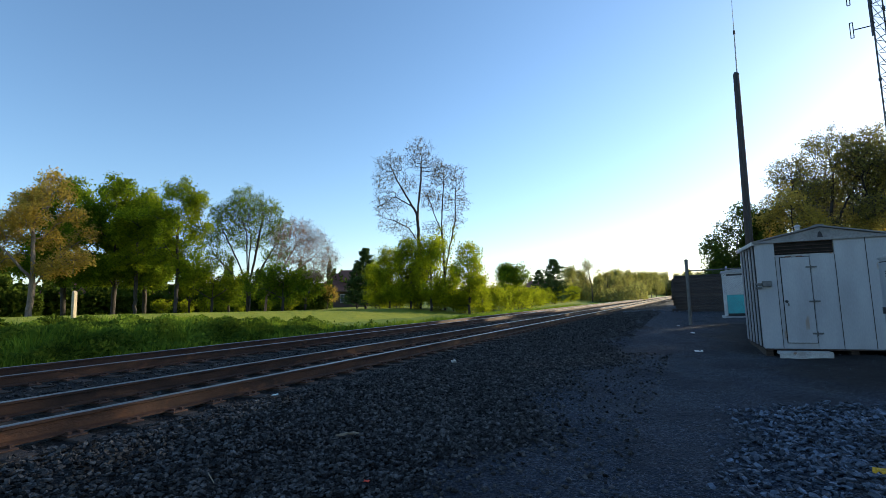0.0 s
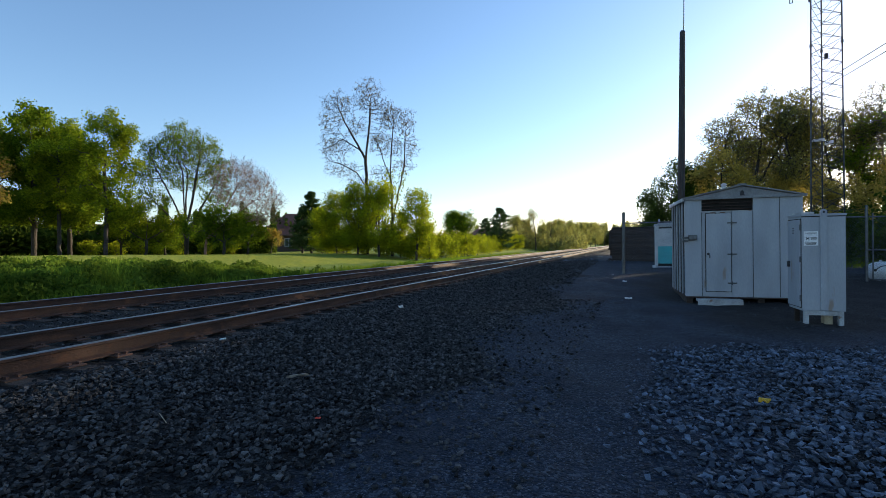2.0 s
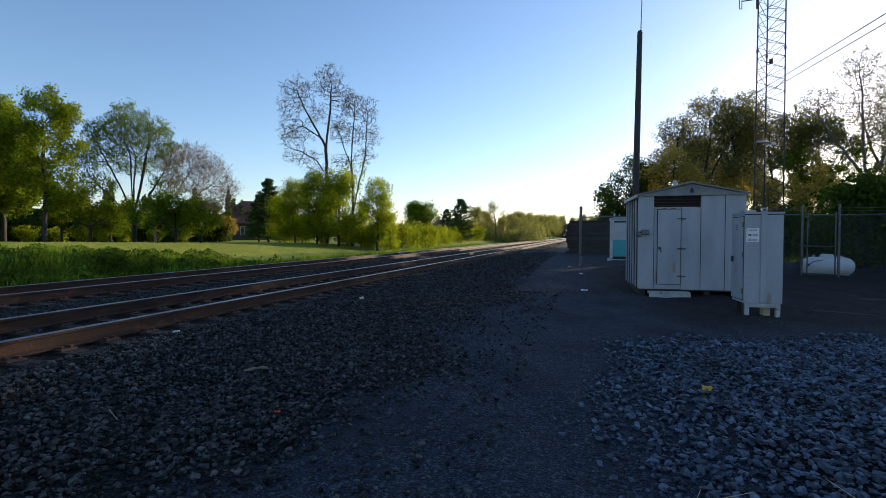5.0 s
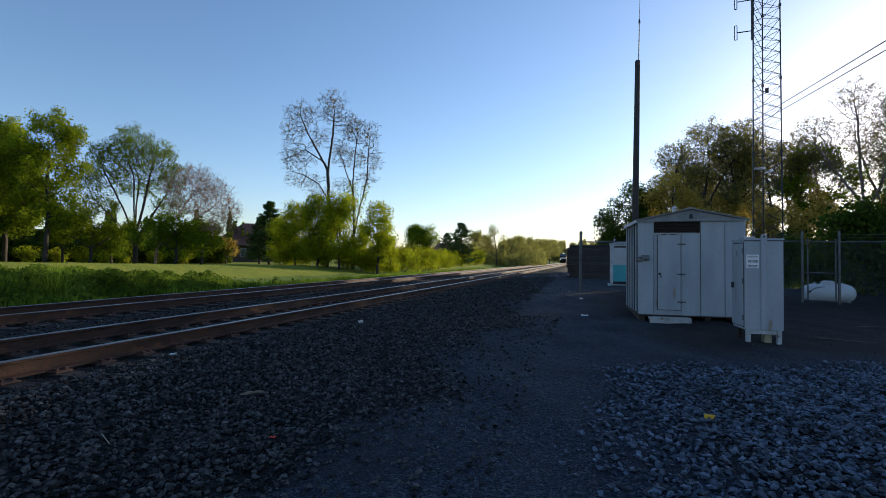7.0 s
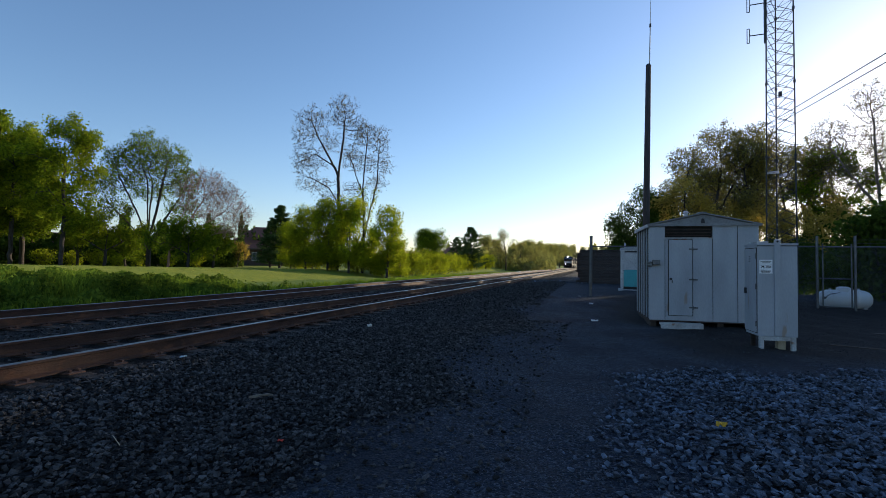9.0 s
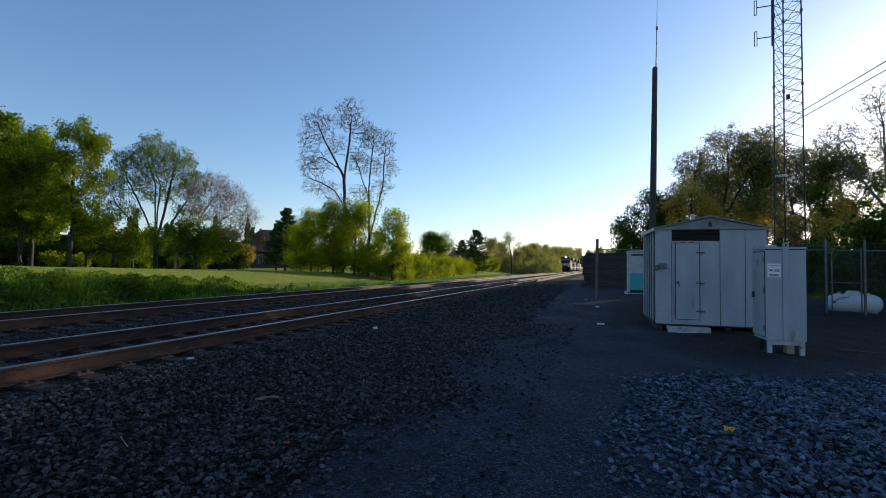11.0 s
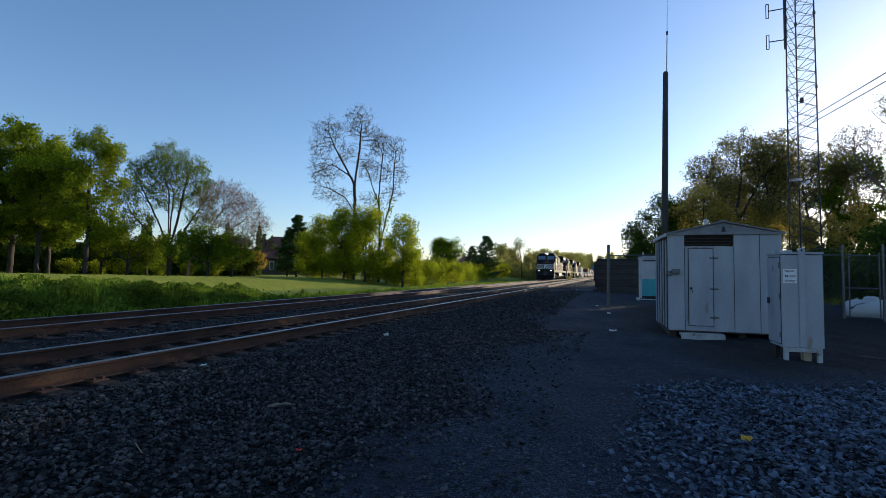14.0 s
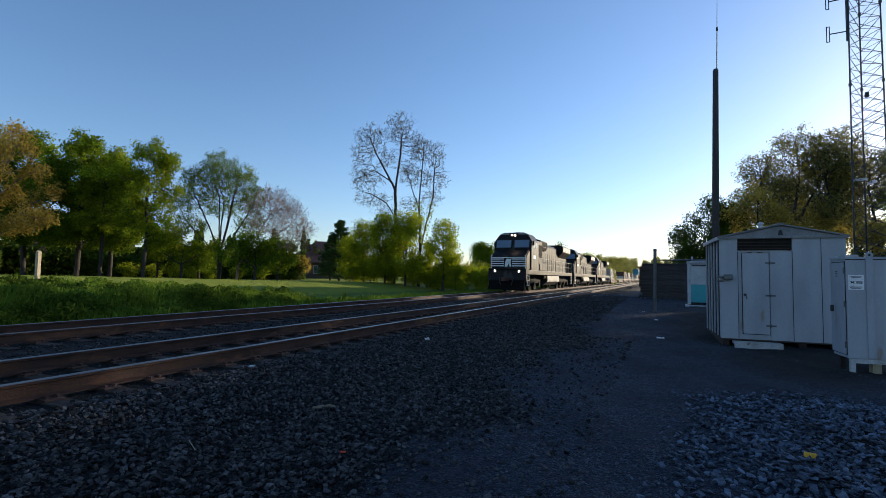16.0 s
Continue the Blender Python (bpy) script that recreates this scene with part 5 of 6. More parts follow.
low_leafy = grown_tree("low leafy green tree beside the bare one", 45.4, 45, [[(0, 0), (0.1, 1.2), (0.1, 2.6)], [(0.1, 1.0), (1.6, 0.2, 2.4)], [(0.1, 1.0), (-1.5, -0.2, 2.2)]], [(0.1, 0, 3.2, 1.9, 1.7, 1.0), (1.8, 0.1, 2.8, 1.5, 1.4, 1.0), (-1.7, 0.1, 2.5, 1.5, 1.4, 1.0), (0.2, 0.2, 1.8, 2.0, 1.6, 0.7)], 0.12, M_BARK, M_LEAF_GREEN, 7, count=520, per=34, size=0.15, fuzz=0.26, tufts=6)
turned(low_leafy, 43.0, 50, 60, "low leafy green tree by the house", 1.0)
turned(low_leafy, 50.8, 54, 200, "low leafy green tree in shade", 0.9)
red_small = tree("small tree with reddish young leaves by the house", polar(40.6, 66), 3.0, dict(kids=(8, 5, 4), levels=2, ratio=0.5), 0.07, M_BARK, M_LEAF_GOLD, 16, 0.24, 0.2, 8)

# the tall bare pair and the thicket round it
tall_a = grown_tree("very tall forked tree just coming into bud", 29.9, 48, [[(0, 0), (0.1, 4.5), (-0.05, 9.3), (0.35, 12.6), (0.45, 14.6)], [(-0.05, 9.2), (-0.9, 0.3, 11.0), (-2.0, 0.5, 13.0), (-2.6, 0.5, 14.4)], [(0.05, 6.6), (-0.9, -0.3, 8.0), (-2.4, -0.5, 8.8)], [(-0.6, 0.2, 10.3), (-2.2, -0.2, 11.2)]], [(-2.6, 0.3, 14.2, 1.7, 1.8, 1.9), (0.3, 0, 15.4, 1.6, 1.7, 1.9), (1.7, 0.2, 14.0, 1.3, 1.5, 1.3), (-2.9, -0.2, 10.5, 1.7, 1.8, 1.6), (-2.2, -0.3, 8.3, 1.9, 1.6, 0.9), (-3.7, 0.3, 12.8, 0.9, 1.2, 1.1), (-0.9, 0.3, 12.4, 1.1, 1.5, 1.1), (-0.8, 0.2, 7.2, 1.5, 1.4, 0.7), (0.9, 0.1, 11.8, 0.9, 1.1, 0.9)], 0.17, M_BARK, M_LEAF_BUD, 9, count=2200, step=0.34, kill=0.3, up=0.05, per=1.0, size=0.10, fuzz=0.10, twigs=3, twig=0.5, shell=0.55, tip=0.01, wild=0.18)
tall_b = grown_tree("tall slender tree with leafy creeper on its trunk", 27.0, 48, [[(0, 0), (0.05, 4.5), (-0.1, 8.5), (0.2, 12.4)], [(0.05, 3.6), (0.7, 0.3, 6.6), (1.3, 0.4, 9.0), (1.4, 0.4, 12.0)], [(-0.05, 7.8), (-1.0, 0.2, 10.4), (-1.5, 0.2, 11.8)]], [(0.2, 0, 13.6, 1.3, 1.5, 1.4), (1.5, 0.3, 13.2, 1.1, 1.4, 1.5), (1.9, 0.4, 11.0, 1.0, 1.3, 1.3), (-0.9, 0.1, 11.2, 1.2, 1.4, 1.3), (1.2, 0.3, 9.0, 1.2, 1.2, 0.9), (-0.9, 0, 8.2, 1.2, 1.2, 0.8), (0.4, 0.2, 11.0, 0.9, 1.2, 1.2)], 0.135, M_BARK, M_LEAF_BUD, 10, count=1600, step=0.34, kill=0.3, up=0.06, per=1.2, size=0.10, fuzz=0.10, twigs=3, twig=0.5, shell=0.55, tip=0.01, low_leaf=(3.5, 8.6, M_LEAF_LIME), wild=0.18)
thick = grown_tree("yellow-green leafy thicket tree beside the tracks", 31.0, 47, [[(0, 0), (0.1, 3.0), (0, 4.6)], [(0.1, 1.4), (1.0, 0.2, 3.4)], [(0.1, 1.2), (-1.0, -0.2, 3.4)]], [(0, 0, 5.6, 1.3, 1.3, 1.2), (1.0, 0.2, 4.5, 1.2, 1.2, 1.2), (-1.1, -0.1, 4.3, 1.2, 1.2, 1.2), (0.3, 0.4, 3.0, 1.7, 1.4, 1.2), (-0.4, -0.5, 1.8, 1.7, 1.4, 1.1)], 0.11, M_BARK, M_LEAF_LIME, 11, count=620, per=36, size=0.15, fuzz=0.3, step=0.38, kill=0.42, tufts=6)
turned(thick, 28.6, 46, 70, "", 1.06)
turned(thick, 33.4, 49, 130, "", 0.92)
turned(thick, 35.0, 52, 200, "", 0.74)
column = grown_tree("upright yellow-green tree wrapped in leaves", 24.2, 46, [[(0, 0), (0.1, 3.0), (0, 6.2)], [(0.1, 1.4), (0.7, 0.2, 3.0)], [(0.1, 2.0), (-0.6, -0.2, 3.6)]], [(0, 0, 6.3, 0.9, 0.9, 1.0), (0.5, 0.1, 4.8, 1.0, 1.0, 1.1), (-0.5, -0.1, 4.4, 1.0, 1.0, 1.2), (0.3, 0.1, 2.8, 1.4, 1.2, 1.2), (-0.4, 0, 1.4, 1.3, 1.2, 0.9)], 0.12, M_BARK, M_LEAF_LIME, 12, count=560, per=36, size=0.15, fuzz=0.28, step=0.38, kill=0.42, tufts=6)
turned(column, 26.0, 48, 120, "", 0.66)
turned(column, 22.6, 47, 220, "", 0.55)
shrub = tree("low bright yellow-green shrub beside the tracks", polar(21.2, 52), 2.5, dict(kids=(9, 6, 4), bare=0.03, levels=2, ratio=0.6, up=0.05), 0.05, M_BARK, M_LEAF_LIME, 12, 0.26, 0.28, 13, stems=((0, 0, 1.0), (0.4, 0.2, 0.9), (-0.4, -0.1, 0.9)), name="shrub", category="shrub")
for k, (az, d, s) in enumerate(((24.6, 47, 0.7), (27.6, 48, 0.75), (30.4, 48, 0.7), (32.6, 49, 0.8), (34.6, 50, 0.6), (19.6, 56, 0.95), (18.2, 60, 1.0), (17.0, 66, 0.95), (15.8, 74, 0.9), (22.6, 50, 0.7), (14.6, 84, 1.0), (13.6, 92, 1.0), (12.6, 100, 1.1))):
    again(shrub, polar(az, d), 47 * k, "", s)


def pine(label, at, height, spread_, seed):
    t = thing("pine_tree", label, "tree", (at[0], at[1], float(land(at[0], at[1])) - 0.08))
    rg = random.Random(seed)
    segs, tips = [], []
    n = 10
    for i in range(n):
        segs.append((Vector((0, 0, height * i / n)), Vector((rg.uniform(-0.03, 0.03), 0, height * (i + 1) / n)), 0.16 * (1 - i / n) + 0.015, 0.16 * (1 - (i + 1) / n) + 0.012, 0))
    z = height * 0.08
    while z < height * 0.99:
        f = z / height
        reach = spread_ * (1 - f) ** 0.75 * rg.uniform(0.75, 1.1) + 0.12
        for k in range(8):
            a = rg.uniform(0, 2 * math.pi)
            L = reach * rg.uniform(0.6, 1.15)
            p0 = Vector((0, 0, z))
            p1 = Vector((math.cos(a) * L, math.sin(a) * L, z + L * rg.uniform(0.02, 0.38)))
            segs.append((p0, p1, 0.035 * (1 - f) + 0.008, 0.006, 2))
            for j in range(4):
                q = p0.lerp(p1, 0.35 + 0.2 * j)
                b = a + rg.choice((-1, 1)) * rg.uniform(0.4, 1.0)
                tips.append((q, q + Vector((math.cos(b), math.sin(b), 0.25)) * L * 0.3))
            tips.append((p0.lerp(p1, 0.5), p1))
        z += height * 0.048
    limbs_mesh("trunk", segs, M_BARK, t)
    tagged(leaves_mesh("crown", tips, 9, 0.28, 0.10, M_NEEDLE, t, seed), kind="stuff")
    return t


p1 = pine("dark blue-green pine by the brown house", polar(36.2, 60), 7.6, 2.3, 31)
p2 = pine("dark ragged pine beyond the thicket", polar(14.3, 84), 7.8, 3.3, 32)
again(p2, polar(16.0, 92), 80, "dark pine beside another", 0.75)
again(p1, polar(37.2, 64), 160, "dark pine behind the house corner", 0.8)
round_tree = tree("round dark green tree in the distance", polar(19.5, 95), 6.8, dict(kids=(11, 7, 4), bare=0.1, levels=2, ratio=0.42), 0.2, M_BARK, M_LEAF_GREEN, 60, 0.40, 0.5, 14)

# far trees along the left of the tracks
far_a = tree("tall spindly olive tree in the distance", polar(10.2, 112), 9.6, dict(kids=(11, 6, 4), bare=0.25, levels=2, ratio=0.34, up=0.12), 0.16, M_BARK, M_LEAF_OLIVE, 9, 0.34, 0.42, 15, least=0.03)
far_b = tree("leafy olive-green tree beside the distant tracks", polar(12.4, 118), 7.2, dict(kids=(11, 6, 4), bare=0.08, levels=2, ratio=0.44), 0.16, M_BARK, M_FARLEAF, 20, 0.42, 0.5, 16, least=0.03)
for k, (az, d, s) in enumerate(((11.2, 128, 0.95), (9.4, 118, 0.75), (8.8, 135, 0.95), (8.0, 122, 0.8), (7.5, 150, 1.15), (6.8, 140, 0.85), (6.3, 165, 1.2), (5.7, 180, 1.2), (5.2, 200, 1.3), (4.6, 225, 1.45), (4.1, 250, 1.5), (3.6, 280, 1.7))):
    again(far_b, polar(az, d), 53 * k, "", s)
again(far_a, polar(12.0, 125), 90, "", 0.75)
again(far_a, polar(8.6, 128), 190, "", 0.8)
for k, (az, d, s) in enumerate(((2.6, 420, 2.4), (1.6, 430, 2.2), (0.6, 420, 2.3), (-0.6, 410, 2.2), (3.4, 400, 2.0))):
    again(far_b, polar(az, d), 61 * k, "far leafy green tree closing the line", s)

# right-hand belt
right_a = grown_tree("tall budding tree with grey-green twigs behind the compound", -12.0, 45, [[(0, 0), (0.1, 4.0), (-0.1, 6.5), (0.3, 9.6)], [(0.1, 3.6), (-1.3, 0.2, 6.4), (-2.2, 0.3, 8.8)], [(0, 5.6), (1.2, -0.2, 8.0), (1.9, -0.2, 9.4)], [(0.1, 3.2), (-2.2, -0.4, 5.2)]], [(0.2, 0, 11.2, 1.7, 1.8, 1.5), (-2.2, 0.2, 9.8, 1.6, 1.7, 1.5), (2.0, -0.2, 9.9, 1.4, 1.6, 1.4), (-0.6, 0.3, 8.4, 1.8, 1.7, 1.2), (-2.9, -0.3, 6.4, 1.3, 1.4, 1.1), (1.7, 0.1, 7.0, 1.4, 1.5, 1.2), (0.3, 0.2, 5.6, 1.6, 1.5, 1.0)], 0.17, M_BARK, M_LEAF_OLIVE, 17, count=1900, step=0.36, kill=0.32, per=5.2, size=0.12, fuzz=0.14, twigs=4, twig=0.45, shell=0.5, tip=0.013, wild=0.16, tufts=0)
right_b = grown_tree("dark leafy tree at the edge of the belt", -4.0, 41, [[(0, 0), (0.1, 2.0), (0.2, 5.0)], [(0.1, 1.4), (1.4, 0.2, 3.6)], [(0.1, 1.4), (-1.1, -0.2, 3.2)]], [(0.6, 0, 6.3, 1.3, 1.4, 1.1), (1.5, 0.2, 5.0, 1.4, 1.4, 1.3), (-0.7, -0.1, 4.6, 1.3, 1.4, 1.4), (0.3, 0.2, 3.0, 2.0, 1.7, 1.4), (-1.0, 0, 2.4, 1.3, 1.3, 1.2)], 0.14, M_BARK, M_LEAF_DEEP, 18, count=760, per=60, size=0.13, fuzz=0.3, tufts=6)
right_c = grown_tree("tall bare branching tree catching the sun", -24.6, 43, [[(0, 0), (0.1, 4.0), (-0.2, 7.5), (-0.3, 11.0)], [(0.1, 4.2), (1.2, 0.2, 7.6), (2.0, 0.3, 10.6)], [(0, 5.0), (-1.5, -0.2, 7.6), (-2.6, -0.3, 9.6)]], [(-0.3, 0, 12.2, 1.4, 1.6, 1.5), (2.0, 0.2, 11.2, 1.4, 1.6, 1.6), (-2.5, -0.2, 10.2, 1.4, 1.6, 1.5), (0.8, 0.2, 8.8, 1.7, 1.6, 1.5), (-1.8, 0.1, 7.4, 1.4, 1.5, 1.2), (2.0, 0, 7.2, 1.3, 1.4, 1.2)], 0.16, M_BARK_PALE, M_LEAF_OLIVE, 19, count=2000, step=0.36, kill=0.3, per=1.6, size=0.1, fuzz=0.12, twigs=4, twig=0.5, shell=0.55, tip=0.012, wild=0.18)
# gold leaf colour paints the low sun glowing through the belt
right_gold = grown_tree("small tree with golden backlight painted into its leaves", -8.9, 38, [[(0, 0), (0.1, 2.4), (0, 5.4)], [(0.1, 1.8), (1.0, 0.2, 4.0)], [(0.1, 1.8), (-1.0, -0.2, 4.2)]], [(0, 0, 7.0, 1.2, 1.3, 1.1), (1.0, 0.1, 5.4, 1.1, 1.2, 1.1), (-1.0, -0.1, 5.6, 1.1, 1.2, 1.1), (0.2, 0.2, 3.6, 1.6, 1.4, 1.1), (-0.4, 0.1, 2.0, 1.3, 1.3, 0.8)], 0.11, M_BARK, M_LEAF_GOLD, 20, count=560, per=26, size=0.14, fuzz=0.26, tufts=6)
right_d = grown_tree("dense dark green tree in the belt", -21.2, 45, [[(0, 0), (0.1, 4.5), (0, 8.0)], [(0.1, 3.8), (1.2, 0.2, 6.6)], [(0.1, 3.8), (-1.2, -0.2, 6.2)]], [(0, 0, 9.2, 1.5, 1.6, 1.1), (1.4, 0.2, 7.7, 1.4, 1.5, 1.2), (-1.4, -0.1, 7.2, 1.3, 1.5, 1.2), (0.2, 0.2, 5.6, 1.7, 1.6, 1.1)], 0.15, M_BARK, M_LEAF_GREEN, 23, count=900, per=30, size=0.15, fuzz=0.26, tufts=6)
# copies past -30 degrees or 68 m: unseen, added to shade yard and tracks
for az, d, rz, s in ((-15.2, 46, 80, 1.0), (-17.6, 45, 190, 0.84), (-19.6, 46, 300, 0.86), (-9.8, 52, 30, 0.86), (-13.6, 54, 10, 0.96), (-31.0, 56, 140, 1.05), (-35.0, 53, 60, 1.05), (-39.0, 49, 310, 1.05), (-10.6, 68, 80, 0.9), (-12.2, 76, 10, 0.95), (-14.6, 84, 190, 1.0)):
    turned(right_a, az, d, rz, "", s)
# copies past -30 degrees are out of view, added as sun blockers
for az, d, rz, s in ((-27.6, 45, 100, 1.0), (-30.2, 42, 200, 0.95), (-33.0, 44, 20, 0.95), (-36.5, 42, 90, 0.95), (-26.4, 52, 160, 1.05), (-16.4, 50, 70, 0.8), (-11.0, 50, 300, 0.84)):
    turned(right_c, az, d, rz, "", s)
for az, d, rz, s in ((-6.0, 43, 70, 0.95), (-7.6, 47, 150, 0.9), (-10.4, 40, 40, 0.6), (-3.0, 46, 190, 0.55), (-17.2, 38, 320, 0.5), (-20.0, 41, 120, 0.55), (-31.0, 37, 260, 0.75), (-35.0, 36, 130, 0.85)):
    turned(right_b, az, d, rz, "dark leafy tree in the belt's undergrowth", s)
for az, d, rz, s in ((-17.4, 36, 100, 0.66), (-15.2, 39, 190, 0.66), (-23.2, 34, 250, 0.6), (-11.8, 42, 10, 0.74), (-20.0, 35, 60, 0.6), (-26.0, 40, 300, 0.72), (-21.6, 40, 140, 0.75), (-14.0, 43, 70, 0.8)):
    turned(right_gold, az, d, rz, "", s)
# dense trees added at and beyond the view's right edge to block the sun
for az, d, rz, s in ((-29.0, 48, 120, 1.2), (-31.5, 51, 40, 1.3), (-33.6, 47, 200, 1.25), (-36.0, 52, 300, 1.3), (-38.6, 47, 20, 1.2), (-41.5, 45, 150, 1.2), (-45.0, 44, 250, 1.2), (-27.0, 58, 70, 1.0)):
    turned(right_d, az, d, rz, "", s)
right_shrub = tree("dark green overgrown shrub behind the fence", polar(-24.6, 25.5), 3.5, dict(kids=(11, 7, 4), bare=0.03, levels=2, ratio=0.5, up=0.03), 0.08, M_BARK, M_LEAF_DEEP, 13, 0.30, 0.36, 21, stems=((0, 0, 1.0), (0.4, 0.2, 0.9), (-0.4, -0.1, 0.9)), name="shrub", category="shrub")
for az, d, rz, s in ((-28.0, 25, 60, 0.85), (-31.5, 25.5, 130, 1.05), (-21.8, 28, 200, 0.55), (-35.0, 26, 250, 1.05), (-26.2, 29, 320, 0.75), (-18.8, 31, 20, 0.7), (-15.6, 31, 100, 0.65), (-12.4, 32, 160, 0.6), (-9.6, 32, 240, 0.55), (-6.8, 34, 300, 0.6), (-3.0, 37, 30, 0.5)):
    again(right_shrub, polar(az, d), rz, "", s)


def woods(name, label, az0, az1, d0, d1, h, n, size, seed, material):
    """A far belt of foliage: many clumps of leaves of uneven height."""
    rg = np.random.default_rng(seed)
    az, d = rg.uniform(az0, az1, n), rg.uniform(d0, d1, n)
    cx, cy = -d * np.sin(np.radians(az)), d * np.cos(np.radians(az))
    top = h * np.maximum(0.5, 0.55 + 0.25 * np.sin(az * 1.7 + seed) + 0.2 * np.sin(az * 4.1) + 0.12 * np.sin(az * 9.7))
    cz = land(cx, cy) + top * rg.random(n) ** 0.7
    R = spin(n, rg)
    q = np.array([(0, -0.5, 0), (0.36, 0.02, 0.08), (0, 0.55, 0), (-0.36, 0.02, 0.08)])
    v = np.einsum("nij,kj->nki", R, q) * (size * (0.6 + 0.8 * rg.random(n)))[:, None, None] + np.stack([cx, cy, cz], -1)[:, None, :]
    f = (np.array([[0, 1, 2, 3]])[None] + 4 * np.arange(n)[:, None, None]).reshape(-1, 4)
    return tagged(raw(name, v.reshape(-1, 3), f, material), label, "woods", kind="stuff")


woods("far_woods", "distant dark hedge and woods behind the lawn", 36, 88, 80, 105, 8.0, 34000, 0.66, 3, M_LEAF_DEEP)
woods("far_woods", "distant green woods beyond the houses", 9, 40, 150, 190, 7.5, 24000, 1.1, 5, M_FARLEAF)
woods("far_woods", "hazy distant woods along the horizon", -3, 12, 430, 520, 20, 20000, 2.6, 7, M_FARLEAF)
woods("far_woods", "leafy olive scrub beside the distant tracks", 4.5, 13.5, 112, 190, 4.6, 22000, 0.5, 11, M_FARLEAF)
woods("far_woods", "dark clipped hedge behind the lawn trees", 40, 66.5, 66, 72, 4.4, 34000, 0.38, 15, M_LEAF_DEEP)
woods("far_woods", "dark hedge at the far lawn edge", 66.5, 85, 64, 70, 4.6, 26000, 0.34, 16, M_LEAF_DEEP)
woods("undergrowth", "dense dark undergrowth beneath the belt of trees", -46, -5, 44, 62, 5.0, 36000, 0.34, 9, M_LEAF_DEEP)

# small clipped bushes under the lawn trees
clip = tree("small clipped bright green garden bush", polar(53.0, 56), 1.5, dict(kids=(6, 4, 2), bare=0.02, levels=2, ratio=0.6), 0.04, M_BARK, M_LEAF_LIME, 5, 0.24, 0.16, 22, stems=((0, 0, 1.0), (0.4, 0.2, 0.8), (-0.4, 0, 0.8)), name="bush", category="bush")
for k, (az, d) in enumerate(((51.4, 57), (49.8, 60), (55.0, 58), (57.2, 60), (47.2, 62), (33.6, 58), (33.0, 60), (44.5, 64))):
    again(clip, polar(az, d), 40 * k, "", 0.8 + 0.05 * k)


# ---- tall grass ----
def grass(name, label, n, x0, x1, y0, y1, h0, h1, seed, keep=None):
    rg = np.random.default_rng(seed)
    xs, ys = rg.uniform(x0, x1, n), rg.uniform(y0, y1, n)
    if keep is not None:
        ok = rg.random(n) < keep(xs, ys)
        xs, ys = xs[ok], ys[ok]
    n = len(xs)
    zs = land(xs, ys)
    h = rg.uniform(h0, h1, n) * (0.75 + 0.35 * np.sin(xs * 1.3 + ys * 0.9) * np.sin(ys * 0.7))
    a = rg.uniform(0, 2 * np.pi, n)
    w = rg.uniform(0.012, 0.03, n) * (h1 / 0.6)
    lean = rg.uniform(0.1, 0.5, n) * h
    ux, uy = np.cos(a), np.sin(a)
    b = rg.uniform(0, 2 * np.pi, n)
    p = np.zeros((n, 5, 3))
    p[:, 0] = np.stack([xs - ux * w, ys - uy * w, zs - 0.02], -1)
    p[:, 1] = np.stack([xs + ux * w, ys + uy * w, zs - 0.02], -1)
    mx, my = xs + np.cos(b) * lean * 0.35, ys + np.sin(b) * lean * 0.35
    p[:, 2] = np.stack([mx + ux * w * 0.8, my + uy * w * 0.8, zs + h * 0.6], -1)
    p[:, 3] = np.stack([mx - ux * w * 0.8, my - uy * w * 0.8, zs + h * 0.6], -1)
    p[:, 4] = np.stack([xs + np.cos(b) * lean, ys + np.sin(b) * lean, zs + h], -1)
    f = np.array([(0, 1, 2), (0, 2, 3), (3, 2, 4)])
    fs = (f[None] + 5 * np.arange(n)[:, None, None]).reshape(-1, 3)
    return tagged(raw(name, p.reshape(-1, 3), fs, M_BLADE), label, "grass", kind="stuff")


grass("tall_grass", "tall unmown green weeds on the bank by the track", 34000, -20.5, -13.1, 1, 22, 0.2, 0.55, 41, lambda x, y: 1 - 0.97 * sm(17.5, 20.5, y + 0.5 * np.sin(x * 2) + (x + 16) * 0.5))
def weeds(name, label, n, x0, x1, y0, y1, h, size, seed, material, keep):
    """Broad-leaved weeds: leaves in uneven hummocks."""
    rg = np.random.default_rng(seed)
    xs, ys = rg.uniform(x0, x1, n), rg.uniform(y0, y1, n)
    ok = rg.random(n) < keep(xs, ys)
    xs, ys = xs[ok], ys[ok]
    n = len(xs)
    hum = 0.55 + 0.3 * np.sin(xs * 2.1 + 1.3 * np.sin(ys * 1.1)) * np.sin(ys * 1.6 + xs) + 0.18 * np.sin(ys * 4.3 + xs * 3.1)
    zs = land(xs, ys) + h * np.clip(hum, 0.1, 1) * rg.random(n) ** 0.6
    q = np.array([(0, -0.5, 0), (0.34, 0.02, 0.08), (0, 0.55, 0), (-0.34, 0.02, 0.08)])
    v = np.einsum("nij,kj->nki", spin(n, rg), q) * (size * (0.5 + rg.random(n)))[:, None, None] + np.stack([xs, ys, zs], -1)[:, None, :]
    f = (np.array([[0, 1, 2, 3]])[None] + 4 * np.arange(n)[:, None, None]).reshape(-1, 4)
    return tagged(raw(name, v.reshape(-1, 3), f, material), label, "weeds", kind="stuff")


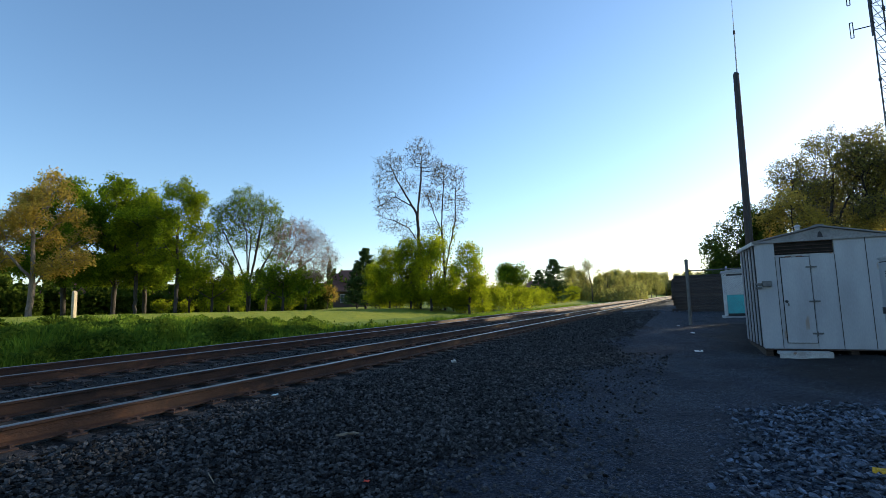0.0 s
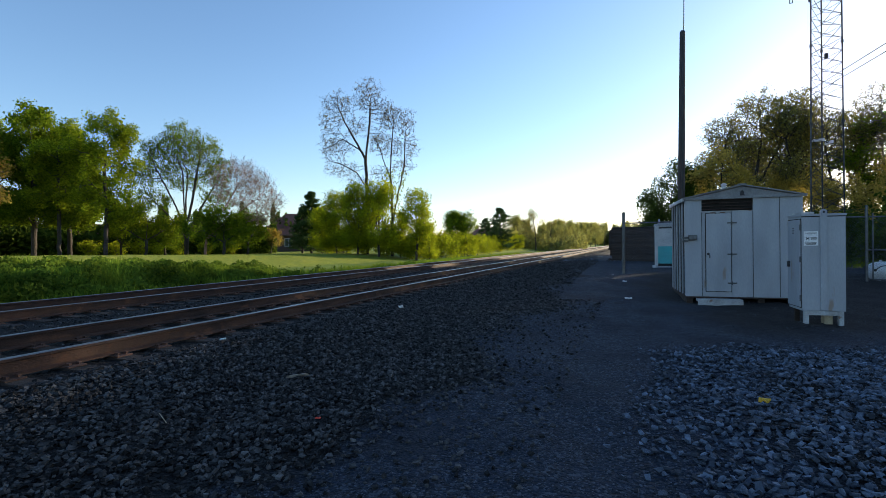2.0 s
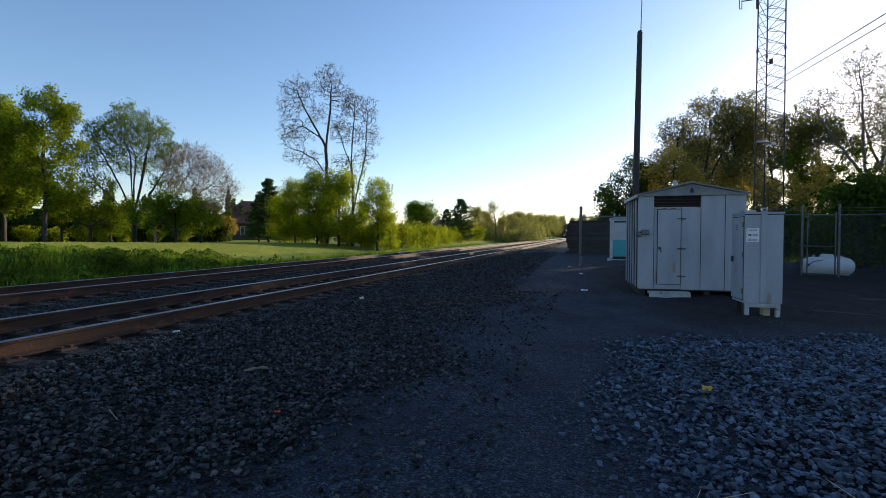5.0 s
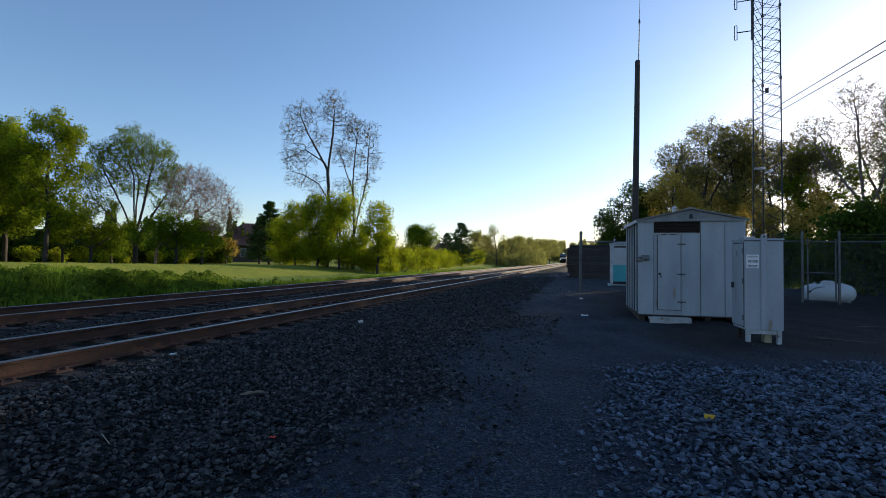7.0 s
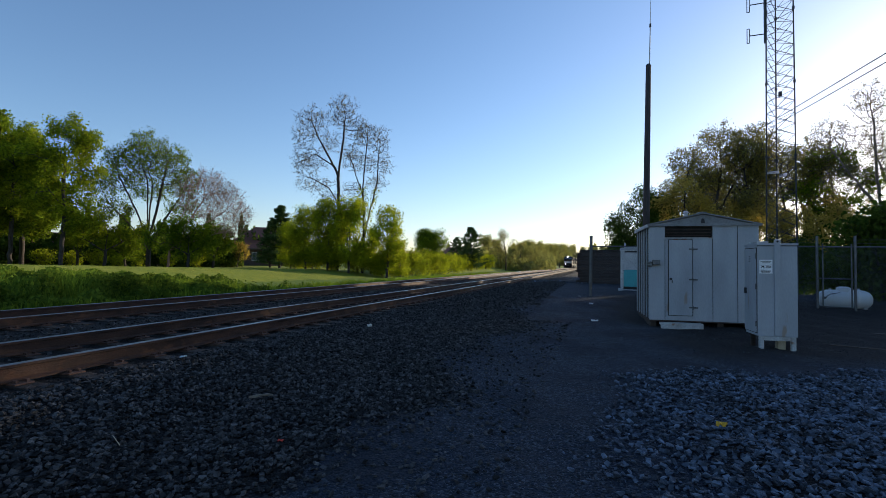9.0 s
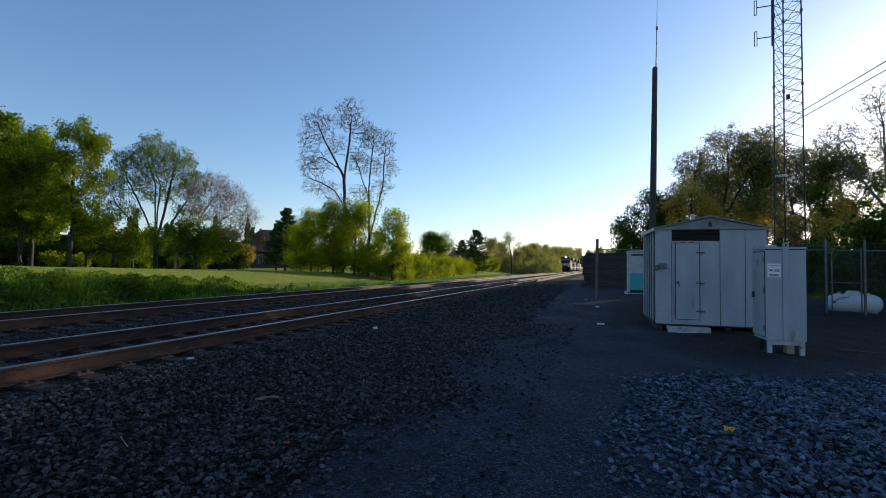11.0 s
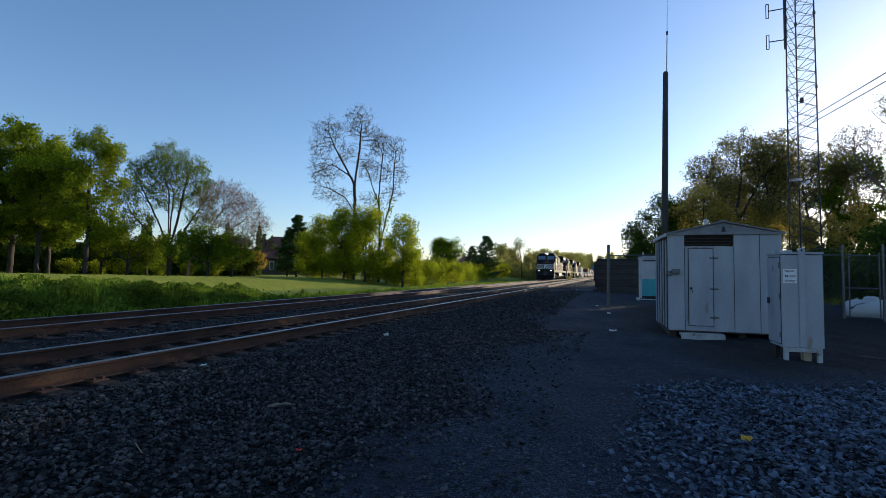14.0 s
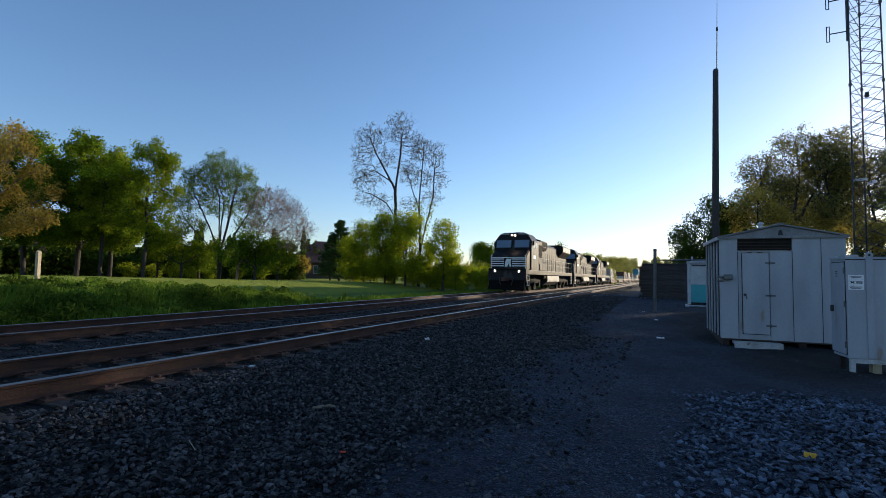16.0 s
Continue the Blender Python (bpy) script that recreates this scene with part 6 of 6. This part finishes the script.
BANK_END = lambda x, y: 1 - 0.97 * sm(17.5, 20.5, y + 0.5 * np.sin(x * 2) + (x + 16) * 0.5)
weeds("bank_weeds", "dense leafy green weeds on the bank", 62000, -20.0, -13.3, 1, 22, 0.62, 0.12, 51, M_LEAF_WEED, BANK_END)
grass("verge_grass", "rough green grass along the far track", 36000, -17.5, -12.9, 18, 75, 0.15, 0.45, 42, lambda x, y: 1 - 0.8 * sm(15, 17.5, -x))
grass("lawn_grass", "short mown lawn grass", 14000, -32, -17, 4, 40, 0.03, 0.09, 43)
grass("yard_weeds", "rough weeds under the trees behind the fence", 9000, 5.5, 20, 25, 36, 0.1, 0.3, 44)


# ---- houses ----
def house(label, at, rz, W, D, H, rise, wall, hip, seed, low=False):
    h = thing("house", label, "house", (at[0], at[1], float(land(at[0], at[1])) - 0.1), rz)
    ww = part("wall", bx(0, W, 0, D, 0, H), wall, h)
    rb = bmesh.new()
    o = 0.5
    e = [rb.verts.new(p) for p in ((-o, -o, H), (W + o, -o, H), (W + o, D + o, H), (-o, D + o, H))]
    r = [rb.verts.new(p) for p in ((hip, D / 2, H + rise), (W - hip, D / 2, H + rise))]
    for f in ((e[0], e[1], r[1], r[0]), (e[1], e[2], r[1]), (e[2], e[3], r[0], r[1]), (e[3], e[0], r[0]), (e[3], e[2], e[1], e[0])):
        rb.faces.new(f)
    roof = part("roof", rb, M_SHINGLE, h)
    part("fascia", bx(-o, W + o, -o - 0.03, -o, H - 0.18, H + 0.03), M_SIDING, roof)
    part("chimney", bx(W * 0.7, W * 0.7 + 0.7, D * 0.45, D * 0.45 + 0.6, H + rise * 0.4, H + rise + 0.5), M_SIDING, roof)
    rg = random.Random(seed)
    x = 1.2
    while x < W - 1.8:
        w = rg.choice((1.1, 1.6, 2.0))
        wnd = part("window", bx(x - 0.06, x + w + 0.06, -0.05, 0.0, 0.84, 2.16), M_CREAM, h)
        part("pane", bx(x, x + w / 2 - 0.03, -0.062, -0.051, 0.9, 2.1), M_PANE, wnd)
        part("pane", bx(x + w / 2 + 0.03, x + w, -0.062, -0.051, 0.9, 2.1), M_PANE, wnd)
        x += w + rg.uniform(1.0, 2.4)
    return h


house("brown timber house with a shingled hip roof", polar(42.0, 80), 34, 12, 9, 2.7, 3.6, M_SIDING, 4.0, 1)
house("low dark brown house wing behind lawn trees", polar(49.5, 80), 40, 11, 8, 2.6, 2.2, M_SIDING, 2.0, 2)
house("dark roofed house glimpsed beyond shrubs", polar(18.2, 108), 18, 9, 8, 2.4, 2.0, M_SIDING, 2.5, 3)
house("tan house glimpsed between the tree trunks", polar(66.6, 82), 62, 4.5, 6, 2.6, 2.0, M_BRICKWALL, 0.2, 4)
house("long low brown house behind the tree trunks", polar(59.0, 86), 55, 14, 8, 2.5, 2.0, M_SIDING, 2.5, 5)
cable("overhead_cable", (14.0, 64.0, 15.4), (10.9, -16.0, 7.5), 0.25, 0.03, "black overhead cable crossing behind the mast")
cable("overhead_cable", (14.1, 64.0, 14.95), (10.9, -16.0, 7.2), 0.25, 0.03, "black overhead cable just below another")


# ---- train ----
def wheelset(parent, y, r=0.53):
    ax = rd((-0.72, 0, 0), (0.72, 0, 0), 0.09, n=10)
    w = part("wheelset", ax, M_LOCO_UNDER, parent)
    w.matrix_basis = pose(0, y, r)
    for s in (-1, 1):
        wb = rd((s * 0.70, 0, 0), (s * 0.82, 0, 0), r, n=24)
        rod(wb, (s * 0.66, 0, 0), (s * 0.70, 0, 0), r + 0.03, n=24)
        rod(wb, (s * 0.82, 0, 0), (s * 0.86, 0, 0), 0.18, n=12)
        part("wheel", wb, M_LOCO_UNDER, w)
    return w


WHEELS = []


def locomotive(label, lead):
    t = thing("locomotive", label, "locomotive", (TRACK_FAR, 60, RAIL_TOP))
    L = 22.0
    part("underframe", bx(-1.5, 1.5, 0.75, L - 0.75, 1.28, 1.62, bev=0.02), M_LOCO, t)
    part("sill_stripe", bx(-1.506, 1.506, 0.9, L - 0.9, 1.59, 1.60), M_HANDRAIL, t)
    # pilot and plow
    part("pilot", prism(bmesh.new(), [(0.45, 0.75), (0.75, 0.75), (0.75, 1.7), (0.55, 1.7)], "x", -1.5, 1.5), M_LOCO, t)
    pl = bmesh.new()
    prism(pl, [(0.15, 0.12), (0.55, 0.12), (0.55, 0.85), (0.4, 0.85)], "x", -1.4, 1.4, 0.02)
    part("plow", pl, M_LOCO_UNDER, t)
    cp = box(bmesh.new(), -0.16, 0.16, -0.25, 0.6, 0.78, 1.02, 0.03)
    box(cp, -0.2, 0.12, -0.42, -0.2, 0.76, 1.05, 0.05)
    part("coupler", cp, M_RUST_DARK, t)
    # nose: slopes up to the windscreen
    ns = bmesh.new()
    prism(ns, [(0.85, 1.62), (2.4, 1.62), (2.4, 3.22), (1.95, 3.18), (1.02, 2.72), (0.85, 2.55)], "x", -1.42, 1.42, 0.07)
    part("nose", ns, M_LOCO, t)
    part("nose_door", bx(-0.62, -0.1, 0.825, 0.848, 1.7, 2.5, bev=0.01), M_LOCO, t)
    if lead:
        for k, z in enumerate((1.86, 2.03, 2.20, 2.37)):
            for a, b in ((-1.41, -0.34), (0.30, 1.41)):
                part("nose_stripe", bx(a, b, 0.822, 0.846, z, z + 0.075), M_STRIPE, t)
        part("nose_top_stripe", bx(-1.41, 1.41, 0.828, 0.85, 2.50, 2.55), M_STRIPE, t)
        em = bmesh.new()
        prism(em, [(-0.28, 1.84), (-0.08, 1.84), (0.02, 2.1), (0.12, 1.84), (0.24, 1.84), (0.18, 2.2), (0.26, 2.46), (0.1, 2.4), (-0.1, 2.44), (-0.22, 2.25)], "y", 0.815, 0.845)
        part("emblem", em, M_STRIPE, t, "white painted emblem plate")
    # cab
    cb = bmesh.new()
    prism(cb, [(-1.52, 1.62), (1.52, 1.62), (1.52, 3.2), (1.52, 3.85), (1.12, 4.40), (-1.12, 4.40), (-1.52, 3.85), (-1.52, 3.2)], "y", 2.02, 4.5)
    for v in cb.verts:
        if v.co.y < 2.1 and v.co.z > 3.3:
            v.co.y += (v.co.z - 3.2) * 0.22
    bmesh.ops.bevel(cb, geom=cb.edges[:], offset=0.045, segments=2, affect="EDGES")
    part("cab", cb, M_LOCO, t)
    part("cab_roof", prism(bmesh.new(), [(-1.1, 4.40), (1.1, 4.40), (0.8, 4.52), (-0.8, 4.52)], "y", 2.32, 4.5, 0.03), M_ROOFGREY, t)
    part("visor", prism(bmesh.new(), [(2.28, 4.16), (2.36, 4.16), (2.44, 4.40), (2.30, 4.42)], "x", -1.08, 1.08), M_ROOFGREY, t)
    for a, b in ((-1.34, -0.14), (0.14, 1.34)):
        wp = bmesh.new()
        prism(wp, [(2.01, 3.34), (2.06, 3.34), (2.19, 3.92), (2.14, 3.92)], "x", a, b, 0.008)
        part("windscreen", wp, M_GLASS, t, "dark cab windscreen")
    for s in (-1, 1):
        for a, b in ((2.55, 3.15), (3.3, 3.95)):
            x0, x1 = sorted((s * 1.515, s * 1.535))
            part("side_window", bx(x0, x1, a, b, 3.3, 3.8, bev=0.005), M_GLASS, t)
        x0, x1 = sorted((s * 1.53, s * 1.66))
        part("mirror", bx(x0, x1, 2.40, 2.46, 3.5, 3.85, bev=0.008), M_LOCO, t)
    hb = bx(-0.36, 0.36, 2.26, 2.4, 4.16, 4.48, bev=0.03)
    part("headlight_box", hb, M_LOCO, t)
    for s in (-0.14, 0.14):
        part("headlight", rd((s, 2.25, 4.3), (s, 2.22, 4.3), 0.065, n=14), M_LAMP if lead else M_GLASS, t, "lit round headlight" if lead else "")
    for s in (-0.95, 0.95):
        part("ditch_light_box", bx(s - 0.15, s + 0.15, 0.52, 0.76, 1.36, 1.66, bev=0.02), M_LOCO, t)
        part("ditch_light", rd((s, 0.515, 1.51), (s, 0.49, 1.51), 0.066, n=14), M_LAMP if lead else M_GLASS, t, "lit ditch light" if lead else "")
    # long hood with doors and radiator wings
    hd = bmesh.new()
    prism(hd, [(-0.95, 1.62), (0.95, 1.62), (0.95, 3.85), (0.72, 4.1), (-0.72, 4.1), (-0.95, 3.85)], "y", 4.52, L - 1.6, 0.03)
    part("long_hood", hd, M_HOOD, t)
    part("equipment_cab", bx(-1.42, 1.42, 4.52, 6.2, 1.62, 4.0, bev=0.05), M_HOOD, t)
    rw = bmesh.new()
    prism(rw, [(-0.97, 3.1), (0.97, 3.1), (1.5, 3.65), (1.5, 4.2), (1.1, 4.35), (-1.1, 4.35), (-1.5, 4.2), (-1.5, 3.65)], "y", 15.6, 20.2, 0.03)
    part("radiator", rw, M_HOOD, t)
    part("dynamic_brake", prism(bmesh.new(), [(-1.1, 3.4), (1.1, 3.4), (1.25, 3.7), (1.25, 4.15), (0.9, 4.3), (-0.9, 4.3), (-1.25, 4.15), (-1.25, 3.7)], "y", 6.3, 9.2, 0.03), M_HOOD, t)
    part("exhaust_stack", bx(-0.35, 0.35, 12.0, 12.9, 4.1, 4.42, bev=0.03), M_LOCO_UNDER, t)
    for k in range(9):
        yy = 6.6 + k * 1.0
        for s in (-1, 1):
            x0, x1 = sorted((s * 0.952, s * 0.968))
            part("hood_door", bx(x0, x1, yy, yy + 0.86, 1.75, 3.2, bev=0.004), M_HOOD, t)
    for k in range(3):
        for s in (-1, 1):
            x0, x1 = sorted((s * 1.502, s * 1.515))
            part("radiator_grille", bx(x0, x1, 15.8 + k * 1.45, 17.1 + k * 1.45, 3.7, 4.15), M_ROOFGREY, t)
    for s in (-1, 1):
        bars = bmesh.new()
        rod(bars, (s * 1.46, 4.7, 2.62), (s * 1.46, L - 1.0, 2.62), 0.022, n=6)
        rod(bars, (s * 1.46, 4.7, 2.15), (s * 1.46, L - 1.0, 2.15), 0.016, n=6)
        part("handrail", bars, M_HANDRAIL, t)
        for k in range(10):
            yy = 4.7 + k * 1.8
            part("stanchion", rd((s * 1.46, yy, 1.62), (s * 1.46, yy, 2.62), 0.02, n=6), M_HANDRAIL, t)
        for yy in (0.9, L - 1.5):
            st = bmesh.new()
            for z in (0.45, 0.8, 1.15):
                box(st, s * 1.5 - 0.12, s * 1.5 + 0.02, yy, yy + 0.55, z, z + 0.04)
            for e in (0.0, 0.52):
                box(st, s * 1.5 - 0.02, s * 1.5 + 0.02, yy + e, yy + e + 0.03, 0.42, 1.3)
            part("steps", st, M_STRIPE, t)
        gr = bmesh.new()
        rod(gr, (s * 1.36, 0.8, 1.62), (s * 1.36, 0.8, 2.7), 0.024, n=6)
        rod(gr, (s * 1.36, 0.8, 2.7), (s * 1.30, 2.0, 2.75), 0.024, n=6)
        part("grab_rail", gr, M_STRIPE, t)
        x0, x1 = sorted((s * 0.85, s * 1.45))
        part("air_tank", rd((s * 1.2, 7.2, 1.1), (s * 1.2, 8.2, 1.1), 0.18, n=12), M_LOCO_UNDER, t)
    part("fuel_tank", prism(bmesh.new(), [(-1.4, 1.27), (-1.45, 0.75), (-1.0, 0.4), (1.0, 0.4), (1.45, 0.75), (1.4, 1.27)], "y", 8.4, 14.0, 0.04), M_TANKGREY, t)
    for yc in (4.2, 17.8):
        tr = part("truck", bx(-1.0, 1.0, yc - 2.3, yc + 2.3, 0.55, 0.95, bev=0.05), M_LOCO_UNDER, t)
        for s in (-1, 1):
            sf = bmesh.new()
            x0, x1 = sorted((s * 0.95, s * 1.2))
            box(sf, x0, x1, yc - 2.4, yc + 2.4, 0.62, 0.92, 0.05)
            for dy in (-1.85, 0, 1.85):
                box(sf, x0, x1 + (0.06 if s > 0 else 0), yc + dy - 0.22, yc + dy + 0.22, 0.36, 0.75, 0.04)
            part("side_frame", sf, M_LOCO_UNDER, tr)
        for dy in (-1.85, 0.0, 1.85):
            WHEELS.append(wheelset(t, yc + dy))
    # seams, grab irons and louvres along the hood
    for s in (-1, 1):
        for k in range(4):
            yy = 4.75 + k * 0.36
            x0, x1 = sorted((s * 1.421, s * 1.432))
            part("intake_louvre", bx(x0, x1, yy, yy + 0.28, 2.7, 3.7), M_LOCO_UNDER, t)
        for k in range(3):
            x0, x1 = sorted((s * 1.251, s * 1.262))
            part("brake_grille", bx(x0, x1, 6.45 + k * 0.92, 7.25 + k * 0.92, 3.72, 4.1), M_LOCO_UNDER, t)
        x0, x1 = sorted((s * 1.50, s * 1.53))
        part("cab_number_bar", bx(x0, x1, 2.7, 3.5, 2.5, 2.75), M_STRIPE, t)
        part("battery_box", bx(s * 1.4 - 0.08, s * 1.4 + 0.08, 5.2, 7.6, 1.66, 2.2, bev=0.02), M_HOOD, t)
    part("roof_antenna", bx(-0.25, 0.25, 3.4, 3.9, 4.52, 4.64, bev=0.04), M_ROOFGREY, t)
    part("snow_step", bx(-1.35, 1.35, 0.40, 0.62, 1.60, 1.66, bev=0.01), M_LOCO_UNDER, t)
    for s in (-0.55, 0.55):
        part("air_hose", rod(rd((s, 0.42, 1.05), (s * 0.9, 0.25, 0.7), 0.03, n=6), (s * 0.9, 0.25, 0.7), (s * 0.7, 0.28, 0.45), 0.03, n=6), M_INK, t)
    for ob in t.children:
        if ob.type == "MESH" and not ob.name.startswith("wheelset"):
            ob.data.transform(Matrix.Diagonal((1, 1, 1.035, 1)))
    part("rear_wall", bx(-1.0, 1.0, L - 1.6, L - 1.55, 1.62, 3.9), M_LOCO, t)
    part("horn", rod(rd((0.3, 3.2, 4.6), (0.3, 2.8, 4.66), 0.04, 0.09), (0.3, 3.2, 4.55), (0.3, 3.2, 4.66), 0.03), M_ROOFGREY, t)
    return t


def well_car(label, load):
    t = thing("well_car", label, "freight car", (TRACK_FAR, 150, RAIL_TOP))
    L = 19.5
    for s in (-1, 1):
        sb = bmesh.new()
        x0, x1 = sorted((s * 1.32, s * 1.45))
        prism(sb, [(1.2, 1.05), (L - 1.2, 1.05), (L - 2.6, 0.35), (2.6, 0.35)], "x", x0, x1)
        for k in range(9):
            yy = 3.0 + k * 1.65
            box(sb, s * 1.45 - 0.02, s * 1.45 + 0.03, yy - 0.05, yy + 0.05, 0.4, 1.0)
        box(sb, x0 - 0.02, x1 + 0.04, 1.2, L - 1.2, 1.05, 1.2)
        part("side_sill", sb, M_CARRED, t)
    part("floor", bx(-1.31, 1.31, 2.6, L - 2.6, 0.35, 0.45), M_LOCO_UNDER, t)
    for yy in (0.4, L - 2.0):
        part("end_platform", bx(-1.4, 1.4, yy, yy + 1.6, 0.95, 1.15, bev=0.02), M_CARRED, t)
        for e in (0.3, 1.3):
            part("end_rail", bx(-1.2, 1.2, yy + e, yy + e + 0.05, 1.15, 1.9), M_STRIPE, t)
    for yy in (0.7, L - 0.7):
        part("bogie", bx(-1.1, 1.1, yy - 1.0, yy + 1.0, 0.4, 0.7, bev=0.05), M_LOCO_UNDER, t)
        for dy in (-0.85, 0.85):
            wheelset(t, yy + dy, 0.46)
    return t


def container(label, material, length):
    c = thing("shipping_container", label, "container", (TRACK_FAR, 150, RAIL_TOP + 0.46))
    part("shell", bx(-1.2, 1.2, 0, length, 0.12, 2.7, bev=0.02), material, c)
    for s in (-1, 1):
        n = int(length / 0.55)
        for k in range(n):
            x0, x1 = sorted((s * 1.2, s * 1.222))
            part("rib", bx(x0, x1, 0.25 + k * 0.55, 0.5 + k * 0.55, 0.2, 2.6), material, c)
    for yy in (0.0, length - 0.15):
        for s in (-1, 1):
            part("corner_post", bx(s * 1.2 - 0.03, s * 1.2 + 0.03, yy, yy + 0.15, 0.0, 2.74), material, c)
    return c


# nose's place along the track: it comes on at a steady pace
PACE, NOSE_END = 22.6, 35.4
TRAIN = []
lead = locomotive("black locomotive with white nose stripes and lit headlights", True)
TRAIN.append((lead, 0.0, 0.0))
second = locomotive("black trailing locomotive coupled behind the leading one", False)
TRAIN.append((second, 22.5, 0.0))
TRAIN.append((copy_thing(second, pose(TRACK_FAR, 80, RAIL_TOP)), 45.0, 0.0))
for ob in TRAIN[2][0].children:
    if ob.name.startswith("wheelset"):
        WHEELS.append(ob)
car = well_car("rust-red well car coupled in the train", None)
box_g = container("pale grey container riding in a well car", M_BOXGREY, 12.2)
box_r = container("rust-brown container riding in a well car", M_CARRED, 12.2)
box_b = container("blue container stacked on another", M_BOXBLUE, 12.2)
off = 68.0
for k in range(12):
    c = car if k == 0 else copy_thing(car, pose(TRACK_FAR, 150, RAIL_TOP))
    TRAIN.append((c, off, 0.0))
    if k % 4 != 1 or k >= 8:
        g = box_g if k == 0 else box_r if k == 2 else copy_thing(box_g if k % 3 == 0 else box_r, pose(TRACK_FAR, 150, RAIL_TOP))
        TRAIN.append((g, off + 3.6, 0.46))
    if k >= 7:
        g = box_b if k == 7 else copy_thing(box_b, pose(TRACK_FAR, 150, RAIL_TOP))
        TRAIN.append((g, off + 3.6, 0.46 + (2.74 if k >= 8 or k % 4 != 1 else 0.0)))
    off += 20.2


def motions():
    for ob, back, lift in TRAIN:
        walk(ob, [(t, pose(TRACK_FAR, NOSE_END + PACE * (16.0 - t) + back, RAIL_TOP + lift)) for t in (0.0, 4.0, 8.0, 12.0, 16.0)])
    for w in WHEELS:
        at = w.matrix_basis.translation.copy()
        rows = []
        for k in range(481):
            t = k / 30
            rows.append((t, pose(at.x, at.y, at.z, math.degrees(PACE * t / 0.53) % 360, 0, 0)))
        walk(w, rows)


motions()
